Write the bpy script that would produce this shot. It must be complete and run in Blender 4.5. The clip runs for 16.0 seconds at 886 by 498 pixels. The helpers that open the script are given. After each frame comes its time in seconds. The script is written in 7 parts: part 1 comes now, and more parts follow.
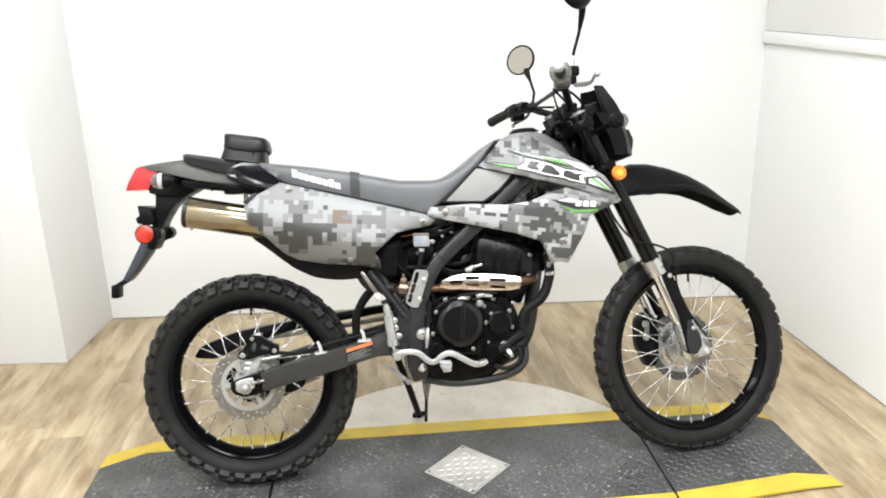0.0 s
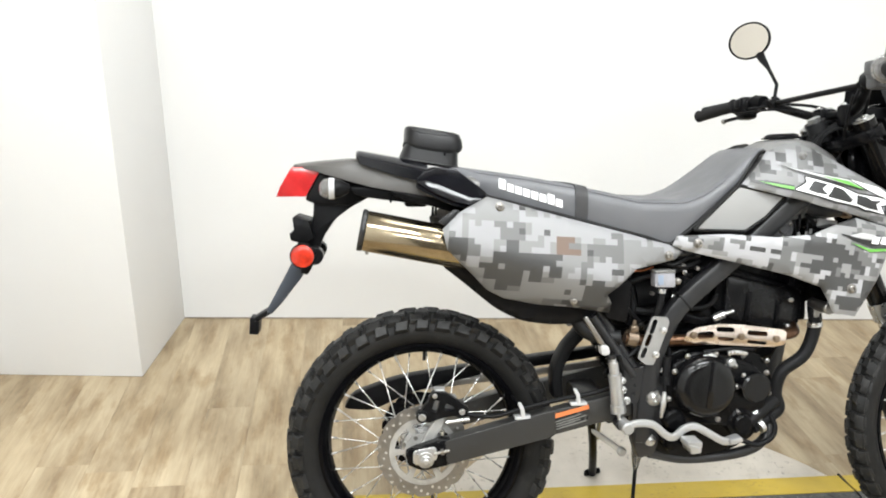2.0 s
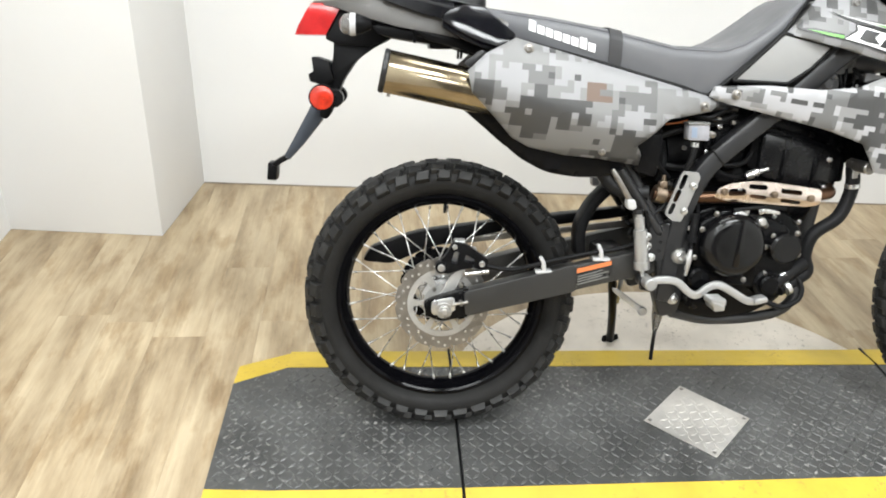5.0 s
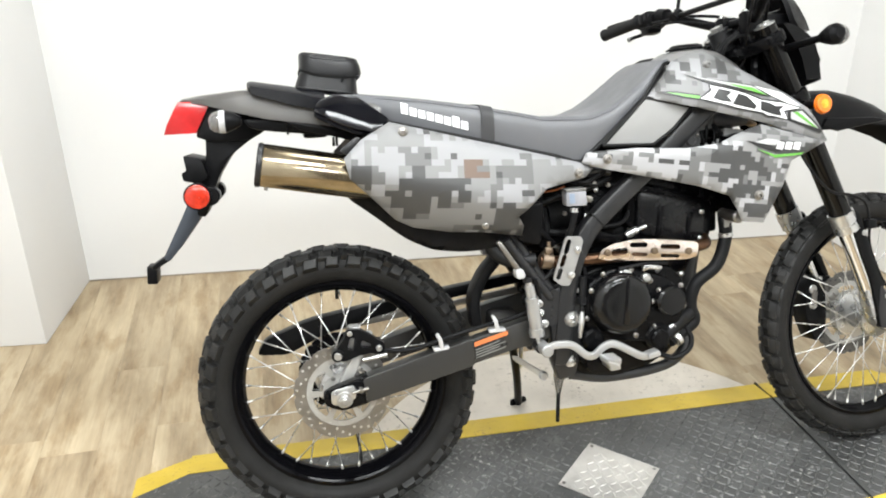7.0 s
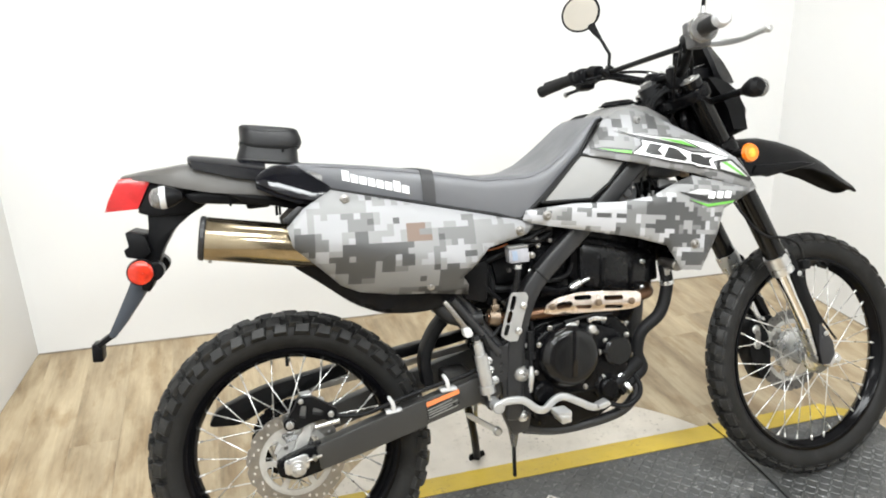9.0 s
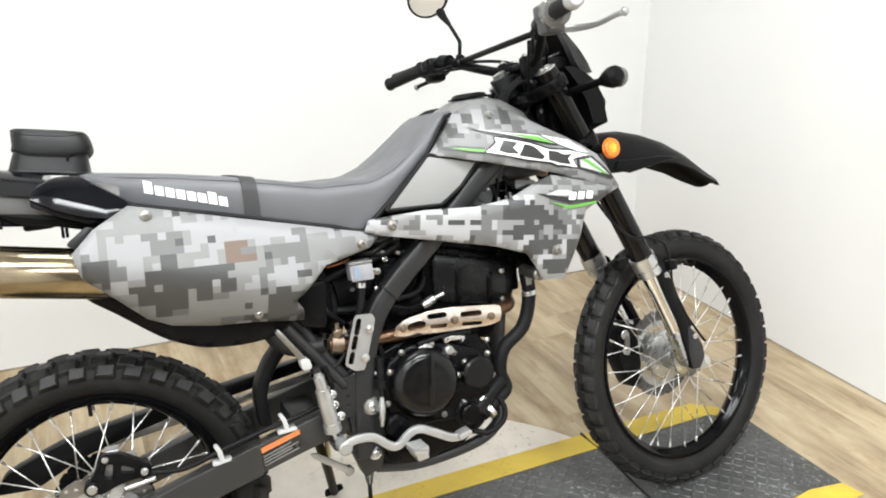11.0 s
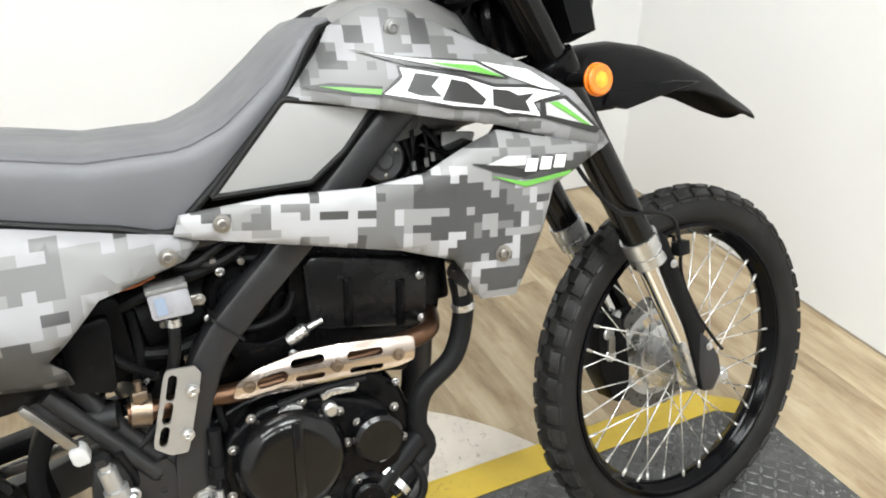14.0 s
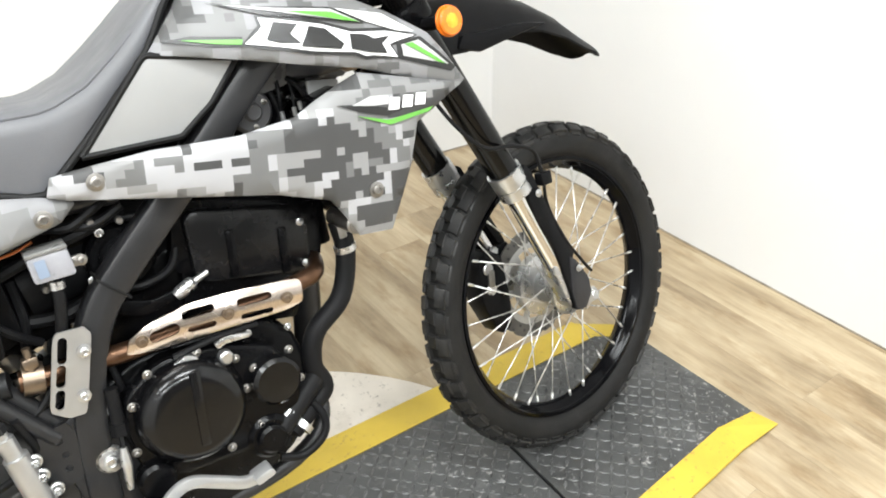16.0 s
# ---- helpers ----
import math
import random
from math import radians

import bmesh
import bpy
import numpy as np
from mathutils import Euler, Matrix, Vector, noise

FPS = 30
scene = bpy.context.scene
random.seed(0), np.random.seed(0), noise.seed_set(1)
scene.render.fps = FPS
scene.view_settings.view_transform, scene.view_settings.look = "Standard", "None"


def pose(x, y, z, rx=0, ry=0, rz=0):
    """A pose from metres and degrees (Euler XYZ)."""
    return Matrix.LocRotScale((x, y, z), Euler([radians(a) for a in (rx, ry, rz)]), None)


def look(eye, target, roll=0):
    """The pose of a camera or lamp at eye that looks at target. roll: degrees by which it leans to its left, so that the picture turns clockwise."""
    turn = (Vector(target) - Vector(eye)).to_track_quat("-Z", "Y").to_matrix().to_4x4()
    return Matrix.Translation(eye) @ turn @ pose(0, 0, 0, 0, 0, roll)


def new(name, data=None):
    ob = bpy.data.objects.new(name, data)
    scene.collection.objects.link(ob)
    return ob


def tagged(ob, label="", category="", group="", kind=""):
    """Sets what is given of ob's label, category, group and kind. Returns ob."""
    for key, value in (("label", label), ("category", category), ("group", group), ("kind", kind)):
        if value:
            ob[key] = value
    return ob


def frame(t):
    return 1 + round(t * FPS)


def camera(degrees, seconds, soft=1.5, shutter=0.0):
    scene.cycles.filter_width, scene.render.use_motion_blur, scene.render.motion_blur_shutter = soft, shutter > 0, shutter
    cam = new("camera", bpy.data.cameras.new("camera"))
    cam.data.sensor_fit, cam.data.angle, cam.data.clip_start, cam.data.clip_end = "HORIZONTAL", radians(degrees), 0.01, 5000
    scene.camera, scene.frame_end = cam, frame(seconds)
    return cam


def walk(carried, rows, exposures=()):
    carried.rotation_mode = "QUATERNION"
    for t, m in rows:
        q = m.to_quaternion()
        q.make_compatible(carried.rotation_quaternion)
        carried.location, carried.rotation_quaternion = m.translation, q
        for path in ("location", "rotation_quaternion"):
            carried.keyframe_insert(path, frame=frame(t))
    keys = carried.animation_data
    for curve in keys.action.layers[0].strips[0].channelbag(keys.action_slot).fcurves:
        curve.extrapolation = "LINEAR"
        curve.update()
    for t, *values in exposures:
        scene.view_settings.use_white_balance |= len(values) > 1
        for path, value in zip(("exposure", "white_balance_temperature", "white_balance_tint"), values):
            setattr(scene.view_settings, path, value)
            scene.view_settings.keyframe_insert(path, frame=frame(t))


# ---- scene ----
# The camera and its walk.
cam = camera(58.0, 16.0, soft=1.9)
PATH = [
    (0, (0.372, -2.223, 1.488), (0.58, -0.33, 0.877), -1.5),
    (0.5, (0.24, -1.948, 1.509), (0.417, -0.053, 0.896), -0.7),
    (1, (0.022, -1.758, 1.519), (0.36, 0.126, 0.94), -3.5),
    (1.5, (-0.14, -1.639, 1.529), (0.213, 0.225, 0.895), 3.0),
    (2, (-0.154, -1.557, 1.488), (0.077, 0.298, 0.777), 1.2),
    (2.5, (-0.156, -1.538, 1.429), (0.009, 0.267, 0.583), 1.5),
    (3, (-0.152, -1.535, 1.377), (0.034, 0.214, 0.425), 1.6),
    (3.2, (-0.155, -1.538, 1.366), (0.022, 0.208, 0.406), 1.9),
    (5.3, (-0.153, -1.556, 1.362), (0.025, 0.205, 0.431), 2.3),
    (5.5, (-0.151, -1.551, 1.374), (0.079, 0.22, 0.475), 1.6),
    (6, (-0.115, -1.542, 1.393), (0.217, 0.238, 0.545), 0.8),
    (6.5, (-0.112, -1.531, 1.404), (0.261, 0.25, 0.574), 0.2),
    (7, (-0.103, -1.522, 1.414), (0.298, 0.259, 0.596), -0.4),
    (7.5, (-0.098, -1.521, 1.417), (0.324, 0.255, 0.599), -0.7),
    (8, (-0.096, -1.532, 1.422), (0.346, 0.25, 0.629), -0.5),
    (8.2, (-0.088, -1.537, 1.43), (0.364, 0.251, 0.657), -1.1),
    (10.3, (-0.045, -1.53, 1.475), (0.604, 0.232, 0.785), -1.2),
    (10.5, (-0.031, -1.518, 1.47), (0.659, 0.218, 0.757), -1.0),
    (11, (0.091, -1.346, 1.415), (0.871, 0.34, 0.673), -1.0),
    (11.5, (0.211, -1.155, 1.421), (0.997, 0.518, 0.657), -3.7),
    (12, (0.284, -0.937, 1.402), (1.121, 0.674, 0.564), -2.1),
    (12.5, (0.375, -0.785, 1.396), (1.333, 0.763, 0.569), -2.9),
    (13, (0.478, -0.758, 1.395), (1.357, 0.846, 0.586), -1.2),
    (13.5, (0.535, -0.781, 1.368), (1.337, 0.815, 0.468), -0.2),
    (14, (0.513, -0.788, 1.331), (1.253, 0.75, 0.289), -0.3),
    (14.5, (0.472, -0.806, 1.312), (1.188, 0.678, 0.178), 0.1),
    (15, (0.468, -0.82, 1.299), (1.244, 0.601, 0.125), 0.0),
    (15.5, (0.487, -0.854, 1.297), (1.336, 0.555, 0.159), -0.9),
    (16, (0.483, -0.873, 1.306), (1.449, 0.507, 0.228), -1.4),
]
EXPOSURES = [(0, -0.20), (1, -0.29), (2, -0.26), (2.5, -0.14), (3, -0.12), (5.5, -0.30), (6.5, -0.25), (8, -0.12), (10.5, -0.22), (11, -0.27), (12, -0.37), (13, -0.42), (14, -0.26), (15.5, -0.15), (16, -0.10)]
walk(cam, [(t, look(eye, target, roll)) for t, eye, target, roll in PATH], EXPOSURES)

# ---- light: a closed, white-painted room under ceiling lamps ----
world = bpy.data.worlds.new("world")
scene.world = world
world.use_nodes = True
world.node_tree.nodes["Background"].inputs["Color"].default_value = (0.9, 0.95, 1.0, 1)
world.node_tree.nodes["Background"].inputs["Strength"].default_value = 0.05

LAMPS = [(-0.75, -1.1, 58), (0.95, -1.0, 84), (-0.75, -3.0, 74), (0.95, -3.0, 92), (0.2, 0.55, 22)]
CEILING = 3.1
for lx, ly, power in LAMPS:
    data = bpy.data.lights.new("ceiling_lamp", "AREA")
    data.shape, data.size, data.size_y = "RECTANGLE", 1.2, 0.55
    data.energy, data.color = power, (0.94, 0.985, 1.0)
    lamp = new("ceiling_lamp_light", data)
    lamp.matrix_world = pose(lx, ly, CEILING - 0.06)

# ---- materials ----
def node(tree, kind, **values):
    n = tree.nodes.new(kind)
    for key, value in values.items():
        n.inputs[key].default_value = value
    return n


def start(name):
    m = bpy.data.materials.new(name)
    m.use_nodes = True
    tree = m.node_tree
    return m, tree, tree.nodes["Principled BSDF"], tree.nodes.new("ShaderNodeTexCoord")


def noise_of(tree, vector, scale, detail=3.0, rough=0.55):
    n = node(tree, "ShaderNodeTexNoise", Scale=scale, Detail=detail, Roughness=rough)
    tree.links.new(vector, n.inputs["Vector"])
    return n.outputs["Fac"]


def ramp(tree, fac, stops, constant=False):
    r = tree.nodes.new("ShaderNodeValToRGB")
    if constant:
        r.color_ramp.interpolation = "CONSTANT"
    while len(r.color_ramp.elements) < len(stops):
        r.color_ramp.elements.new(0.5)
    for e, (pos, col) in zip(r.color_ramp.elements, stops):
        e.position = pos
        e.color = (*col, 1) if len(col) == 3 else col
    tree.links.new(fac, r.inputs["Fac"])
    return r.outputs["Color"]


def bump_by(tree, bsdf, height, strength, distance):
    b = node(tree, "ShaderNodeBump", Strength=strength, Distance=distance)
    tree.links.new(height, b.inputs["Height"])
    tree.links.new(b.outputs["Normal"], bsdf.inputs["Normal"])


def grey(v):
    return (v, v, v)


def surface(name, base, rough=0.5, metal=0.0, vary=0.12, scale=9.0, fine=160.0, bump=0.15, deep=0.0006, coat=0.0, wear=None, spec=0.5, specks=None, islands=0.0):
    """A worn plain surface: blotches, fine grain, uneven gloss, and dust, scuffs or painted reflections where wear
    gives their colour.
    """
    m, tree, bsdf, coord = start(name)
    at = coord.outputs["Object"]
    big = noise_of(tree, at, scale, 5)
    low = tuple(max(0.0, c * (1 - vary)) for c in base)
    high = tuple(min(1.0, c * (1 + vary)) for c in base)
    colour = ramp(tree, big, [(0.3, low), (0.7, high)])
    small = noise_of(tree, at, fine, 3)
    if wear:
        mask = ramp(tree, noise_of(tree, at, scale * 2.3, 9, 0.7), [(0.56, grey(0)), (0.74, grey(0.55))])
        mix = tree.nodes.new("ShaderNodeMixRGB")
        tree.links.new(mask, mix.inputs["Fac"])
        tree.links.new(colour, mix.inputs["Color1"])
        mix.inputs["Color2"].default_value = (*wear, 1)
        colour = mix.outputs["Color"]
    if islands:
        geo = tree.nodes.new("ShaderNodeNewGeometry")
        each = ramp(tree, geo.outputs["Random Per Island"], [(0.0, grey(1 - islands)), (1.0, grey(1.0))])
        by = tree.nodes.new("ShaderNodeMixRGB")
        by.blend_type, by.inputs["Fac"].default_value = "MULTIPLY", 1.0
        tree.links.new(colour, by.inputs["Color1"])
        tree.links.new(each, by.inputs["Color2"])
        colour = by.outputs["Color"]
    if specks:
        dots = ramp(tree, noise_of(tree, at, 75, 3, 0.6), [(0.60, grey(0)), (0.68, grey(0.75))])
        where = ramp(tree, noise_of(tree, at, 3.1, 4, 0.6), [(0.44, grey(0)), (0.60, grey(1))])
        both = tree.nodes.new("ShaderNodeMixRGB")
        both.blend_type, both.inputs["Fac"].default_value = "MULTIPLY", 1.0
        tree.links.new(dots, both.inputs["Color1"])
        tree.links.new(where, both.inputs["Color2"])
        mix = tree.nodes.new("ShaderNodeMixRGB")
        tree.links.new(both.outputs["Color"], mix.inputs["Fac"])
        tree.links.new(colour, mix.inputs["Color1"])
        mix.inputs["Color2"].default_value = (*specks, 1)
        colour = mix.outputs["Color"]
    tree.links.new(colour, bsdf.inputs["Base Color"])
    gloss = ramp(tree, noise_of(tree, at, scale * 1.7, 4), [(0.3, grey(max(0.02, rough - 0.08))), (0.7, grey(min(1.0, rough + 0.08)))])
    tree.links.new(gloss, bsdf.inputs["Roughness"])
    bsdf.inputs["Metallic"].default_value = metal
    bsdf.inputs["Specular IOR Level"].default_value = spec
    bsdf.inputs["Coat Weight"].default_value = coat
    bsdf.inputs["Coat Roughness"].default_value = 0.08
    if bump:
        bump_by(tree, bsdf, small, bump, deep)
    return m


def camouflage(name, patches, tones, size, turn, shift):
    """Square-pixel camouflage print on a turned grid: a grey ground with ragged patches (layer, across, up, half width, half height)
    of light, mid, dark and brown squares, and a few stray squares of each."""
    m, tree, bsdf, coord = start(name)
    parts = tree.nodes.new("ShaderNodeSeparateXYZ")
    tree.links.new(coord.outputs["Object"], parts.inputs["Vector"])

    def calc(kind, a, b=0.0):
        n = tree.nodes.new("ShaderNodeMath")
        n.operation = kind
        for k, v in enumerate((a, b)):
            if isinstance(v, (int, float)):
                n.inputs[k].default_value = v
            else:
                tree.links.new(v, n.inputs[k])
        return n.outputs[0]

    c, d = math.cos(radians(turn)), math.sin(radians(turn))
    x, z = parts.outputs["X"], parts.outputs["Z"]
    across = calc("SNAP", calc("ADD", calc("MULTIPLY", x, c), calc("MULTIPLY", z, d)), size)
    up = calc("SNAP", calc("SUBTRACT", calc("MULTIPLY", z, c), calc("MULTIPLY", x, d)), size * 0.92)
    across, up = calc("ADD", across, size / 2), calc("ADD", up, size * 0.46)
    cell = tree.nodes.new("ShaderNodeCombineXYZ")
    tree.links.new(across, cell.inputs["X"])
    tree.links.new(up, cell.inputs["Z"])

    def layer(number, colour, below, ragged, stray):
        move = node(tree, "ShaderNodeMapping", Location=(shift + 3.7 * number, 1.9 * number, 5.3 * number))
        tree.links.new(cell.outputs["Vector"], move.inputs["Vector"])
        speck = calc("SUBTRACT", noise_of(tree, move.outputs["Vector"], 62, 0.0), 0.5)
        wide = calc("SUBTRACT", noise_of(tree, move.outputs["Vector"], 24, 0.0), stray)
        total = calc("ADD", calc("MULTIPLY", wide, 6.0), calc("MULTIPLY", speck, 2.0))
        for which, px, pz, hx, hz in patches:
            if which == number:
                far = calc("MAXIMUM", calc("DIVIDE", calc("ABSOLUTE", calc("SUBTRACT", across, px)), hx), calc("DIVIDE", calc("ABSOLUTE", calc("SUBTRACT", up, pz)), hz))
                total = calc("MAXIMUM", total, calc("ADD", calc("SUBTRACT", 1.0, far), calc("MULTIPLY", speck, ragged)))
        mix = tree.nodes.new("ShaderNodeMixRGB")
        tree.links.new(calc("GREATER_THAN", total, 0.0), mix.inputs["Fac"])
        if isinstance(below, tuple):
            mix.inputs["Color1"].default_value = (*below, 1)
        else:
            tree.links.new(below, mix.inputs["Color1"])
        mix.inputs["Color2"].default_value = (*colour, 1)
        return mix.outputs["Color"]

    light, ground, mid, dark = tones
    col = layer(1, (light, light, light * 1.03), grey(ground), 1.3, 0.60)
    col = layer(2, grey(mid), col, 1.1, 0.66)
    col = layer(3, grey(dark), col, 0.9, 0.73)
    col = layer(4, (0.115, 0.078, 0.058), col, 1.0, 0.95)
    tree.links.new(col, bsdf.inputs["Base Color"])
    at = coord.outputs["Object"]
    tree.links.new(ramp(tree, noise_of(tree, at, 14, 5), [(0.3, grey(0.36)), (0.7, grey(0.48))]), bsdf.inputs["Roughness"])
    bsdf.inputs["Specular IOR Level"].default_value = 0.36
    bump_by(tree, bsdf, noise_of(tree, at, 220, 2), 0.06, 0.0004)
    return m


def wood_floor(name):
    """Printed oak plank: long grain along the plank, darker knots and cathedral bands, each plank of its own tone."""
    m, tree, bsdf, coord = start(name)
    info = tree.nodes.new("ShaderNodeObjectInfo")
    shift = tree.nodes.new("ShaderNodeVectorMath")
    shift.operation = "MULTIPLY_ADD"
    comb = tree.nodes.new("ShaderNodeCombineXYZ")
    for k in "XYZ":
        tree.links.new(info.outputs["Random"], comb.inputs[k])
    tree.links.new(comb.outputs["Vector"], shift.inputs[0])
    shift.inputs[1].default_value = (31, 57, 13)
    tree.links.new(coord.outputs["Object"], shift.inputs[2])
    long = node(tree, "ShaderNodeMapping", Scale=(8, 1.5, 1))
    tree.links.new(shift.outputs["Vector"], long.inputs["Vector"])
    broad = noise_of(tree, long.outputs["Vector"], 1.6, 5, 0.6)
    thin = node(tree, "ShaderNodeMapping", Scale=(95, 2.2, 1))
    tree.links.new(shift.outputs["Vector"], thin.inputs["Vector"])
    grain = noise_of(tree, thin.outputs["Vector"], 1.5, 6, 0.65)
    colour = ramp(tree, broad, [(0.28, (0.200, 0.144, 0.082)), (0.42, (0.335, 0.258, 0.160)), (0.54, (0.426, 0.340, 0.220)), (0.70, (0.510, 0.422, 0.286))])
    g = ramp(tree, grain, [(0.3, grey(0.80)), (0.62, grey(1.0))])
    mul = tree.nodes.new("ShaderNodeMixRGB")
    mul.blend_type, mul.inputs["Fac"].default_value = "MULTIPLY", 0.75
    tree.links.new(colour, mul.inputs["Color1"])
    tree.links.new(g, mul.inputs["Color2"])
    spot = node(tree, "ShaderNodeMapping", Scale=(11, 3.2, 1), Location=(7, 3, 0))
    tree.links.new(shift.outputs["Vector"], spot.inputs["Vector"])
    stain = ramp(tree, noise_of(tree, spot.outputs["Vector"], 1.3, 5, 0.65), [(0.36, (0.70, 0.62, 0.52)), (0.50, grey(1.0))])
    stained = tree.nodes.new("ShaderNodeMixRGB")
    stained.blend_type, stained.inputs["Fac"].default_value = "MULTIPLY", 0.8
    tree.links.new(mul.outputs["Color"], stained.inputs["Color1"])
    tree.links.new(stain, stained.inputs["Color2"])
    tone = ramp(tree, info.outputs["Random"], [(0.0, (0.95, 0.945, 0.94)), (0.5, (0.98, 0.975, 0.97)), (1.0, (1.02, 1.01, 0.99))])
    mul2 = tree.nodes.new("ShaderNodeMixRGB")
    mul2.blend_type, mul2.inputs["Fac"].default_value = "MULTIPLY", 1.0
    tree.links.new(stained.outputs["Color"], mul2.inputs["Color1"])
    tree.links.new(tone, mul2.inputs["Color2"])
    tree.links.new(mul2.outputs["Color"], bsdf.inputs["Base Color"])
    tree.links.new(ramp(tree, broad, [(0.3, grey(0.36)), (0.7, grey(0.48))]), bsdf.inputs["Roughness"])
    bump_by(tree, bsdf, grain, 0.12, 0.0006)
    return m


WALL = surface("white wall paint", (0.705, 0.705, 0.70), 0.7, vary=0.02, scale=1.3, fine=90, bump=0.12, deep=0.001)
CEIL = surface("white ceiling paint", grey(0.75), 0.9, vary=0.03, scale=2, fine=60)
RAIL = surface("white gloss trim paint", grey(0.82), 0.35, vary=0.02, bump=0.03)
DIMWALL = surface("wall paint greyed for fading light", (0.66, 0.655, 0.645), 0.65, vary=0.05, scale=1.5, fine=80)
WOOD = wood_floor("oak vinyl plank")
UNDER = surface("dark floor joint", (0.20, 0.165, 0.12), 0.9)
DISC = surface("pale scuffed turntable paint", (0.63, 0.58, 0.51), 0.6, vary=0.12, scale=6, fine=120, wear=(0.40, 0.35, 0.29), specks=(0.20, 0.17, 0.14))
DECK = surface("black tread plate paint", (0.060, 0.061, 0.060), 0.40, metal=0.15, vary=0.35, scale=7, fine=240, bump=0.3, wear=(0.20, 0.195, 0.19), specks=(0.36, 0.35, 0.34))
YELLOW = surface("yellow safety paint", (0.52, 0.368, 0.036), 0.5, vary=0.12, scale=8, fine=120, wear=(0.50, 0.35, 0.04), specks=(0.26, 0.18, 0.05))
ALU_PLATE = surface("bare tread plate", (0.60, 0.58, 0.55), 0.38, metal=0.75, vary=0.12, scale=20, fine=250, wear=(0.35, 0.34, 0.32))
TREADTOP = surface("worn tread bar paint", (0.108, 0.108, 0.108), 0.42, metal=0.25, vary=0.5, scale=9, fine=200, wear=(0.22, 0.217, 0.212), specks=(0.34, 0.33, 0.32), islands=0.5)
DARKWALL = surface("added dark grey wall", (0.16, 0.155, 0.15), 0.8, vary=0.2, scale=0.6)
RUBBER = surface("tyre rubber", (0.0100, 0.0098, 0.0095), 0.60, spec=0.18, vary=0.4, scale=11, fine=300, bump=0.35, wear=(0.028, 0.027, 0.0255))
BLACK = surface("black moulded plastic", (0.004, 0.004, 0.0045), 0.36, spec=0.09, vary=0.25, scale=14, fine=380, bump=0.25, wear=(0.014, 0.0137, 0.0134))
FORKTUBE = surface("gloss black fork anodising", (0.0030, 0.0028, 0.0027), 0.12, vary=0.2, bump=0.02, spec=0.22)
RIM = surface("gloss black rim anodising", (0.0018, 0.0018, 0.0024), 0.12, vary=0.2, scale=20, bump=0.0, spec=0.09)
ENGINE = surface("black engine paint", (0.0026, 0.0026, 0.003), 0.22, spec=0.11, metal=0.0, vary=0.3, scale=18, fine=420, bump=0.3)
FRAME = surface("graphite frame paint", (0.017, 0.017, 0.018), 0.36, spec=0.40, metal=0.15, vary=0.12, scale=12, fine=300, bump=0.15)
SWING = surface("graphite swingarm anodising", (0.026, 0.0255, 0.0245), 0.40, spec=0.35, metal=0.1, vary=0.10, scale=9, fine=320, bump=0.12)
SEAT = surface("charcoal vinyl seat cover", (0.101, 0.1025, 0.110), 0.44, spec=0.40, vary=0.07, scale=7, fine=520, bump=0.35)
WELT = surface("black seat welt", grey(0.007), 0.6, vary=0.1, spec=0.2)
TANK = surface("satin grey plastic", (0.175, 0.173, 0.17), 0.34, metal=0.2, vary=0.06, scale=8, fine=300, bump=0.05)
PANELGREY = surface("satin grey side panel", (0.25, 0.25, 0.248), 0.42, vary=0.05, scale=6, fine=300, bump=0.05)
TAILGREY = surface("dark grey tail plastic", (0.070, 0.066, 0.062), 0.36, spec=0.45, vary=0.08, scale=8, fine=300, bump=0.1)
ALU = surface("bright cast aluminium", (0.50, 0.50, 0.495), 0.30, metal=0.9, vary=0.08, scale=25, fine=300, bump=0.1)
PALE = surface("pale brushed aluminium", (0.40, 0.40, 0.397), 0.36, metal=0.75, vary=0.08, scale=25, fine=300, bump=0.08)
PEDAL = surface("satin cast aluminium", (0.37, 0.37, 0.368), 0.38, metal=0.6, vary=0.08, scale=25, fine=300, bump=0.08)
STEEL = surface("brushed disc steel", (0.25, 0.238, 0.222), 0.36, metal=0.9, vary=0.12, scale=30, fine=350, bump=0.1)
CHROME = surface("polished fork tube", (0.62, 0.61, 0.60), 0.10, metal=1.0, vary=0.03, bump=0)
# The silencer's darker blotches put streaky room reflections into its colour.
GOLD = surface("polished titanium-gold silencer", (0.27, 0.225, 0.155), 0.17, metal=1.0, vary=0.30, scale=9, fine=42, bump=0.10, deep=0.0008, wear=(0.20, 0.16, 0.095))
BRONZE = surface("heat-blued header pipe", (0.095, 0.052, 0.031), 0.34, metal=0.9, vary=0.35, scale=18)
SHIELD = surface("stained steel heat shield", (0.53, 0.46, 0.41), 0.24, metal=1.0, vary=0.25, scale=14, fine=200)
PIPE = surface("matt black exhaust", (0.010, 0.010, 0.0105), 0.45, spec=0.2, vary=0.2)
REDLENS = surface("red lamp lens", (0.39, 0.014, 0.015), 0.16, vary=0.25, scale=30, fine=90, bump=0.3, deep=0.001, coat=0.12)
ORANGE = surface("orange reflector", (0.72, 0.165, 0.006), 0.2, vary=0.15, scale=60, fine=260, bump=0.4, deep=0.001, coat=0.5)
ORANGECORE = surface("bright reflector facets", (0.82, 0.33, 0.020), 0.2, vary=0.3, scale=90, fine=260, bump=0.4, deep=0.001)
REDREF = surface("red-orange reflector", (0.42, 0.020, 0.005), 0.2, vary=0.35, scale=60, fine=260, bump=0.4, deep=0.001, coat=0.15)
CLEAR = surface("smoky clear lens", (0.40, 0.39, 0.38), 0.08, vary=0.25, scale=45, coat=0.4)
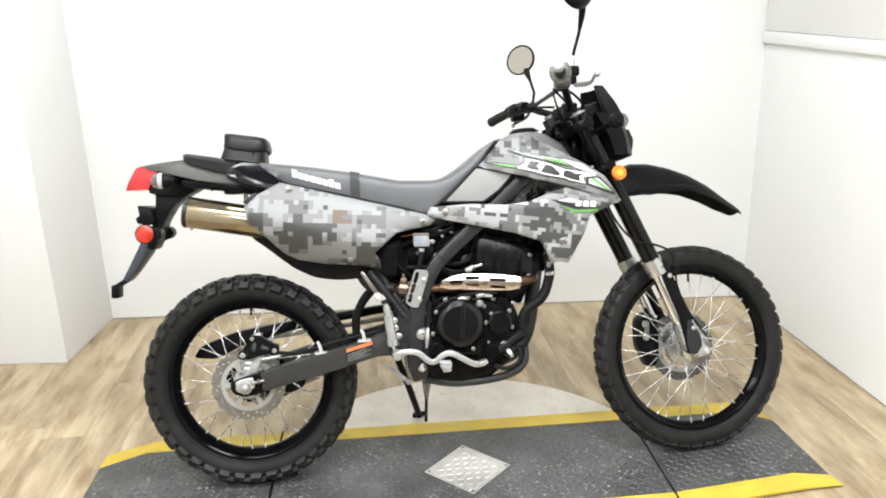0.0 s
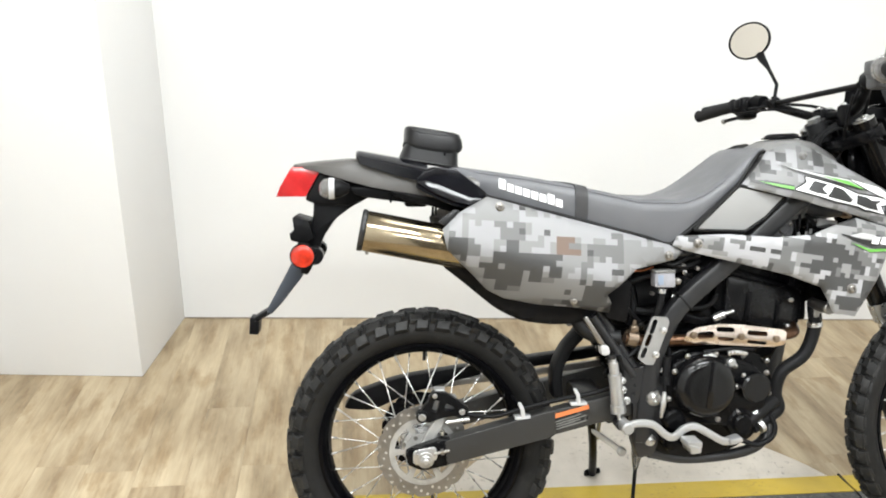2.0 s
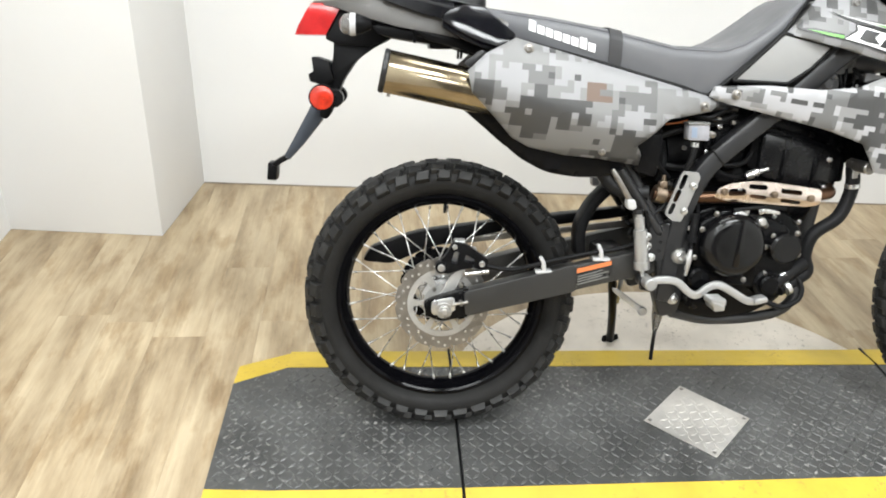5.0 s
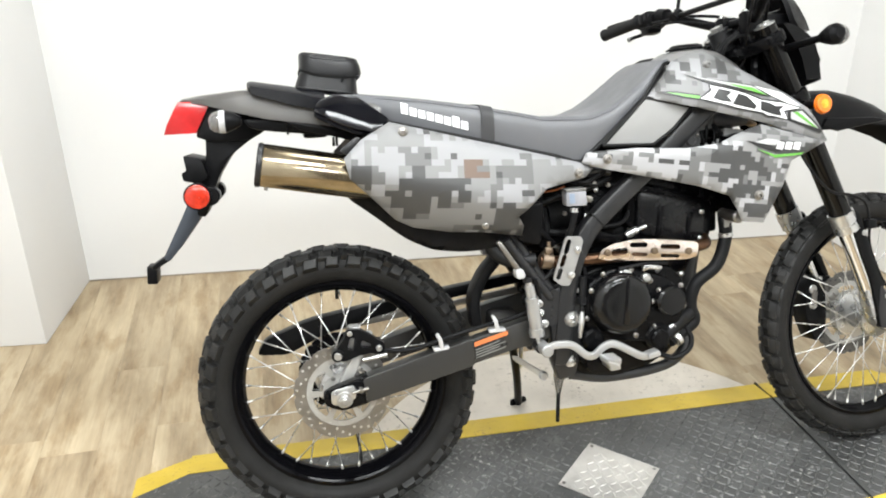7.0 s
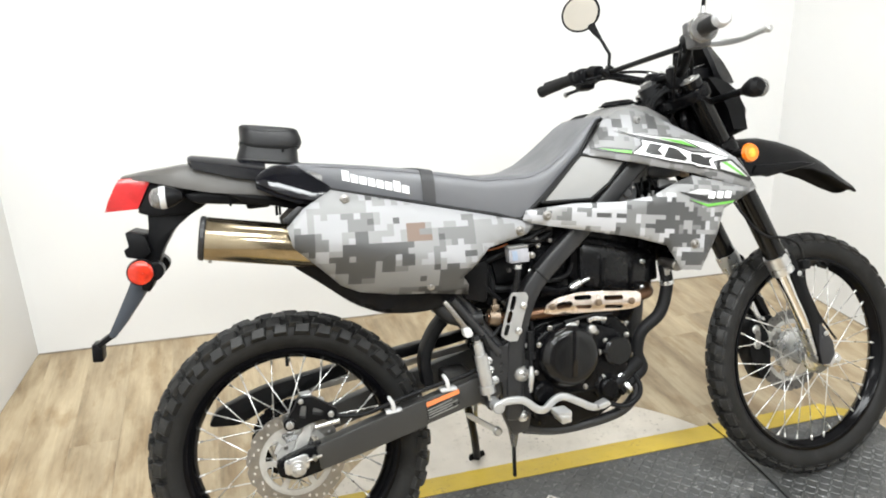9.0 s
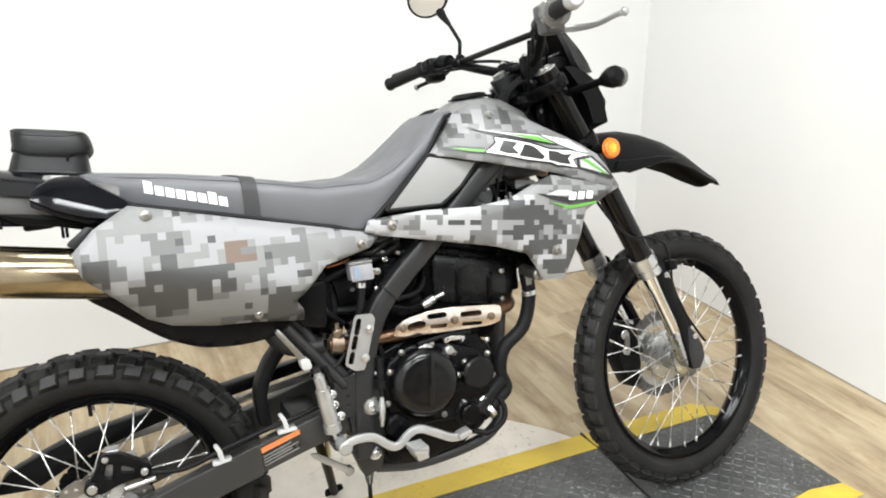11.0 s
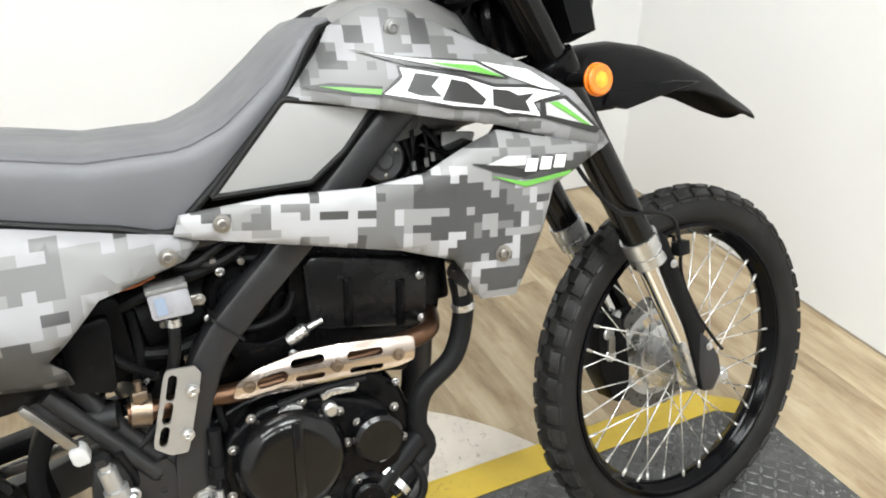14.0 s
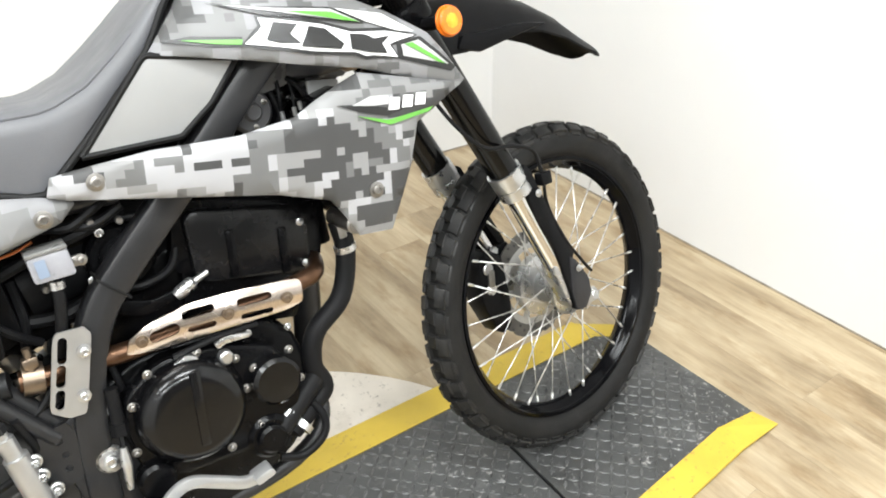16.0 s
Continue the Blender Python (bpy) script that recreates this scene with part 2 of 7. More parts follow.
CLEAR.node_tree.nodes["Principled BSDF"].inputs["Transmission Weight"].default_value = 0.75
WHITE = surface("white plastic", grey(0.40), 0.4, vary=0.06)
MILKY = surface("milky bluish plastic", (0.235, 0.235, 0.255), 0.35, vary=0.15, scale=40)
WHITEP = surface("white print", grey(0.80), 0.4, vary=0.02, bump=0)
BLACKP = surface("black print", grey(0.012), 0.35, vary=0.05, bump=0)
LIGHTP = surface("pale grey print", grey(0.42), 0.35, vary=0.05, bump=0)
LABELD = surface("dark label film", grey(0.016), 0.25, vary=0.05, bump=0)
SPOKE = surface("bright spoke steel", (0.60, 0.595, 0.58), 0.28, metal=0.7, vary=0.05, bump=0)
GREEN = surface("bright green print", (0.105, 0.33, 0.048), 0.35, vary=0.05, bump=0)
ORANGEP = surface("orange label print", (0.50, 0.145, 0.045), 0.4, vary=0.1, bump=0)
BLUEP = surface("pale blue label print", (0.19, 0.235, 0.31), 0.4, vary=0.05, bump=0)
LABELG = surface("grey label film", (0.13, 0.13, 0.125), 0.3, vary=0.05, bump=0)
GRIP = surface("black grip rubber", (0.010, 0.010, 0.0105), 0.7, spec=0.22, vary=0.2, fine=500, bump=0.4)
CLOTH = surface("black nylon fabric", (0.0070, 0.0070, 0.0078), 0.38, spec=0.3, vary=0.25, scale=16, fine=700, bump=0.5)
GUARD = surface("graphite plastic", (0.016, 0.016, 0.018), 0.42, spec=0.3, vary=0.12, scale=14, fine=380, bump=0.2)
HOSE = surface("black rubber hose", (0.006, 0.006, 0.0065), 0.45, spec=0.12, vary=0.15)
GREYHOSE = surface("dark rubber hose", (0.0085, 0.0085, 0.009), 0.46, spec=0.10, vary=0.15)
CARRIER = surface("satin disc carrier alloy", (0.40, 0.395, 0.38), 0.42, metal=0.55, vary=0.12, scale=30, fine=350)
FARDISC = surface("dull disc steel", (0.10, 0.096, 0.090), 0.40, metal=0.6, vary=0.15, scale=30, fine=350)
COWL = surface("black lacquered plastic", (0.004, 0.0042, 0.006), 0.11, spec=0.32, vary=0.2, scale=12, bump=0.03)
# Light on the block tops is put in as a paler rubber colour.
KNOB = surface("worn, lit-toned tread block rubber", (0.0125, 0.0122, 0.0118), 0.50, spec=0.34, vary=0.45, scale=13, fine=300, bump=0.4, wear=(0.062, 0.057, 0.050), islands=0.5)
HEADPAINT = surface("satin black engine paint", (0.0055, 0.0055, 0.006), 0.25, spec=0.24, vary=0.25, scale=16, fine=420, bump=0.2)
LACQUER = surface("black lacquered engine cover", (0.003, 0.003, 0.0034), 0.17, spec=0.32, vary=0.3, scale=16, fine=420, bump=0.2, wear=(0.012, 0.0115, 0.010))
HOUSING = surface("dark grey plastic housing", (0.070, 0.070, 0.073), 0.38, spec=0.35, vary=0.12, scale=25, fine=300, bump=0.1)
BAREND = surface("milky clear plastic", (0.40, 0.40, 0.41), 0.25, vary=0.12, scale=40, bump=0.05, coat=0.3)
STRAP = surface("dark grey webbing", (0.040, 0.040, 0.042), 0.6, spec=0.3, vary=0.12, fine=500)
SEAM = surface("dark gap at the wall foot", (0.26, 0.225, 0.18), 0.9, vary=0.4, scale=18)
BRASS = surface("stained steel clamp", (0.20, 0.155, 0.115), 0.36, metal=0.9, vary=0.25, scale=20)
BLUEGREY = surface("blue-grey coated bracket", (0.032, 0.039, 0.052), 0.4, metal=0.3, vary=0.12)
mirror_mat, mt, mb, mc = start("mirror glass")
mb.inputs["Base Color"].default_value, mb.inputs["Metallic"].default_value, mb.inputs["Roughness"].default_value = (0.45, 0.42, 0.375, 1), 1.0, 0.03
glow, gt, gb, gc = start("lamp diffuser")
gb.inputs["Emission Color"].default_value, gb.inputs["Emission Strength"].default_value = (1, 0.965, 0.91, 1), 3.0
SIDE_PATCHES = ((3, 0.175, 0.806, 0.076, 0.018), (3, 0.122, 0.775, 0.045, 0.019), (3, 0.128, 0.746, 0.012, 0.010), (3, 0.197, 0.775, 0.018, 0.013), (3, 0.242, 0.781, 0.009, 0.014),
                (3, 0.150, 0.833, 0.009, 0.020), (3, 0.344, 0.731, 0.034, 0.036), (3, 0.022, 0.827, 0.018, 0.027), (2, 0.361, 0.833, 0.039, 0.016), (2, 0.139, 0.865, 0.027, 0.017),
                (4, 0.260, 0.843, 0.018, 0.023), (4, 0.277, 0.831, 0.019, 0.011), (1, 0.076, 0.864, 0.036, 0.022), (1, 0.058, 0.812, 0.024, 0.030), (1, 0.292, 0.783, 0.019, 0.014),
                (1, 0.321, 0.883, 0.154, 0.024), (1, 0.358, 0.796, 0.038, 0.021))
WING_PATCHES = ((3, 0.794, 0.929, 0.043, 0.020), (3, 0.788, 0.889, 0.025, 0.014), (3, 0.834, 0.859, 0.042, 0.017), (3, 0.905, 0.837, 0.015, 0.034), (3, 0.831, 0.995, 0.019, 0.007),
                (3, 0.646, 0.908, 0.017, 0.006), (3, 0.685, 0.911, 0.008, 0.007), (3, 0.750, 0.889, 0.015, 0.006), (3, 0.946, 0.959, 0.050, 0.013), (3, 0.866, 0.810, 0.030, 0.016),
                (2, 0.556, 0.904, 0.011, 0.016), (2, 0.701, 0.875, 0.030, 0.014), (2, 0.720, 0.926, 0.020, 0.014), (2, 0.870, 0.955, 0.030, 0.012),
                (1, 0.622, 0.908, 0.055, 0.030), (1, 0.504, 0.905, 0.030, 0.012), (1, 0.880, 0.907, 0.034, 0.023), (1, 0.703, 0.901, 0.024, 0.008),
                (1, 0.766, 0.951, 0.023, 0.011), (1, 0.872, 0.854, 0.018, 0.012))
TANK_PATCHES = ((3, 0.766, 1.127, 0.013, 0.013), (3, 0.685, 1.123, 0.010, 0.010), (2, 0.732, 1.124, 0.013, 0.026), (1, 0.707, 1.128, 0.012, 0.013), (1, 0.674, 1.106, 0.012, 0.013),
                (2, 0.792, 1.107, 0.014, 0.017), (1, 0.745, 1.105, 0.030, 0.012), (2, 0.640, 1.095, 0.020, 0.012))
CAMO = camouflage("grey square-pixel camouflage", SIDE_PATCHES, (0.226, 0.162, 0.107, 0.047), 0.0142, -4, 0.31)
CAMO_B = camouflage("grey square-pixel camouflage print", WING_PATCHES, (0.305, 0.200, 0.116, 0.048), 0.0114, -8, 0.09)
CAMO_T = camouflage("grey print with square-pixel patches", TANK_PATCHES, (0.208, 0.150, 0.100, 0.050), 0.0114, -8, 0.52)

# ---- shape tools ----
def part(name, bm, material, parent=None, label="", m=None, sharp=38):
    """One mesh object from a bmesh, under a thing or a part."""
    bmesh.ops.recalc_face_normals(bm, faces=bm.faces)
    me = bpy.data.meshes.new(name)
    bm.to_mesh(me)
    bm.free()
    me.materials.append(material)
    me.shade_smooth()
    me.set_sharp_from_angle(angle=radians(sharp))
    ob = new(name, me)
    if parent is not None:
        ob.parent = parent
    if m is not None:
        ob.matrix_basis = m
    if label:
        tagged(ob, label)
    return ob


def join(*bms):
    out = bmesh.new()
    for bm in bms:
        me = bpy.data.meshes.new("join")
        bm.to_mesh(me)
        bm.free()
        out.from_mesh(me)
        bpy.data.meshes.remove(me)
    return out


def moved(bm, m):
    bm.transform(m)
    return bm


def mirrored(bm):
    bm.transform(Matrix.Diagonal((1, -1, 1, 1)))
    bmesh.ops.reverse_faces(bm, faces=bm.faces)
    return bm


def bevelled(bm, width, segments=2, angle=30):
    edges = [e for e in bm.edges if len(e.link_faces) == 2 and e.calc_face_angle(0) > radians(angle)]
    if width > 0 and edges:
        bmesh.ops.bevel(bm, geom=edges, offset=width, segments=segments, affect="EDGES", profile=0.5, clamp_overlap=True)
    return bm


def block(x0, x1, y0, y1, z0, z1, bevel=0.0, segments=2):
    bm = bmesh.new()
    bmesh.ops.create_cube(bm, size=1)
    for v in bm.verts:
        v.co = ((x0 + x1) / 2 + v.co.x * (x1 - x0), (y0 + y1) / 2 + v.co.y * (y1 - y0), (z0 + z1) / 2 + v.co.z * (z1 - z0))
    return bevelled(bm, bevel, segments)


def prism(outline, y0, y1, bevel=0.0, segments=2):
    """A side outline in x and z, from y0 to y1, with rounded edges."""
    bm = bmesh.new()
    a = [bm.verts.new((x, y0, z)) for x, z in outline]
    b = [bm.verts.new((x, y1, z)) for x, z in outline]
    bm.faces.new(a)
    bm.faces.new(b[::-1])
    n = len(a)
    for i in range(n):
        bm.faces.new((a[i], b[i], b[(i + 1) % n], a[(i + 1) % n]))
    bmesh.ops.recalc_face_normals(bm, faces=bm.faces)
    return bevelled(bm, bevel, segments)


def slab(outline, z0, z1, bevel=0.0):
    """A plan outline in x and y, from z0 to z1."""
    bm = prism([(x, y) for x, y in outline], z0, z1, bevel)
    bm.transform(Matrix(((1, 0, 0, 0), (0, 0, 1, 0), (0, 1, 0, 0), (0, 0, 0, 1))))
    bmesh.ops.reverse_faces(bm, faces=bm.faces)
    return bm


def rounded(outline, steps=3, k=0.3):
    """Corners of an outline or path cut into short arcs."""
    out, n = [], len(outline)
    for i in range(n):
        p, c, q = (Vector(outline[j % n]) for j in (i - 1, i, i + 1))
        a, b = c.lerp(p, k), c.lerp(q, k)
        for s in range(steps + 1):
            u = s / steps
            out.append(tuple(a.lerp(c, u).lerp(c.lerp(b, u), u)))
    return out


def smooth_path(points, steps=5):
    pts = [Vector(p) for p in points]
    if len(pts) < 3:
        return pts
    ext = [pts[0] * 2 - pts[1]] + pts + [pts[-1] * 2 - pts[-2]]
    out = []
    for i in range(1, len(ext) - 2):
        p0, p1, p2, p3 = ext[i - 1:i + 3]
        for s in range(steps):
            u = s / steps
            out.append(0.5 * (2 * p1 + (p2 - p0) * u + (2 * p0 - 5 * p1 + 4 * p2 - p3) * u * u + (3 * p1 - p0 - 3 * p2 + p3) * u ** 3))
    out.append(pts[-1])
    return out


def tube(points, r, n=10, steps=5, curved=True, squash=1.0):
    """A round bar along a path; r is one radius or one for each point."""
    pts = smooth_path(points, steps) if curved else [Vector(p) for p in points]
    count = len(pts)
    if not isinstance(r, (list, tuple)):
        r = [r] * len(points)
    bm, rings, side = bmesh.new(), [], None
    for i, p in enumerate(pts):
        d = (pts[min(i + 1, count - 1)] - pts[max(i - 1, 0)]).normalized()
        if side is None:
            side = d.cross(Vector((0.013, 1, 0.02))).normalized()
        side = (side - d * side.dot(d)).normalized()
        other = d.cross(side)
        f = i / (count - 1) * (len(r) - 1)
        j = min(int(f), len(r) - 2)
        rad = r[j] + (r[j + 1] - r[j]) * (f - j)
        rings.append([bm.verts.new(p + side * math.cos(a) * rad + other * math.sin(a) * rad * squash) for a in (2 * math.pi * k / n for k in range(n))])
    for a, b in zip(rings, rings[1:]):
        for k in range(n):
            bm.faces.new((a[k], a[(k + 1) % n], b[(k + 1) % n], b[k]))
    bm.faces.new(rings[0][::-1])
    bm.faces.new(rings[-1])
    return bm


def lathe(profile, n=48, closed=True):
    """A profile of (radius, y) turned round the y axis."""
    bm = bmesh.new()
    rings = []
    for r, y in profile:
        if r < 1e-6:
            v = bm.verts.new((0, y, 0))
            rings.append([v] * n)
        else:
            rings.append([bm.verts.new((r * math.cos(2 * math.pi * k / n), y, r * math.sin(2 * math.pi * k / n))) for k in range(n)])
    pairs = list(zip(rings, rings[1:])) + ([(rings[-1], rings[0])] if closed else [])
    for a, b in pairs:
        for k in range(n):
            vs = []
            for v in (a[k], a[(k + 1) % n], b[(k + 1) % n], b[k]):
                if v not in vs:
                    vs.append(v)
            if len(vs) > 2 and bm.faces.get(vs) is None:
                bm.faces.new(vs)
    return bm


def drum(x, z, r, y0, y1, bevel=0.003, n=28):
    """A disc or short shaft across the machine."""
    lo, hi = min(y0, y1), max(y0, y1)
    b = min(bevel, r * 0.45, (hi - lo) * 0.45)
    return moved(lathe([(0, lo), (r - b, lo), (r, lo + b), (r, hi - b), (r - b, hi), (0, hi)], n, closed=False), Matrix.Translation((x, 0, z)))


def rod(a, b, r, n=10):
    return tube([a, b], r, n, curved=False)


def bolt(x, z, y, r=0.008, h=0.006, out=-1):
    """A flanged dome-head bolt that faces out along y."""
    s = out
    prof = [(0, y), (r * 1.45, y), (r * 1.45, y + s * h * 0.25), (r, y + s * h * 0.35), (r * 0.92, y + s * h * 0.85), (r * 0.6, y + s * h), (r * 0.5, y + s * h * 0.6), (0, y + s * h * 0.6)]
    return moved(lathe(prof, 12, closed=False), Matrix.Translation((x, 0, z)))


def edge_distance(x, z, outline):
    best = 9.0
    for (ax, az), (bx, bz) in zip(outline, outline[1:] + outline[:1]):
        dx, dz = bx - ax, bz - az
        u = max(0.0, min(1.0, ((x - ax) * dx + (z - az) * dz) / max(dx * dx + dz * dz, 1e-9)))
        best = min(best, math.hypot(x - ax - u * dx, z - az - u * dz))
    return best


def panel(outline, depth, thick=0.004, rim=0.008, fall=0.006, cuts=0.02, side=-1):
    """A thin bowed body panel: a side outline whose distance from the middle plane follows depth(x, z), its border turned in."""
    bm = bmesh.new()
    bm.faces.new([bm.verts.new((x, 0, z)) for x, z in outline])
    bmesh.ops.inset_region(bm, faces=bm.faces[:], thickness=rim, use_even_offset=True)
    bmesh.ops.triangulate(bm, faces=[f for f in bm.faces if len(f.verts) > 4])
    xs, zs = [x for x, z in outline], [z for x, z in outline]
    for lo, hi, axis in ((min(xs), max(xs), (1, 0, 0)), (min(zs), max(zs), (0, 0, 1))):
        for i in range(1, int((hi - lo) / cuts) + 1):
            c = lo + i * cuts
            bmesh.ops.bisect_plane(bm, geom=bm.verts[:] + bm.edges[:] + bm.faces[:], plane_co=tuple(c * a for a in axis), plane_no=axis)
    for v in bm.verts:
        d = depth(v.co.x, v.co.z) - (fall * max(0.0, 1 - edge_distance(v.co.x, v.co.z, outline) / rim) ** 1.6 if fall else 0)
        v.co.y = side * d
    outer = bm.faces[:]
    back = bmesh.ops.duplicate(bm, geom=bm.verts[:] + bm.edges[:] + bm.faces[:])
    twin = back["vert_map"]
    for v in [g for g in back["geom"] if isinstance(g, bmesh.types.BMVert)]:
        v.co.y -= side * thick
    for e in [e for e in bm.edges if e.is_boundary]:
        a, b = e.verts
        if a in twin and b in twin and twin[a].is_valid:
            ta, tb = twin[a], twin[b]
            if bm.faces.get((a, b, tb, ta)) is None and ta.co != a.co:
                try:
                    bm.faces.new((a, b, tb, ta))
                except ValueError:
                    pass
    return bm


def loft(sections, close_ends=True, loop=True):
    bm = bmesh.new()
    rings = [[bm.verts.new(p) for p in s] for s in sections]
    n = len(rings[0])
    for a, b in zip(rings, rings[1:]):
        for k in range(n if loop else n - 1):
            bm.faces.new((a[k], a[(k + 1) % n], b[(k + 1) % n], b[k]))
    if close_ends and loop:
        bm.faces.new(rings[0][::-1])
        bm.faces.new(rings[-1])
    return bm


def strip(path, width, y0, y1, bevel=0.004):
    """A flat-sided bar that follows a side path in x and z; width is one number or one for each point."""
    pts = [Vector((x, z)) for x, z in path]
    w = width if isinstance(width, (list, tuple)) else [width] * len(pts)
    left, right = [], []
    for i, p in enumerate(pts):
        d = (pts[min(i + 1, len(pts) - 1)] - pts[max(i - 1, 0)]).normalized()
        nrm = Vector((-d.y, d.x)) * (w[i] / 2)
        left.append(tuple(p + nrm))
        right.append(tuple(p - nrm))
    return prism(left + right[::-1], y0, y1, bevel)


def curve2(path, steps=5):
    return [(p.x, p.z) for p in smooth_path([(x, 0, z) for x, z in path], steps)]


def slot(xa, za, xb, zb, w, n=6):
    """The outline of a round-ended slot."""
    a, b = Vector((xa, za)), Vector((xb, zb))
    t = math.atan2(zb - za, xb - xa)
    return [(a.x + w / 2 * math.cos(t + math.pi / 2 + math.pi * k / n), a.y + w / 2 * math.sin(t + math.pi / 2 + math.pi * k / n)) for k in range(n + 1)] + [(b.x + w / 2 * math.cos(t - math.pi / 2 + math.pi * k / n), b.y + w / 2 * math.sin(t - math.pi / 2 + math.pi * k / n)) for k in range(n + 1)]


def plate(outline, holes, y0, y1, depth=None, rows=0.0):
    """A sheet with holes cut through it; depth(x, z) may bow it."""
    bm = bmesh.new()
    for loop in [outline] + holes:
        vs = [bm.verts.new((x, y0, z)) for x, z in loop]
        for i in range(len(vs)):
            bm.edges.new((vs[i], vs[(i + 1) % len(vs)]))
    bmesh.ops.triangle_fill(bm, use_beauty=True, edges=bm.edges[:], normal=(0, -1, 0))
    if rows:
        lo, hi = min(z for x, z in outline), max(z for x, z in outline)
        for i in range(1, int((hi - lo) / rows) + 1):
            bmesh.ops.bisect_plane(bm, geom=bm.verts[:] + bm.edges[:] + bm.faces[:], plane_co=(0, 0, lo + i * rows), plane_no=(0, 0, 1))
    more = bmesh.ops.extrude_face_region(bm, geom=bm.faces[:])
    for v in [g for g in more["geom"] if isinstance(g, bmesh.types.BMVert)]:
        v.co.y = y1
    if depth:
        for v in bm.verts:
            v.co.y += depth(v.co.x, v.co.z)
    return bm


def decal(outline, depth, lift=0.0012, side=-1):
    """A printed shape that lies on a panel."""
    return panel(outline, lambda x, z: depth(x, z) + lift, thick=0.0006, rim=0.0008, fall=0.0, cuts=0.010, side=side)

# ---- the room ----
def wall(name, a, b, z0, z1, thick, material, label):
    """An upright wall whose visible foot runs from a to b; its thickness lies to the right of that way."""
    d = (Vector(b) - Vector(a)).normalized()
    n = Vector((d.y, -d.x)) * thick
    out = [a, b, tuple(Vector(b) + n), tuple(Vector(a) + n)]
    return tagged(part(name, slab(out, z0, z1), material), label, "wall", kind="structure")


BACK_L, BACK_R = (-0.851, 1.585), (2.262, 1.325)
COL_F, COL_L = (-0.912, 1.098), (-1.466, 1.160)
FRONT = -5.0
wall("wall_north", (2.36, 1.317), (-0.90, 1.589), 0, CEILING, 0.12, WALL, "plain white painted wall behind the motorcycle")
pier = slab([COL_F, BACK_L, (-0.845, 1.72), (-1.60, 1.72), (-1.60, 1.168), COL_L], 0, CEILING, 0.004)
tagged(part("wall_pier", pier, WALL), "white painted wall pier that juts into the room", "wall", kind="structure")
wall("wall_west", COL_L, (-1.49, FRONT), 0, CEILING, 0.12, WALL, "plain white painted side wall")
wall("wall_east", (2.235, FRONT), (2.262, 1.325), 0, CEILING, 0.12, WALL, "plain white painted wall beside the front wheel")
tagged(part("wall_rail", block(2.240, 2.262, FRONT, 1.32, 1.235, 1.288, 0.006), WALL), "white painted ledge along the side wall", "ledge", kind="structure")
# The light's fading up this wall is put into a greyer colour.
tagged(part("wall_panel", block(2.250, 2.262, FRONT, 1.315, 1.290, CEILING, 0.002), DIMWALL), "upper side wall, greyed for the light's falloff", "wall", kind="structure")
# Unseen wall, added dark so that black parts reflect less white.
wall("wall_south", (-1.49, FRONT), (2.235, FRONT), 0, CEILING, 0.12, DARKWALL, "unseen dark grey wall added behind the viewer")
seam_n = slab([(2.258, 1.3215), (-0.852, 1.581), (-0.852, 1.586), (2.258, 1.3265)], 0.0005, 0.005)
tagged(part("trim_north", seam_n, SEAM), "thin dark gap line at the wall foot", "trim", kind="structure")
seam_e = slab([(2.231, FRONT + 0.01), (2.258, 1.318), (2.263, 1.318), (2.236, FRONT + 0.01)], 0.0005, 0.0042)
tagged(part("trim_east", seam_e, SEAM), "thin dark gap line at the wall foot", "trim", kind="structure")
ceil = block(-1.62, 2.40, FRONT - 0.12, 1.75, CEILING, CEILING + 0.1)
tagged(part("ceiling", ceil, CEIL), "white painted ceiling", "ceiling", kind="structure")
for lx, ly, power in LAMPS:
    body = join(block(lx - 0.62, lx + 0.62, ly - 0.30, ly - 0.28, CEILING - 0.05, CEILING), block(lx - 0.62, lx + 0.62, ly + 0.28, ly + 0.30, CEILING - 0.05, CEILING),
                block(lx - 0.62, lx - 0.60, ly - 0.28, ly + 0.28, CEILING - 0.05, CEILING), block(lx + 0.60, lx + 0.62, ly - 0.28, ly + 0.28, CEILING - 0.05, CEILING))
    fixture = tagged(part("ceiling_light", body, RAIL), "white ceiling light panel fixed to the ceiling", "ceiling light", "ceiling lights")
    part("diffuser", block(lx - 0.60, lx + 0.60, ly - 0.28, ly + 0.28, CEILING - 0.045, CEILING - 0.035), glow, fixture)

# the floor bed under the planks, then one low round turntable and the deck on it
bed = block(-1.6, 2.4, FRONT - 0.1, 1.75, -0.12, -0.006)
floor = tagged(part("floor", bed, UNDER), "light oak plank floor", "floor", kind="structure")
PIVOT = (0.678, -0.012)
disc = moved(lathe([(0, 0), (0.676, 0), (0.676, 0.004), (0.672, 0.006), (0, 0.006)], 96, closed=False), Matrix(((1, 0, 0, PIVOT[0]), (0, 0, 1, PIVOT[1]), (0, 1, 0, 0), (0, 0, 0, 1))))
tagged(part("turntable_disc", disc, DISC), "pale scuffed round turntable plate on the floor", "turntable", kind="structure")

# ---- the black tread-plate deck with yellow edges ----
DECK_Z = 0.022
platform = tagged(new("display_platform"), "low black tread-plate platform with yellow edges on the floor", "platform")
platform.matrix_basis = pose(0.65, 0.007, 0.0, 0, 0, -1.5)


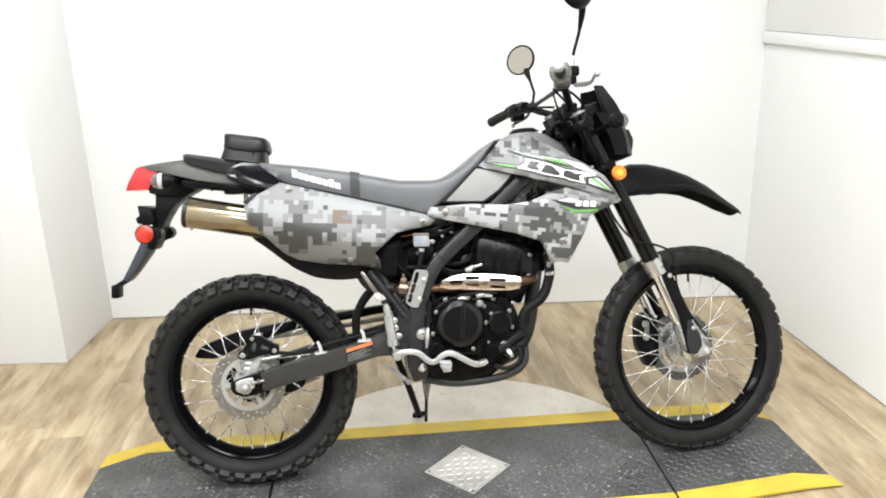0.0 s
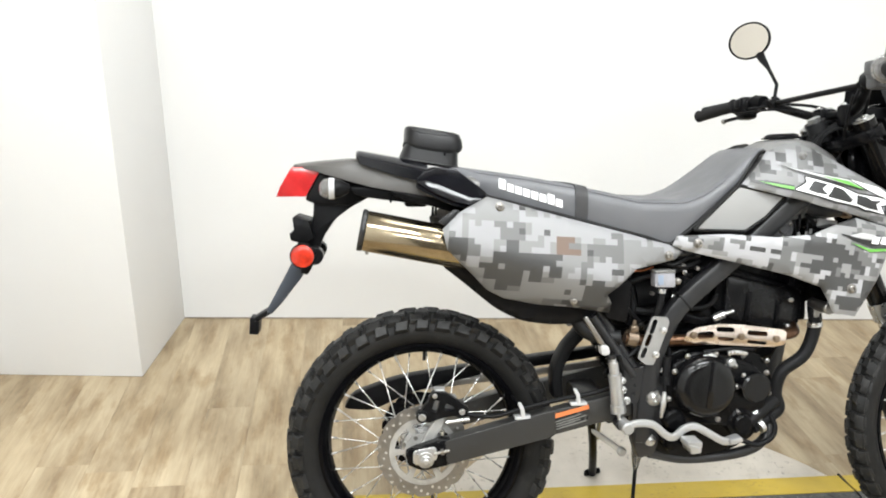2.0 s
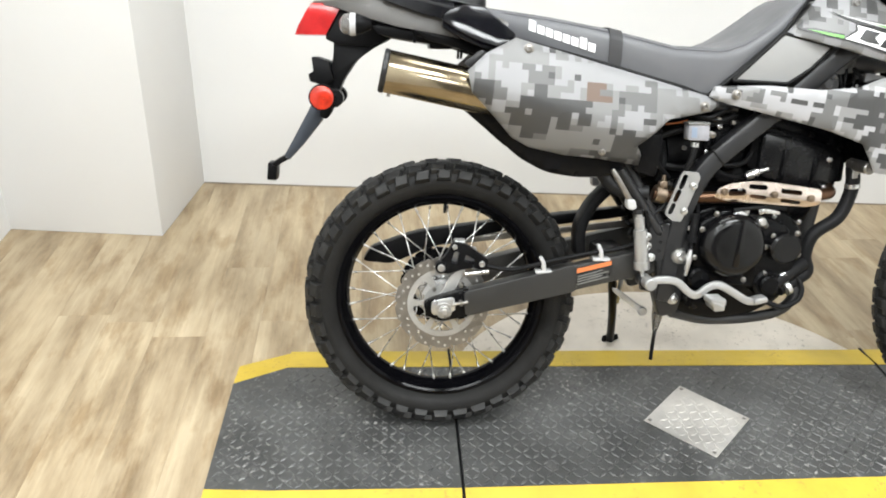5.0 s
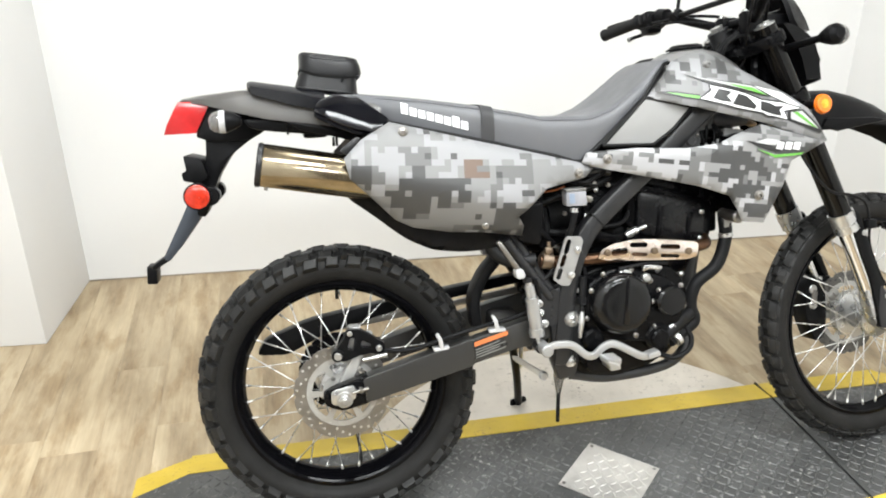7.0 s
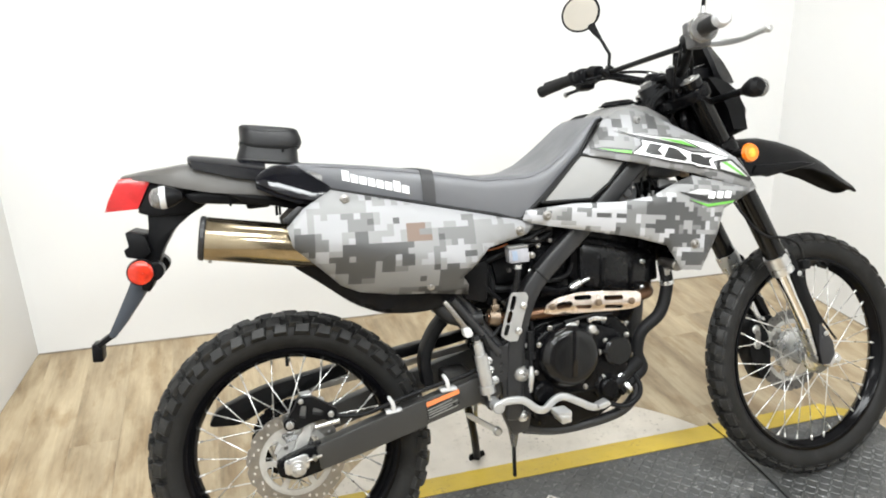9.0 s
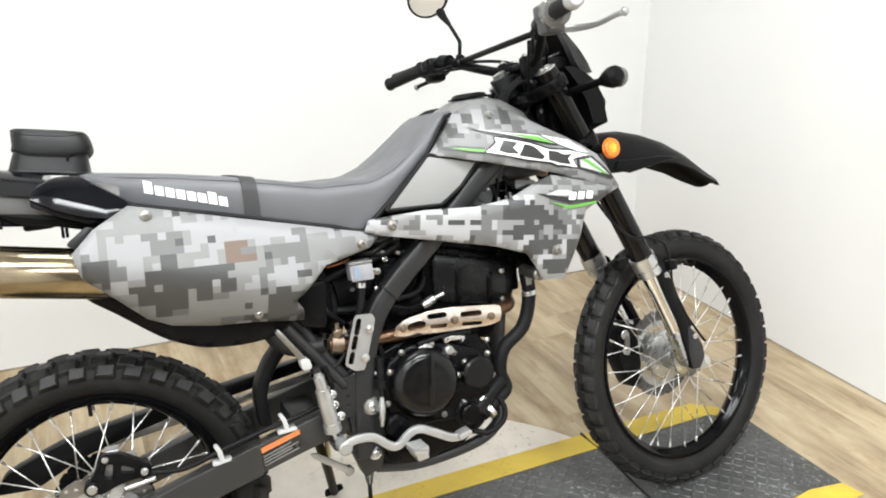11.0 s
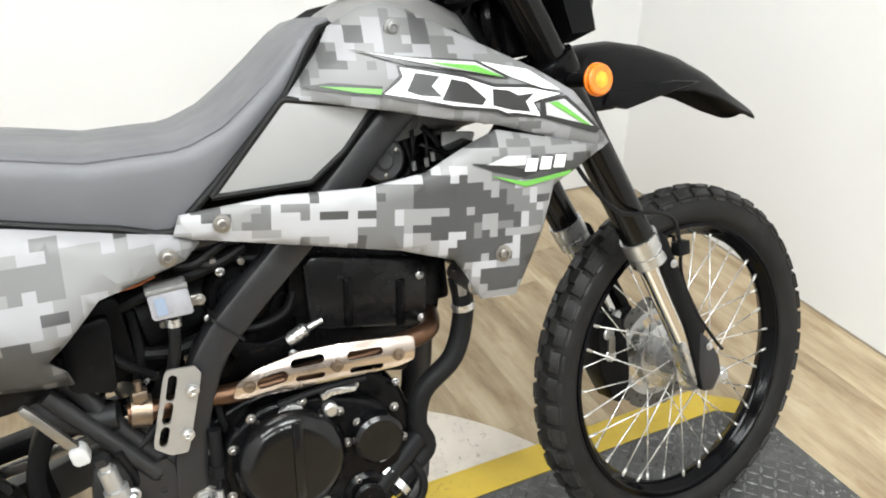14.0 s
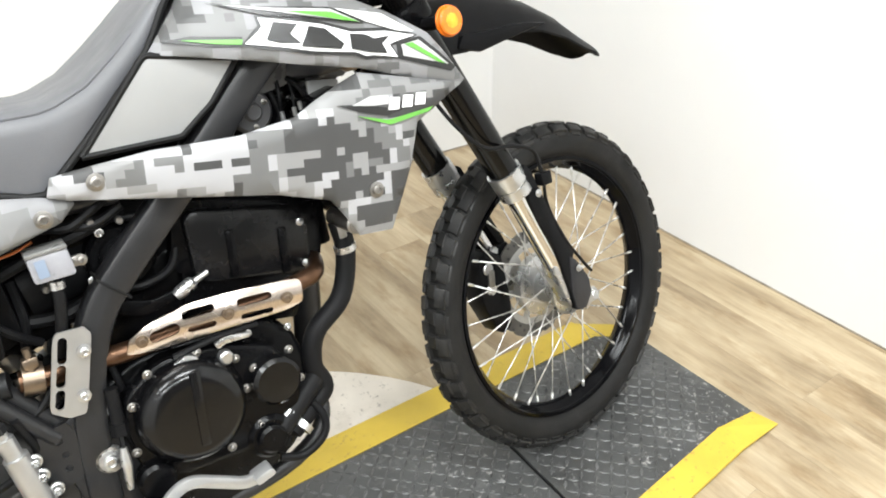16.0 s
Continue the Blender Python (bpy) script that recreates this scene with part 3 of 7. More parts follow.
def deck_slab(plan, heights, material, name, label=""):
    """A sloping or level sheet: plan corners with the top height at each, down to the floor."""
    bm = bmesh.new()
    top = [bm.verts.new((x, y, h)) for (x, y), h in zip(plan, heights)]
    low = [bm.verts.new((x, y, 0.0065)) for x, y in plan]
    bm.faces.new(top)
    bm.faces.new(low[::-1])
    for i in range(len(top)):
        j = (i + 1) % len(top)
        bm.faces.new((top[i], low[i], low[j], top[j]))
    return part(name, bm, material, platform, label)


X0, X1, XA, XB, XL = -1.045, 1.043, -0.595, 0.639, -1.185
YI, YO = 0.236, 0.302


def near_edge(x):
    """How far out the near yellow strip begins: it draws in towards the ramp."""
    return float(np.interp(x, (X0, XA, XB, X1), (0.238, 0.238, 0.218, 0.166)))


G = 0.004
edge = 0.0085
deck_slab([(X0, -YI), (XA - G, -YI), (XA - G, YI), (X0, YI)], [DECK_Z] * 4, DECK, "deck_plate")
deck_slab([(XA + G, -near_edge(XA)), (XB - G, -near_edge(XB)), (XB - G, YI), (XA + G, YI)], [DECK_Z] * 4, DECK, "deck_plate")
deck_slab([(XB + G, -near_edge(XB)), (X1, -near_edge(X1)), (X1, YI), (XB + G, YI)], [DECK_Z] * 4, DECK, "deck_plate")
deck_slab([(XL, -0.215), (X0, -YI), (X0, YI), (XL, 0.174)], [edge, DECK_Z, DECK_Z, edge], DECK, "ramp")
deck_slab([(X1, -near_edge(X1)), (1.158, -0.168), (1.143, 0.172), (X1, YI)], [DECK_Z, edge, edge, DECK_Z], DECK, "ramp")
for s in (1, -1):
    for a, b in ((X0, XA - G), (XA + G, XB - G), (XB + G, X1)):
        ya, yb, w = (YI - 0.012, YI - 0.012, 0.086) if s > 0 else (near_edge(a), near_edge(b), 0.066)
        deck_slab([(a, s * ya), (b, s * yb), (b, s * (yb + w)), (a, s * (ya + w))], [DECK_Z + 0.0022] * 2 + [0.014] * 2, YELLOW, "edge_strip", "yellow painted sloping edge")
for x0, y0, y0o, x1, y1, x2, y2 in ((X0, YI - 0.012, YO, XL, 0.172, XL + 0.004, 0.250), (X1, YI - 0.012, YO, 1.143, 0.172, 1.128, 0.245), (X0, -YI, -YO, XL, -0.215, XL, -0.275), (X1, -near_edge(X1), -near_edge(X1) - 0.066, 1.158, -0.168, 1.172, -0.226)):
    deck_slab([(x0, y0), (x1, y1), (x2, y2), (x0, y0o)], [DECK_Z + 0.001, edge, edge, 0.014], YELLOW, "edge_strip", "yellow painted sloping edge")
for x in (XA, XB):
    part("joint_seal", block(x - 0.0035, x + 0.0035, -0.30, 0.315, 0.007, DECK_Z - 0.004, 0.001), HOSE, platform, "black rubber joint seal")


def tread(area, z, pitch, length, width, high, skip=None, turn=0.0):
    """Raised lens-shaped bars, turned crosswise by turns, on a sheet."""
    verts, faces = [], []
    x0, x1, y0, y1 = area
    nx, ny = int((x1 - x0) / pitch), int((y1 - y0) / pitch)
    for i in range(nx):
        for j in range(ny):
            x, y = x0 + (i + 0.5) * pitch, y0 + (j + 0.5) * pitch
            if skip and skip(x, y):
                continue
            a = radians(45 if (i + j) % 2 else -45) + turn
            c, s = math.cos(a), math.sin(a)
            shape = [(-length / 2, 0, 0), (0, -width / 2, 0), (length / 2, 0, 0), (0, width / 2, 0), (-length * 0.3, 0, high), (0, -width * 0.22, high), (length * 0.3, 0, high), (0, width * 0.22, high)]
            o = len(verts)
            zz = z(x, y) if callable(z) else z
            verts += [(x + u * c - v * s, y + u * s + v * c, zz + w) for u, v, w in shape]
            faces += [(o + 4, o + 5, o + 6, o + 7)] + [(o + k, o + (k + 1) % 4, o + 4 + (k + 1) % 4, o + 4 + k) for k in range(4)]
    me = bpy.data.meshes.new("tread")
    me.from_pydata(verts, [], faces)
    return me


def under_plate(x, y):
    return abs(x - 0.02) + abs(y + 0.02) < 0.15 or min(abs(x - XA), abs(x - XB)) < 0.012 or y < 0.012 - near_edge(x)


bars = tread((X0, X1, -YI + 0.004, YI - 0.016), DECK_Z - 0.0002, 0.0215, 0.026, 0.0090, 0.0018, under_plate)
bars.materials.append(TREADTOP)
bars_ob = new("deck_tread", bars)
bars_ob.parent = platform
tagged(bars_ob, "raised lens-shaped tread bars", kind="stuff")
for a, b in ((XL + 0.01, X0), (X1, 1.140)):
    slope = (lambda x, y, a=a, b=b: edge + (DECK_Z - edge) * ((x - a) / (b - a) if b < 0 else (b - x) / (b - a)))
    more = tread((a, b, -0.17 if b > 0 else -0.2, 0.165), slope, 0.0215, 0.026, 0.0090, 0.0018)
    more.materials.append(TREADTOP)
    ob = new("ramp_tread", more)
    ob.parent = platform
    tagged(ob, "raised lens-shaped tread bars on the ramp", kind="stuff")

# the square bare-metal cover over the pivot, set cornerwise
cover = tagged(part("pivot_cover", block(-0.099, 0.099, -0.099, 0.099, 0, 0.003, 0.001), ALU_PLATE), "square bare aluminium tread plate screwed to the black deck", "cover plate")
cover.matrix_basis = pose(PIVOT[0] - 0.001, PIVOT[1] + 0.006, DECK_Z + 0.0015, 0, 0, 44)
cover_bars = tread((-0.092, 0.092, -0.092, 0.092), 0.003, 0.0205, 0.022, 0.006, 0.0014, turn=0.25)
cover_bars.materials.append(ALU_PLATE)
ob = new("cover_tread", cover_bars)
ob.parent = cover
tagged(ob, kind="stuff")
for sx in (-1, 1):
    for sy in (-1, 1):
        screw = bolt(0, 0, 0, 0.0035, 0.002, 1)
        screw.transform(Matrix.Translation((sx * 0.088, sy * 0.088, 0.0035)) @ pose(0, 0, 0, 90, 0, 0))
        part("screw", screw, STEEL, cover)

# ---- the motorcycle: x ahead from the rear axle, y to its left, z up from the tyres' feet ----
bike = tagged(new("motorcycle"), "grey camouflage dual-sport motorcycle leaning on its side stand on a platform", "motorcycle")
bike.matrix_basis = pose(0.0, 0.045, 0.026, 0, 0, -1.5) @ pose(0, 0, 0, -14.5, 0, 0)
REAR, FRONT_AXLE = (0.010, 0.0, 0.322), (1.446, 0.004, 0.330)
RAKE, STEER, BAR_TURN = 25.2, 8.3, 4.5
HEAD = Vector((1.005, 0, 1.085))
AXIS = Vector((-math.sin(radians(RAKE)), 0, math.cos(radians(RAKE))))
S = Matrix.Translation(HEAD) @ Matrix.Rotation(radians(STEER), 4, AXIS) @ Matrix.Translation(-HEAD)
BAR = Matrix.Translation(HEAD) @ Matrix.Rotation(radians(BAR_TURN), 4, AXIS) @ Matrix.Translation(-HEAD) @ Matrix.Translation((0.042, -0.018, 0.010)) @ Matrix.Translation((1.0, 0, 1.11)) @ Matrix.Rotation(radians(-1.0), 4, "X") @ Matrix.Translation((-1.0, 0, -1.11))


def add(name, bm, material, label="", parent=None, steer=False, sharp=38):
    return part(name, moved(bm, steer if isinstance(steer, Matrix) else S) if steer else bm, material, parent or bike, label, sharp=sharp)


def tyre_mesh(mid, half, tall, rim_r, rows, rng):
    """A knobbly tyre: carcass turned round y, with blocks standing on it row by row."""
    prof = [(rim_r - 0.006, -half * 0.62)]
    for k in range(25):
        a = radians(-146 + 292 * k / 24)
        prof.append((mid + tall * math.cos(a) * (1.0 if math.cos(a) > 0 else 1.12), half * math.copysign(abs(math.sin(a)) ** 0.85, math.sin(a))))
    prof.append((rim_r - 0.006, half * 0.62))
    carcass = lathe(prof, 96)
    bm = bmesh.new()
    for ang, count, length, wide, high, phase in rows:
        a0 = radians(ang)
        for k in range(count):
            th = 2 * math.pi * (k + phase) / count
            r0, y0 = mid + tall * math.cos(a0), half * math.copysign(abs(math.sin(a0)) ** 0.85, math.sin(a0))
            n = Vector((math.cos(a0) / tall, math.sin(a0) / half))
            n.normalize()
            radial, tangent, lateral = Vector((math.cos(th), 0, math.sin(th))), Vector((-math.sin(th), 0, math.cos(th))), Vector((0, 1, 0))
            out = radial * n.x + lateral * n.y
            over = tangent.cross(out)
            base = radial * r0 + lateral * y0
            hl, hw, tall_ = length / 2 * rng.uniform(0.88, 1.07), wide / 2 * rng.uniform(0.90, 1.08), high * rng.uniform(0.82, 1.08)
            skew = rng.uniform(-0.08, 0.08) + (0.18 if ang > 0 else -0.18)
            vs = []
            for level, shrink in ((-0.006, 1.12), (tall_ * 0.75, 1.0), (tall_, 0.84)):
                for u, v in ((-1, -1), (1, -1), (1, 1), (-1, 1)):
                    vs.append(bm.verts.new(base + out * level + tangent * (u * hl * shrink + v * hw * skew) + over * (v * hw * shrink)))
            for lo in (0, 4):
                for q in range(4):
                    bm.faces.new((vs[lo + q], vs[lo + (q + 1) % 4], vs[lo + 4 + (q + 1) % 4], vs[lo + 4 + q]))
            bm.faces.new(vs[8:12])
    return carcass, bm


def spoke_mesh(hub_r, hub_y, rim_r, rim_y, lead):
    a = Vector((hub_r * math.cos(radians(lead)), hub_y, hub_r * math.sin(radians(lead))))
    b = Vector((rim_r, rim_y, 0))
    d = (b - a).normalized()
    return join(rod(a, b, 0.0015, 6), rod(b - d * 0.017, b + d * 0.004, 0.0028, 6))


def wheel(name, m, mid, half, tall, rim_r, rows, hub, hub_r, hub_y, rng, lip=0.015):
    w = part(name, hub, ALU, bike, "spoked wheel with a bright aluminium hub", m=m)
    carcass, blocks = tyre_mesh(mid, half, tall, rim_r, rows, rng)
    part("tyre", carcass, RUBBER, w, "black knobbly tyre", sharp=30)
    tagged(part("tyre_tread", blocks, KNOB, w, "black rubber tread blocks", sharp=30), kind="stuff")
    deep = rim_r - lip
    h = half * 0.60
    rim = lathe([(rim_r + 0.004, -h - 0.004), (rim_r + 0.005, -h + 0.002), (rim_r - 0.006, -h + 0.005), (deep + 0.004, -h * 0.62), (deep, -h * 0.3), (deep - 0.003, 0), (deep, h * 0.3),
                 (deep + 0.004, h * 0.62), (rim_r - 0.006, h - 0.005), (rim_r + 0.005, h - 0.002), (rim_r + 0.004, h + 0.004), (rim_r - 0.003, h + 0.0045), (rim_r - 0.55 * lip, h * 1.02), (rim_r - 0.85 * lip, h * 0.88), (rim_r - 1.05 * lip, h * 0.73), (deep - 0.004, h * 0.56), (deep - 0.0085, h * 0.3),
                 (deep - 0.011, 0), (deep - 0.0085, -h * 0.3), (deep - 0.004, -h * 0.56), (rim_r - 1.05 * lip, -h * 0.73), (rim_r - 0.85 * lip, -h * 0.88), (rim_r - 0.55 * lip, -h * 1.02), (rim_r - 0.003, -h - 0.0045)], 80)
    part("rim", rim, RIM, w, "gloss black rim")
    made = []
    for side, lead in ((-1, 52), (-1, -52), (1, 52), (1, -52)):
        bm = spoke_mesh(hub_r, side * hub_y, deep - 0.006, side * 0.006, lead)
        me = bpy.data.meshes.new("spoke")
        bm.to_mesh(me)
        bm.free()
        me.shade_smooth()
        me.materials.append(SPOKE)
        made.append(me)
    for k in range(36):
        ob = new("spoke", made[k % 4])
        ob.parent = w
        ob.matrix_basis = Matrix.Rotation(radians(10.0 * k + 3), 4, "Y")
    valve = rod((rim_r - 0.047, 0, 0), (rim_r - 0.02, 0, 0), 0.004, 8)
    part("valve", moved(valve, Matrix.Rotation(radians(-88), 4, "Y")), HOSE, w)
    return w


def brake_disc(r_out, r_in, y, thick, arms, petals):
    """A wavy-edged disc with a drilled band and a windowed carrier."""
    n = petals * 12
    bm = bmesh.new()
    rings = []
    for yy in (y - thick / 2, y + thick / 2):
        outer = [bm.verts.new(((r_out - 0.0050 * max(0.0, math.cos(petals * 2 * math.pi * k / n)) ** 4) * math.cos(2 * math.pi * k / n), yy, (r_out - 0.0050 * max(0.0, math.cos(petals * 2 * math.pi * k / n)) ** 4) * math.sin(2 * math.pi * k / n))) for k in range(n)]
        inner = [bm.verts.new((r_in * math.cos(2 * math.pi * k / n), yy, r_in * math.sin(2 * math.pi * k / n))) for k in range(n)]
        rings.append((outer, inner))
    (o1, i1), (o2, i2) = rings
    for k in range(n):
        j = (k + 1) % n
        bm.faces.new((o1[k], o1[j], i1[j], i1[k]))
        bm.faces.new((o2[k], i2[k], i2[j], o2[j]))
        bm.faces.new((o1[k], o2[k], o2[j], o1[j]))
        bm.faces.new((i1[k], i1[j], i2[j], i2[k]))
    circle = lambda r: [(r * math.cos(2 * math.pi * k / 60), r * math.sin(2 * math.pi * k / 60)) for k in range(60)]
    windows = [circle(0.026)]
    for k in range(arms):
        a0, a1 = 2 * math.pi * (k + 0.11) / arms, 2 * math.pi * (k + 0.89) / arms
        arc = [a0 + (a1 - a0) * q / 6 for q in range(7)]
        windows.append([((r_in - 0.013) * math.cos(a), (r_in - 0.013) * math.sin(a)) for a in arc] + [(0.046 * math.cos(a), 0.046 * math.sin(a)) for a in arc[::-1]])
    return bm, plate(circle(r_in + 0.002), windows, y - thick / 2 + 0.0004, y + thick / 2 - 0.0004)


def drill_holes(r_in, r_out, y, petals):
    out = []
    for k in range(petals * 3):
        a = 2 * math.pi * k / (petals * 3)
        r = (r_in * 0.75 + r_out * 0.25, (r_in + r_out) / 2, r_in * 0.22 + r_out * 0.78)[k % 3]
        out.append(drum(r * math.cos(a), r * math.sin(a), 0.0032, y - 0.0004, y + 0.0004, 0.0001, 10))
    return join(*out)


rng = random.Random(4)
rear_hub = join(lathe([(0.012, -0.085), (0.026, -0.085), (0.030, -0.06), (0.050, -0.055), (0.052, -0.044), (0.034, -0.035), (0.030, 0.0), (0.036, 0.04), (0.062, 0.05), (0.062, 0.075), (0.03, 0.085), (0.012, 0.085)], 40))
rear = wheel("rear_wheel", Matrix.Translation(REAR), 0.285, 0.059, 0.0365, 0.2480,
             [(15, 38, 0.030, 0.020, 0.010, 0.0), (-15, 38, 0.030, 0.020, 0.010, 0.5), (42, 38, 0.035, 0.023, 0.011, 0.25), (-42, 38, 0.035, 0.023, 0.011, 0.75), (67, 38, 0.032, 0.023, 0.012, 0.0), (-67, 38, 0.032, 0.023, 0.012, 0.5)],
             rear_hub, 0.050, 0.048, rng)
band, carrier = brake_disc(0.112, 0.083, -0.082, 0.005, 6, 14)
part("brake_disc", band, STEEL, rear, "drilled wavy steel brake disc")
part("disc_carrier", carrier, CARRIER, rear, "satin alloy disc carrier")
for k in range(6):
    a = 2 * math.pi * k / 6
    part("disc_bolt", drum(0.040 * math.cos(a), 0.040 * math.sin(a), 0.0055, -0.0885, -0.084, 0.001, 10), STEEL, rear)
tagged(part("disc_drilling", drill_holes(0.083, 0.112, -0.0848, 14), SPOKE, rear), kind="stuff")
sprocket = join(*brake_disc(0.098, 0.078, 0.080, 0.006, 6, 22), lathe([(0.03, 0.07), (0.05, 0.07), (0.05, 0.09), (0.03, 0.09)], 30))
part("sprocket", sprocket, ENGINE, rear, "dark chain sprocket")
axle_nut = join(drum(0, 0, 0.013, -0.152, -0.12, 0.002, 6), drum(0, 0, 0.0075, -0.158, -0.15, 0.002, 14), drum(0, 0, 0.019, -0.143, -0.139, 0.001, 24))
part("axle_nut", axle_nut, ALU, rear)

front_hub = lathe([(0.010, -0.070), (0.022, -0.070), (0.030, -0.056), (0.046, -0.048), (0.050, -0.044), (0.050, -0.032), (0.036, -0.024), (0.032, 0.0), (0.036, 0.024), (0.066, 0.032), (0.066, 0.052), (0.03, 0.062), (0.010, 0.062)], 40)
front = wheel("front_wheel", S @ Matrix.Translation(FRONT_AXLE), 0.300, 0.0345, 0.0315, 0.2655,
              [(13, 44, 0.027, 0.017, 0.0075, 0.0), (-13, 44, 0.027, 0.017, 0.0075, 0.5), (38, 44, 0.036, 0.020, 0.0046, 0.25), (-38, 44, 0.036, 0.020, 0.0046, 0.75), (60, 44, 0.026, 0.009, 0.0020, 0.25), (-60, 44, 0.026, 0.009, 0.0020, 0.75)],
              front_hub, 0.046, 0.038, rng, 0.010)
band, carrier = brake_disc(0.118, 0.090, 0.060, 0.004, 6, 16)
part("brake_disc", band, FARDISC, front, "drilled wavy steel brake disc")
part("disc_carrier", carrier, CARRIER, front, "satin alloy disc carrier")
tagged(part("disc_drilling", drill_holes(0.090, 0.118, 0.0576, 14), BLACKP, front), kind="stuff")
part("axle", join(drum(0, 0, 0.011, -0.112, 0.10, 0.002, 16), drum(0, 0, 0.016, -0.106, -0.096, 0.002, 6)), ALU, front)

# ---- fork, clamps and front fender ----
def on_fork(z, y, ahead=0.0):
    """A point of the straight-ahead fork line at height z."""
    return Vector((1.062 + (1.085 - z) * math.tan(radians(RAKE)) + ahead, y, z))


for s in (-1, 1):
    y = s * 0.094
    add("fork_outer_tube", join(rod(on_fork(1.098, y), on_fork(0.628, y), 0.0275, 20), rod(on_fork(0.80, y), on_fork(0.65, y), 0.0262, 20)), FORKTUBE, "gloss black upper fork tube", steer=True)
    add("fork_clamp_ring", join(rod(on_fork(0.634, y), on_fork(0.607, y), 0.0315, 24), rod(on_fork(0.608, y), on_fork(0.604, y), 0.0285, 24), rod(on_fork(0.604, y), on_fork(0.586, y), 0.0305, 24)), ALU, "bright aluminium fork seal ring", steer=True)
    add("fork_inner_tube", rod(on_fork(0.60, y, -0.004), on_fork(0.345, y, -0.016), 0.0205, 20), CHROME, "polished lower fork tube", steer=True)
    foot = prism(rounded([(1.336, 0.430), (1.376, 0.440), (1.434, 0.360), (1.436, 0.325), (1.412, 0.310), (1.368, 0.335)], 3, 0.25), y - 0.018, y + 0.018, 0.006)
    add("fork_foot", foot, ALU, "cast aluminium axle foot", steer=True)
    guard = prism(rounded([(1.300, 0.640), (1.316, 0.624), (1.336, 0.560), (1.362, 0.490), (1.388, 0.426), (1.416, 0.382), (1.420, 0.350), (1.400, 0.326), (1.374, 0.328), (1.366, 0.372), (1.345, 0.458), (1.319, 0.518), (1.298, 0.580)], 3, 0.22), y + s * 0.012, y + s * 0.026, 0.005)
    blade = prism(rounded([(1.308, 0.628), (1.320, 0.620), (1.350, 0.545), (1.398, 0.440), (1.388, 0.424), (1.332, 0.535)], 3, 0.2), y - 0.020, y + 0.014, 0.004)
    fork_guard = add("fork_guard", join(guard, blade), BLACK, "black plastic fork guard", steer=True)
    tip = prism(rounded([(1.376, 0.440), (1.392, 0.426), (1.418, 0.382), (1.421, 0.350), (1.401, 0.325), (1.375, 0.328), (1.369, 0.372)], 3, 0.2), y + s * 0.022, y + s * 0.0275, 0.003)
    add("guard_foot", tip, GUARD, "scuffed dark grey guard foot", fork_guard, True)
    for z in (0.41, 0.60):
        p = on_fork(z, 0)
        add("guard_bolt", bolt(p.x + (0.012 if z < 0.5 else 0.030), z - (0.0 if z < 0.5 else 0.02), y + s * 0.031, 0.005, 0.005, s), ALU, steer=True)
for z, back, thick in ((1.066, 0.050, 0.030), (0.925, 0.050, 0.034)):
    c = on_fork(z, 0)
    plan = [(c.x - back - 0.03, -0.045), (c.x - back - 0.03, 0.045), (c.x - 0.03, 0.127), (c.x + 0.020, 0.127), (c.x + 0.040, 0.10), (c.x + 0.022, 0.055), (c.x - 0.004, 0.0), (c.x + 0.022, -0.055), (c.x + 0.040, -0.10), (c.x + 0.020, -0.127), (c.x - 0.03, -0.127)]
    cl = slab(rounded(plan, 2, 0.25), z - thick / 2, z + thick / 2, 0.004)
    cl.transform(Matrix.Translation((c.x, 0, z)) @ Matrix.Rotation(radians(-RAKE), 4, "Y") @ Matrix.Translation((-c.x, 0, -z)))
    add("triple_clamp", cl, ENGINE, "black cast fork clamp", steer=True)
for s in (-1, 1):
    p = on_fork(1.098, s * 0.094)
    cap = moved(lathe([(0, 0.0), (0.0262, 0.0), (0.0262, 0.003), (0.017, 0.0045), (0.014, 0.009), (0, 0.009)], 20, closed=False), Matrix.Translation(p) @ Matrix.Rotation(radians(-RAKE), 4, "Y") @ Matrix.Rotation(radians(90), 4, "X"))
    add("fork_cap", cap, ALU, steer=True)
add("headlight_back", join(block(1.075, 1.150, -0.068, 0.068, 0.945, 1.060, 0.012), tube([(1.07, -0.05, 0.96), (1.05, -0.065, 1.0), (1.06, -0.055, 1.05)], 0.009, 8), tube([(1.07, 0.05, 0.96), (1.05, 0.065, 1.0), (1.06, 0.055, 1.05)], 0.009, 8)), ENGINE, "dark headlight back and wiring", steer=True)
add("steering_stem", rod(HEAD + AXIS * 0.02, HEAD - AXIS * 0.19, 0.026, 20), FRAME)
add("stem_nut", rod(HEAD + AXIS * 0.005, HEAD + AXIS * 0.03, 0.017, 6), ALU, steer=True)


def fender_section(x, zc, hw, drop, lip):
    t = 0.004
    top, low = [], []
    for k in range(13):
        u = -1 + 2 * k / 12
        y = u * hw
        z = zc - drop * abs(u) ** 2.4 - (lip if abs(u) > 0.99 else 0)
        top.append((x, y, z))
        low.append((x + 0.001, y * 0.965, z - t))
    return top + low[::-1]


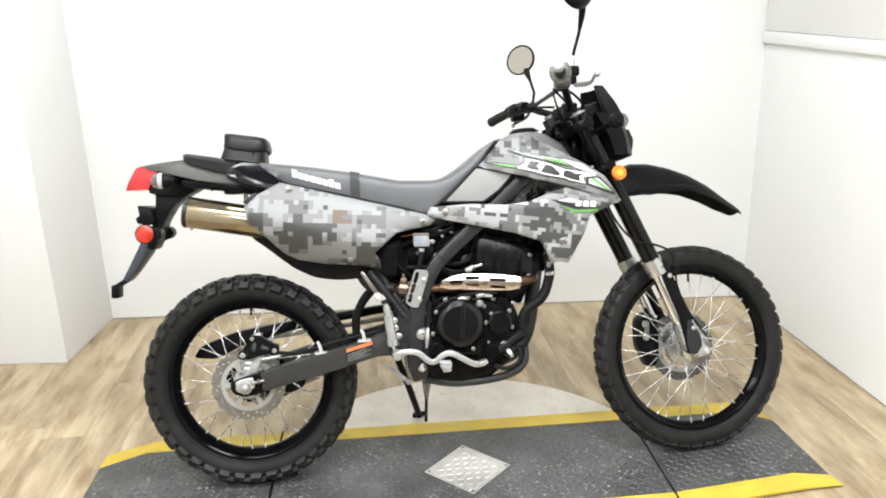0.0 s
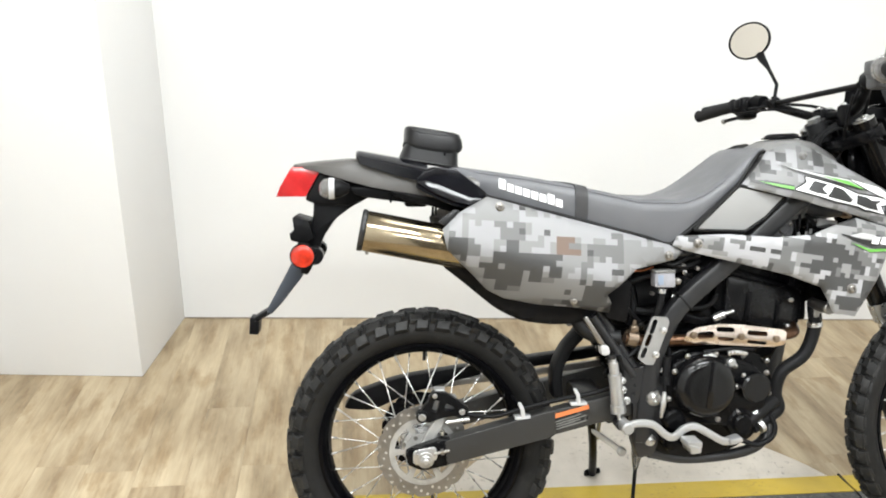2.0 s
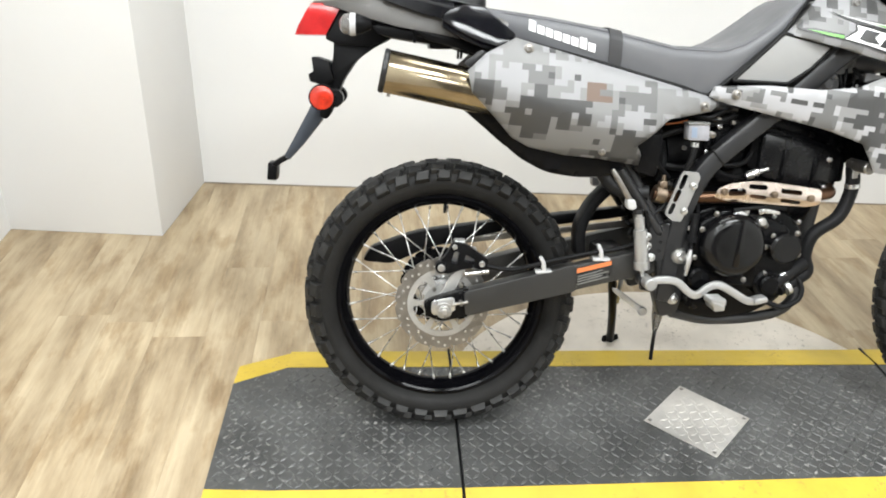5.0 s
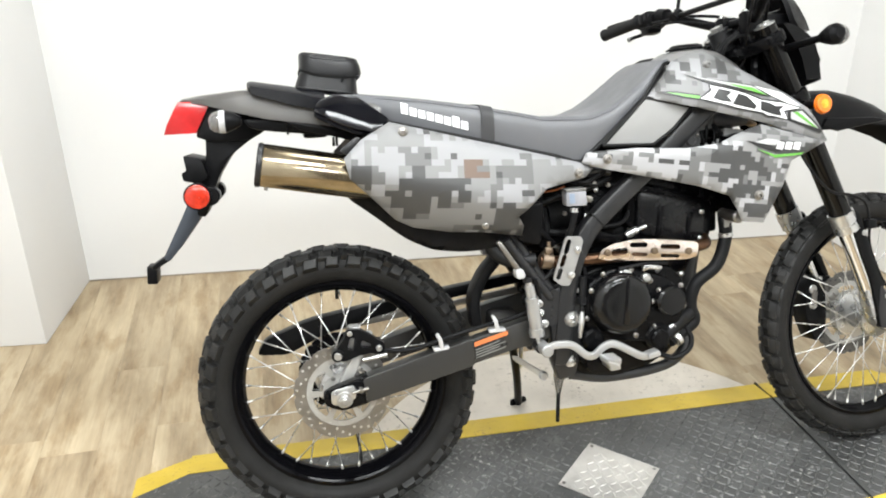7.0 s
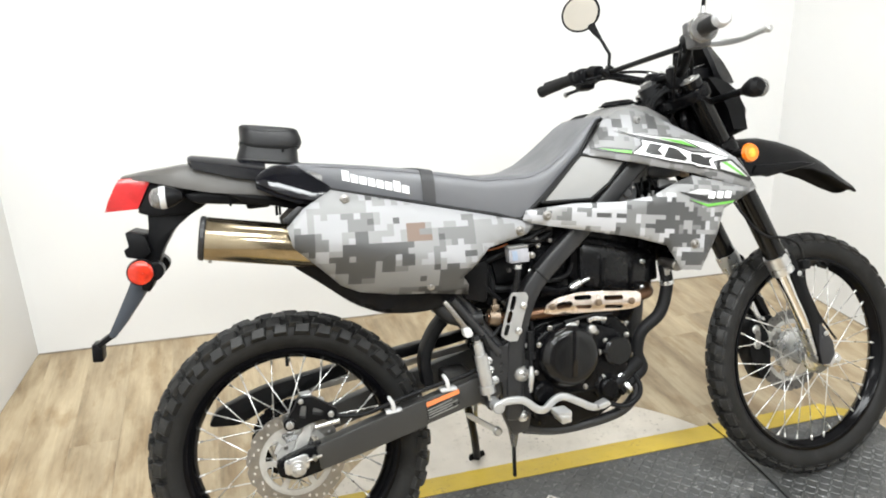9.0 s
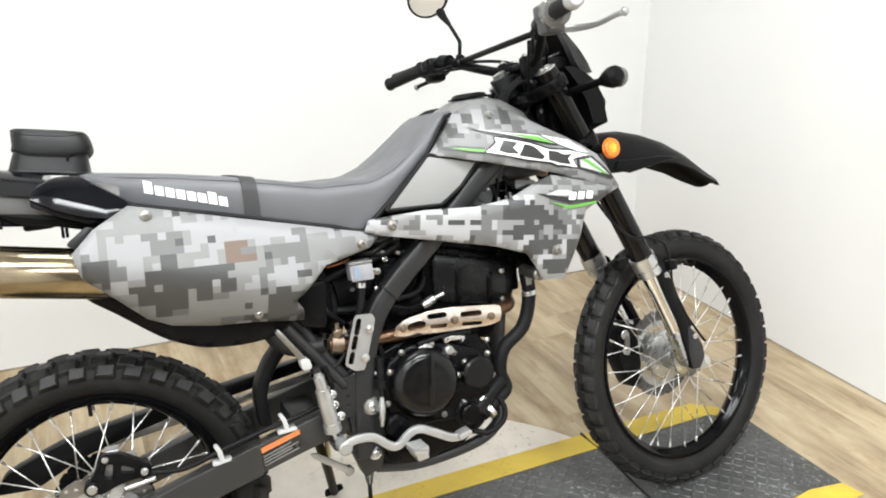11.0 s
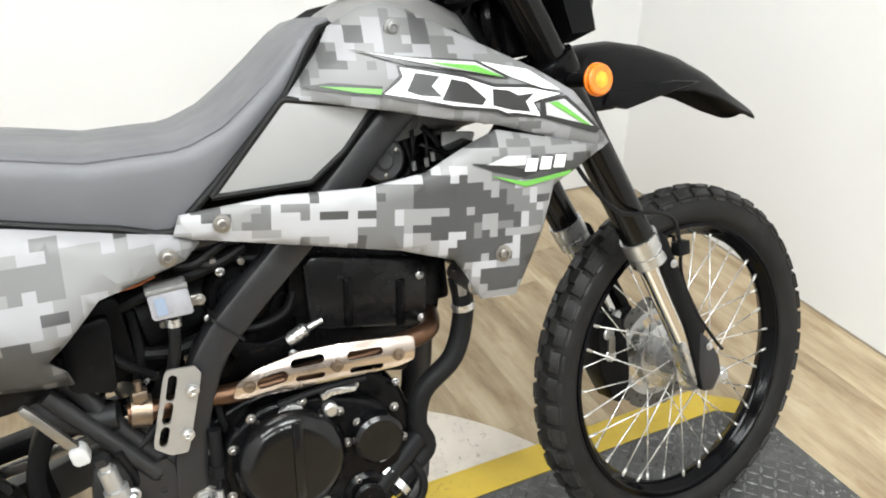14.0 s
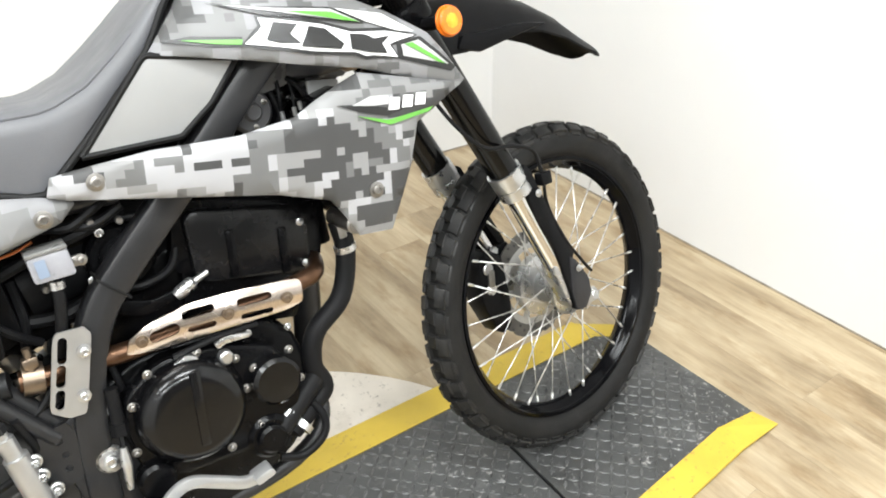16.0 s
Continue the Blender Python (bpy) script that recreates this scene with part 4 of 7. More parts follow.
add("front_fender", loft([fender_section(*v) for v in [(1.055, 0.800, 0.050, 0.012, 0.005), (1.12, 0.862, 0.062, 0.03, 0.01), (1.19, 0.924, 0.072, 0.062, 0.012), (1.26, 0.947, 0.076, 0.088, 0.012), (1.32, 0.946, 0.073, 0.084, 0.010), (1.39, 0.930, 0.068, 0.066, 0.008),
                                                        (1.46, 0.905, 0.062, 0.053, 0.006), (1.528, 0.868, 0.056, 0.042, 0.005), (1.586, 0.824, 0.050, 0.030, 0.004), (1.618, 0.800, 0.046, 0.020, 0.004), (1.630, 0.790, 0.043, 0.015, 0.005), (1.638, 0.782, 0.037, 0.011, 0.004), (1.644, 0.777, 0.027, 0.007, 0.003), (1.647, 0.774, 0.013, 0.003, 0.001)]]), BLACK, "long black plastic front fender", steer=True)
rib = prism([(1.255, 0.873), (1.30, 0.870), (1.40, 0.868), (1.46, 0.858), (1.40, 0.852), (1.29, 0.838), (1.24, 0.852)], -0.079, -0.066, 0.004)
add("fender_rib", rib, BLACK, steer=True)

# ---- headlight cowl, screen, signals, reflectors ----
def cowl_section(z, x_front, hw, x_back):
    return [(x_back, -hw, z), (x_front - 0.035, -hw, z), (x_front - 0.008, -hw * 0.72, z), (x_front, -hw * 0.35, z), (x_front + 0.002, 0, z), (x_front, hw * 0.35, z), (x_front - 0.008, hw * 0.72, z), (x_front - 0.035, hw, z), (x_back, hw, z)]


add("headlight_cowl", bevelled(loft([cowl_section(*v) for v in [(0.955, 1.212, 0.084, 1.165), (0.968, 1.248, 0.104, 1.170), (1.02, 1.240, 0.107, 1.155), (1.062, 1.228, 0.106, 1.135), (1.085, 1.206, 0.098, 1.125), (1.105, 1.180, 0.086, 1.120)]]), 0.0025), BLACK, "black plastic headlight cowl", steer=True)
add("headlight_lens", loft([[(1.246 + 0.004, u * 0.055, 0.985), (1.250 + 0.004, u * 0.060, 1.02), (1.240 + 0.004, u * 0.052, 1.055)] for u in (-1, -0.6, 0, 0.6, 1)], loop=False), CLEAR, "clear headlight lens", steer=True)
screen = loft([[(x - 0.010 - d, -w, z), (x + 0.012, -w * 0.6, z + 0.003), (x + 0.018, 0, z + 0.004), (x + 0.012, w * 0.6, z + 0.003), (x - 0.010 - d, w, z), (x - 0.018 - d, w * 0.9, z - 0.002), (x, w * 0.5, z), (x + 0.006, 0, z), (x, -w * 0.5, z), (x - 0.018 - d, -w * 0.9, z - 0.002)] for x, z, w, d in [(1.216, 1.088, 0.090, 0.040), (1.206, 1.112, 0.090, 0.045), (1.190, 1.145, 0.082, 0.035), (1.158, 1.196, 0.062, 0.010)]])
add("meter_visor", screen, BLACK, "black meter visor", steer=True)
add("meter_housing", block(1.085, 1.165, -0.060, 0.060, 1.085, 1.135, 0.010), BLACK, "black instrument housing", steer=True)
add("meter_glass", moved(block(-0.030, 0.030, -0.045, 0.045, 0, 0.002, 0.0005), Matrix.Translation((1.118, 0, 1.1365)) @ pose(0, 0, 0, 0, -14, 0)), CLEAR, "grey instrument glass", steer=True)


def signal(base, tip):
    a, b = Vector(base), Vector(tip)
    d = (b - a).normalized()
    arm = add("turn_signal", join(rod(a, b - d * 0.02, 0.0085, 10), tube([b - d * 0.03, b - d * 0.012, b + d * 0.008, b + d * 0.022, b + d * 0.032], [0.009, 0.017, 0.0235, 0.023, 0.013], 18)), BLACK, "black turn signal on a short stalk", steer=base[0] > 0.5)
    return arm, a, b, d


for s in (-1, 1):
    arm, a, b, d = signal((1.118, s * 0.090, 1.044), (1.116, s * 0.235, 1.052))
    lens = moved(lathe([(0, -0.006), (0.021, -0.006), (0.0225, 0.004), (0.019, 0.013), (0.011, 0.019), (0.0, 0.021)], 20, closed=False), Matrix.Translation(b + Vector((0.014, s * 0.010, 0))) @ Matrix.Rotation(radians(-90), 4, "Z") @ pose(0, 0, 0))
    add("signal_lens", lens, CLEAR, "smoky clear lens", arm, True)
    p = on_fork(0.905, 0)
    disc_m = join(drum(p.x - 0.004, 0.904, 0.0215, s * 0.182, s * 0.190, 0.002, 28), drum(p.x - 0.004, 0.904, 0.0232, s * 0.178, s * 0.183, 0.001, 28))
    ref = add("side_reflector", disc_m, ORANGE, "round orange side reflector", steer=True)
    core = lathe([(0, s * 0.1925), (0.007, s * 0.1915), (0.0115, s * 0.1900), (0.0, s * 0.188)], 8, closed=False)
    add("reflector_core", moved(core, Matrix.Translation((p.x - 0.004, 0, 0.904))), ORANGECORE, "bright faceted centre", ref, True)
    add("reflector_bracket", join(drum(p.x - 0.004, 0.904, 0.010, s * 0.11, s * 0.180)), BLACK, steer=True)

# ---- handlebar and controls ----
bar_path = [(0.857, -0.43, 1.165), (0.901, -0.30, 1.170), (0.926, -0.225, 1.167), (0.966, -0.14, 1.134), (0.994, -0.075, 1.112), (1.000, 0, 1.109)]
bar_path += [(x + (0.016 if y < -0.4 else 0.006 if y < -0.28 else 0.0), -y, z) for x, y, z in bar_path[-2::-1]]
add("handlebar", tube(bar_path, 0.0115, 12), BLACK, "black tubular handlebar", steer=BAR)
add("crossbar", rod((0.944, -0.19, 1.158), (0.944, 0.19, 1.158), 0.007, 10), BLACK, steer=BAR)
for s in (-1, 1):
    add("crossbar_joint", join(rod((0.932, s * 0.18, 1.152), (0.955, s * 0.18, 1.165), 0.014, 12)), BLACK, steer=BAR)
    # both bar ends are bent back a little, and the far one down
    bend = Matrix.Translation((0.926, s * 0.225, 1.167)) @ Matrix.Rotation(radians(-4.4 if s < 0 else 3.5), 4, "Z") @ Matrix.Rotation(radians(0 if s < 0 else -4.5), 4, "X") @ Matrix.Translation((-0.926, -s * 0.225, -1.167))
    g = lathe([(0.0, 0.0), (0.017, 0.0), (0.0175, 0.006), (0.0152, 0.010)] + [(0.0152 + 0.0011 * (k % 2), 0.014 + 0.0078 * k) for k in range(14)] + [(0.0155, 0.128), (0.021, 0.132), (0.021, 0.138), (0.012, 0.140), (0, 0.140)], 20, closed=False)
    if s > 0:
        g = mirrored(g)
    d = (Vector((0.905, s * 0.30, 1.170)) - Vector((0.875, s * 0.41, 1.165))).normalized()
    turn = Vector((0, -s, 0)).rotation_difference(d).to_matrix().to_4x4()
    grip = add("grip", moved(g, bend @ Matrix.Translation((0.868, s * 0.437, 1.165)) @ turn), GRIP, "ribbed black rubber grip", steer=BAR)
    if s < 0:
        cap = lathe([(0.0, -0.014), (0.012, -0.013), (0.0165, -0.008), (0.0175, 0.004), (0.0182, 0.012), (0.0, 0.012)], 20, closed=False)
        add("bar_end", moved(cap, bend @ Matrix.Translation((0.868, s * 0.437, 1.165)) @ turn), BAREND, "milky clear bar end", grip, BAR)
        ring = lathe([(0.0, 0.120), (0.026, 0.120), (0.0315, 0.125), (0.0315, 0.134), (0.024, 0.142), (0.0, 0.146)], 24, closed=False)
        add("throttle_ring", moved(ring, bend @ Matrix.Translation((0.868, s * 0.437, 1.165)) @ turn), CLEAR, "milky clear throttle collar", grip, BAR)
    h0, h1 = Vector((0.907, s * 0.292, 1.170)), Vector((0.920, s * 0.245, 1.169))
    house = join(tube([h0, h0.lerp(h1, 0.5), h1], [0.022, 0.026, 0.021], 14, curved=False), block(0.893, 0.938, s * 0.268 - 0.020, s * 0.268 + 0.020, 1.135, 1.196, 0.008), block(0.885, 0.91, s * 0.268 - 0.012, s * 0.268 + 0.012, 1.165, 1.19, 0.003))
    sw = add("switch_housing", moved(house, bend @ Matrix.Translation((0, 0, 0 if s < 0 else -0.008))), BLACK if s > 0 else HOUSING, "black switch housing" if s > 0 else "dark grey throttle housing", steer=BAR)
    add("switch_button", block(0.884, 0.893, s * 0.268 - 0.006, s * 0.268 + 0.006, 1.170, 1.180, 0.002), REDLENS if s < 0 else WHITE, "small switch button", sw, BAR)
    perch = add("lever_perch", join(rod((0.922, s * 0.235, 1.169), (0.928, s * 0.205, 1.163), 0.019, 14), block(0.925, 0.965, s * 0.232 - 0.012, s * 0.232 + 0.012, 1.152, 1.176, 0.004)), BLACK, "black lever perch", steer=BAR)
    lever = tube([(0.962, s * 0.232, 1.160), (0.984, s * 0.27, 1.154), (0.985, s * 0.33, 1.149), (0.972, s * 0.40, 1.148), (0.973, s * 0.428, 1.149)], [0.008, 0.0075, 0.006, 0.0055, 0.006], 10, squash=0.7)
    tip = moved(lathe([(0, -0.009), (0.006, -0.007), (0.009, 0), (0.006, 0.007), (0, 0.009)], 12, closed=False), Matrix.Translation((0.973, s * 0.432, 1.149)))
    sink = bend @ Matrix.Translation((0, 0, -0.010) if s < 0 else (-0.024, 0, 0.002))
    lv = add("lever", moved(lever, sink), PALE if s < 0 else BLACK, "bright aluminium lever" if s < 0 else "black lever", steer=BAR)
    add("lever_ball", moved(tip, sink), PALE, "bright ball end", lv, BAR)
    if s < 0:
        stem = [(0.955, -0.222, 1.176), (0.966, -0.226, 1.249), (0.970, -0.266, 1.292), (0.969, -0.296, 1.322)]
        neck, centre, turn_ = [(0.970, -0.276, 1.302), (0.967, -0.312, 1.338), (0.961, -0.332, 1.360)], (0.936, -0.357, 1.392), 33
    else:
        stem = [(0.948, 0.188, 1.165), (0.958, 0.192, 1.210), (0.956, 0.230, 1.260), (0.954, 0.254, 1.284)]
        neck, centre, turn_ = [(0.956, 0.234, 1.264), (0.955, 0.258, 1.288), (0.957, 0.274, 1.303)], (0.948, 0.314, 1.350), 132
    mir = add("mirror", join(tube(stem, 0.0048, 10, curved=False), rod(Vector(stem[0]) - Vector((0, 0, 0.006)), Vector(stem[0]) + Vector((0, 0, 0.012)), 0.009, 6), tube(neck, [0.006, 0.010, 0.012], 12, curved=False)), BLACK, "round black mirror on a bent stem", steer=BAR)
    if s < 0:
        add("mirror_post", rod(Vector(stem[0]).lerp(Vector(stem[1]), 0.12), Vector(stem[0]).lerp(Vector(stem[1]), 0.82), 0.0056, 10), PALE, "pale plated lower stem", mir, BAR)
    mm = Matrix.Translation(centre) @ pose(0, 0, 0, 0, 0, turn_) @ pose(0, 0, 0, -4, 14 * s, 0) @ Matrix.Scale(0.94 if s > 0 else 1.07, 4)
    shell = lathe([(0, 0.026), (0.030, 0.024), (0.050, 0.014), (0.056, 0.002), (0.056, -0.003), (0.0505, -0.0055), (0.0505, 0.0), (0.0, 0.0)], 40, closed=False)
    shell.transform(Matrix.Diagonal((1.12, -1, 0.98, 1)))
    bmesh.ops.reverse_faces(shell, faces=shell.faces)
    add("mirror_shell", moved(shell, mm), BLACK, "black mirror shell", mir, BAR)
    glass = lathe([(0, 0.0015), (0.0502, 0.0015), (0.0502, 0.003), (0, 0.003)], 40, closed=False)
    glass.transform(Matrix.Diagonal((1.12, 1, 0.98, 1)))
    add("mirror_glass", moved(glass, mm), mirror_mat, "round mirror glass", mir, BAR)
for s in (-1, 1):
    add("bar_clamp", join(block(0.978, 1.024, s * 0.048 - 0.018, s * 0.048 + 0.018, 1.075, 1.128, 0.006)), BLACK, "black handlebar clamp", steer=BAR)
    for dx in (-0.014, 0.016):
        b = bolt(0, 0, 0, 0.0062, 0.006, 1)
        b.transform(Matrix.Translation((1.000 + dx, s * 0.048, 1.128)) @ pose(0, 0, 0, 90, 0, 0))
        add("clamp_bolt", b, ALU, steer=BAR)
add("ignition_lock", join(rod((1.020, -0.012, 1.065), (1.010, -0.012, 1.094), 0.022, 16), rod((1.012, -0.012, 1.088), (1.008, -0.012, 1.100), 0.014, 12)), ALU, "bright ignition lock", steer=BAR)
reservoir = block(0.925, 0.975, -0.245, -0.195, 1.176, 1.205, 0.006)
add("brake_reservoir", reservoir, BLACK, "black brake fluid reservoir", steer=BAR)

# ---- cables and hoses at the front ----
def cable(points, r=0.0032, material=None, name="cable", label=""):
    return add(name, tube(points, r, 8, 6), material or HOSE, label)


sv = lambda *p: tuple(S @ Vector(p))
cable([sv(0.955, -0.205, 1.165), sv(1.03, -0.14, 1.15), sv(1.09, -0.06, 1.12), (1.09, -0.03, 1.02), (1.03, -0.05, 0.92)], 0.004)
cable([sv(0.93, -0.23, 1.15), sv(1.00, -0.13, 1.135), sv(1.05, -0.05, 1.125), (1.02, 0.03, 1.10), (0.98, 0.02, 0.98)], 0.0035)
cable([sv(0.95, 0.21, 1.16), sv(1.02, 0.14, 1.165), sv(1.09, 0.05, 1.13), (1.06, 0.02, 1.02), (1.0, 0.03, 0.92)], 0.004)
cable([sv(0.93, 0.24, 1.15), sv(0.98, 0.14, 1.15), sv(1.03, 0.07, 1.13), sv(1.09, 0.02, 1.10), (1.04, 0.05, 0.98)], 0.003)
cable([sv(0.94, -0.20, 1.14), sv(1.0, -0.10, 1.07), sv(1.03, -0.05, 1.02), (0.98, -0.04, 0.95)], 0.003)
# the front brake hose sweeps forward past the fork and down to the hub
cable([sv(1.12, -0.08, 0.87), sv(1.15, -0.125, 0.76), sv(1.205, -0.135, 0.695), sv(1.27, -0.132, 0.680), sv(1.325, -0.125, 0.655), sv(1.345, -0.118, 0.60)], 0.0036, GREYHOSE, "brake_hose", "thin grey brake hose")
cable([sv(1.345, -0.118, 0.60), sv(1.35, -0.112, 0.55), sv(1.375, -0.112, 0.48), sv(1.42, -0.112, 0.41), sv(1.44, -0.11, 0.385)], 0.0032)
add("hose_clip", block(1.332, 1.358, -0.128, -0.108, 0.588, 0.612, 0.003), BLACK, steer=True)
caliper = join(prism(rounded([(1.285, 0.43), (1.315, 0.455), (1.352, 0.43), (1.356, 0.330), (1.345, 0.275), (1.315, 0.268), (1.282, 0.345)], 3, 0.25), 0.040, 0.095, 0.006), drum(1.310, 0.415, 0.018, 0.09, 0.104), drum(1.308, 0.372, 0.018, 0.09, 0.104), block(1.32, 1.40, 0.07, 0.082, 0.39, 0.44, 0.004))
fc = add("front_caliper", caliper, BLACK, "black front brake caliper", steer=True)
for z in (0.372, 0.415):
    add("caliper_pin", drum(1.309, z, 0.0125, 0.036, 0.044, 0.002, 16), ALU, "bright slide pin", fc, True)
    add("caliper_bolt", drum(1.372 - (z - 0.372) * 0.4, z + 0.02, 0.009, 0.060, 0.072, 0.002, 6), ALU, "bright hexagon bolt", fc, True)
add("brake_pad_plate", prism(rounded([(1.300, 0.380), (1.316, 0.376), (1.321, 0.410), (1.306, 0.415)], 2, 0.2), 0.034, 0.040, 0.001), STEEL, "steel brake pad plate", fc, True)

# the crowd of leads, plugs and brackets between the clamps and the tank
for k in range(9):
    y0 = -0.07 + 0.0175 * k
    path = [(1.06 - 0.006 * (k % 3), y0, 1.06 - 0.01 * (k % 2)), (1.02 + 0.008 * (k % 3), y0 * 0.8 - 0.01, 1.085 + 0.006 * (k % 4)), (0.985, y0 * 0.7, 1.05), (0.99 + 0.01 * (k % 2), y0 * 0.6, 0.97)]
    add("control_lead", tube(path, 0.0042 + 0.0008 * (k % 3), 8), HOSE)
for x, y, z in ((1.012, -0.065, 1.045), (0.992, 0.030, 1.060), (1.030, 0.065, 1.060), (0.985, -0.030, 1.035)):
    add("lead_plug", block(x - 0.014, x + 0.014, y - 0.010, y + 0.010, z - 0.009, z + 0.009, 0.003), ENGINE, "black wiring plug", steer=False)

# ---- bodywork ----
def clamp(v, lo=0.0, hi=1.0):
    return max(lo, min(hi, v))


def side_depth(x, z):
    line = 0.930 - 0.262 * (x - 0.15)
    front = clamp((x - 0.535) * 0.737 - (z - 0.82) * 0.676, 0, 0.06)
    return 0.166 - 0.30 * front + 0.046 * clamp((line - z) / 0.13) ** 0.8 - 0.062 * clamp((line - 0.105 - z) / 0.11) ** 1.5 


def tank_depth(x, z):
    return 0.164 + 0.040 * clamp((x - 0.73) / 0.2) - 0.060 * clamp((z - 0.925 + 0.22 * clamp(x - 0.9, 0, 1)) / 0.13) ** 1.3


def wing_depth(x, z):
    return 0.166 + 0.056 * clamp((x - 0.62) / 0.30) - 0.015 * clamp((x - 1.02) / 0.13) - 0.02 * clamp((z - 0.84) / 0.06)


SIDE = [(0.046, 0.862), (0.085, 0.898), (0.149, 0.931), (0.202, 0.917), (0.323, 0.884), (0.448, 0.851), (0.562, 0.820), (0.602, 0.812), (0.606, 0.799), (0.585, 0.783), (0.515, 0.772), (0.484, 0.768), (0.418, 0.710), (0.432, 0.688), (0.434, 0.662), (0.344, 0.677), (0.268, 0.683), (0.190, 0.699), (0.150, 0.720), (0.101, 0.773), (0.056, 0.818)]
WING = [(1.154, 0.829), (1.100, 0.806), (1.063, 0.792), (1.041, 0.738), (1.014, 0.694), (0.990, 0.654), (0.939, 0.661), (0.920, 0.700), (0.908, 0.722), (0.840, 0.748), (0.703, 0.781), (0.600, 0.806), (0.578, 0.816), (0.588, 0.838), (0.704, 0.842), (0.812, 0.835), (0.885, 0.842), (0.920, 0.857), (0.959, 0.870), (0.990, 0.878)]
TANKP = [(0.738, 0.952), (0.786, 1.000), (0.808, 1.028), (0.850, 1.048), (0.885, 1.052), (0.925, 1.026), (0.996, 0.984), (1.066, 0.944), (1.116, 0.908), (1.162, 0.832), (1.150, 0.824), (1.068, 0.855), (0.994, 0.883), (0.922, 0.902), (0.850, 0.923)]

def grown(points, by):
    """A side outline widened by a rim."""
    n, out = len(points), []
    area = sum(a[0] * b[1] - b[0] * a[1] for a, b in zip(points, points[1:] + points[:1]))
    for i in range(n):
        p, c, q = (Vector(points[j % n]) for j in (i - 1, i, i + 1))
        d = ((c - p).normalized() + (q - c).normalized()).normalized()
        turn = 1 if area > 0 else -1
        out.append((c.x + d.y * by * turn, c.y - d.x * by * turn))
    return out


for s in (-1, 1):
    sp = add("side_cover", panel(SIDE, side_depth, side=s), CAMO, "grey square-pixel camouflage side cover", sharp=60)
    tp = add("tank_shroud", panel(TANKP, tank_depth, side=s), CAMO_T, "grey camouflage tank shroud with printed graphics", sharp=60)
    wp = add("radiator_shroud", panel(WING, wing_depth, side=s), CAMO_B, "grey camouflage radiator shroud", sharp=60)
    for x, z, d, owner in ((0.175, 0.908, side_depth, sp), (0.566, 0.794, side_depth, sp), (0.345, 0.695, side_depth, sp), (0.634, 0.821, wing_depth, wp), (0.974, 0.719, wing_depth, wp), (0.882, 1.018, tank_depth, tp)):
        r = 0.0078 if z != 0.695 else 0.006
        add("cover_bolt", bolt(x, z, s * d(x, z), r, 0.007, s), TANK if z > 1 else STEEL, "satin grey bolt" if z > 1 else "steel dome-head bolt", owner)
    # printed graphics: a jagged white block with dark plain shapes on it, a thin dark rim round it, and green darts
    white = [(0.851, 0.943), (0.872, 0.955), (0.878, 0.960), (0.877, 0.971), (0.899, 0.965), (0.953, 0.949), (0.994, 0.931), (1.045, 0.923), (1.090, 0.909), (1.058, 0.907), (1.045, 0.905), (1.053, 0.886),
             (1.017, 0.896), (1.006, 0.897), (0.992, 0.905), (0.933, 0.918), (0.897, 0.930), (0.876, 0.936)]
    prints = [("graphic_ground", grown(white, 0.0045), 0.0016, BLACKP, "black printed rim"),
              ("graphic_block", white, 0.0028, WHITEP, "white jagged printed block"),
              ("graphic_core", [(0.893, 0.963), (0.922, 0.955), (0.909, 0.945), (0.919, 0.931), (0.893, 0.936), (0.878, 0.943)], 0.0042, BLACKP, "black printed shape"),
              ("graphic_core", [(0.936, 0.950), (0.957, 0.943), (0.978, 0.919), (0.971, 0.913), (0.918, 0.927)], 0.0042, BLACKP, "black printed shape"),
              ("graphic_core", [(0.990, 0.930), (1.012, 0.925), (1.025, 0.917), (1.049, 0.916), (1.034, 0.908), (1.038, 0.894), (1.014, 0.900), (0.986, 0.910)], 0.0042, BLACKP, "black printed shape"),
              ("graphic_spear", [(1.057, 0.906), (1.098, 0.906), (1.144, 0.854), (1.137, 0.849), (1.053, 0.884)], 0.0022, BLACKP, "black printed spear"),
              ("graphic_spear", [(1.063, 0.901), (1.093, 0.902), (1.133, 0.860), (1.062, 0.886)], 0.0034, LIGHTP, "pale grey printed spear"),
              ("graphic_dart", [(1.068, 0.901), (1.081, 0.901), (1.129, 0.861), (1.115, 0.867)], 0.0046, GREEN, "green printed dart"),
              ("graphic_dart", [(0.822, 1.000), (0.866, 0.987), (0.933, 0.975), (0.977, 0.967), (1.021, 0.939), (0.993, 0.944), (0.934, 0.961), (0.887, 0.972)], 0.0034, BLACKP, "black printed dart"),
              ("graphic_dart", [(0.838, 0.994), (0.900, 0.979), (0.975, 0.965), (1.012, 0.941), (0.985, 0.949), (0.930, 0.965)], 0.0046, LIGHTP, "pale grey printed dart"),
              ("graphic_dart", [(0.910, 0.974), (0.975, 0.961), (1.010, 0.942), (0.988, 0.948)], 0.0056, GREEN, "green printed dart"),
              ("graphic_dart", [(0.983, 0.964), (1.048, 0.946), (1.090, 0.914), (1.064, 0.920), (1.024, 0.939)], 0.0036, WHITEP, "white printed dart"),
              ("graphic_dart", [(0.754, 0.964), (0.791, 0.964), (0.851, 0.952), (0.848, 0.940), (0.816, 0.946)], 0.0020, BLACKP, "black printed dart"),
              ("graphic_dart", [(0.776, 0.962), (0.850, 0.949), (0.847, 0.943), (0.819, 0.949)], 0.0034, GREEN, "green printed dart")]
    for name_, shape_, lift_, mat_, label_ in prints:
        add(name_, decal(shape_, tank_depth, lift_, s), mat_, label_, tp)
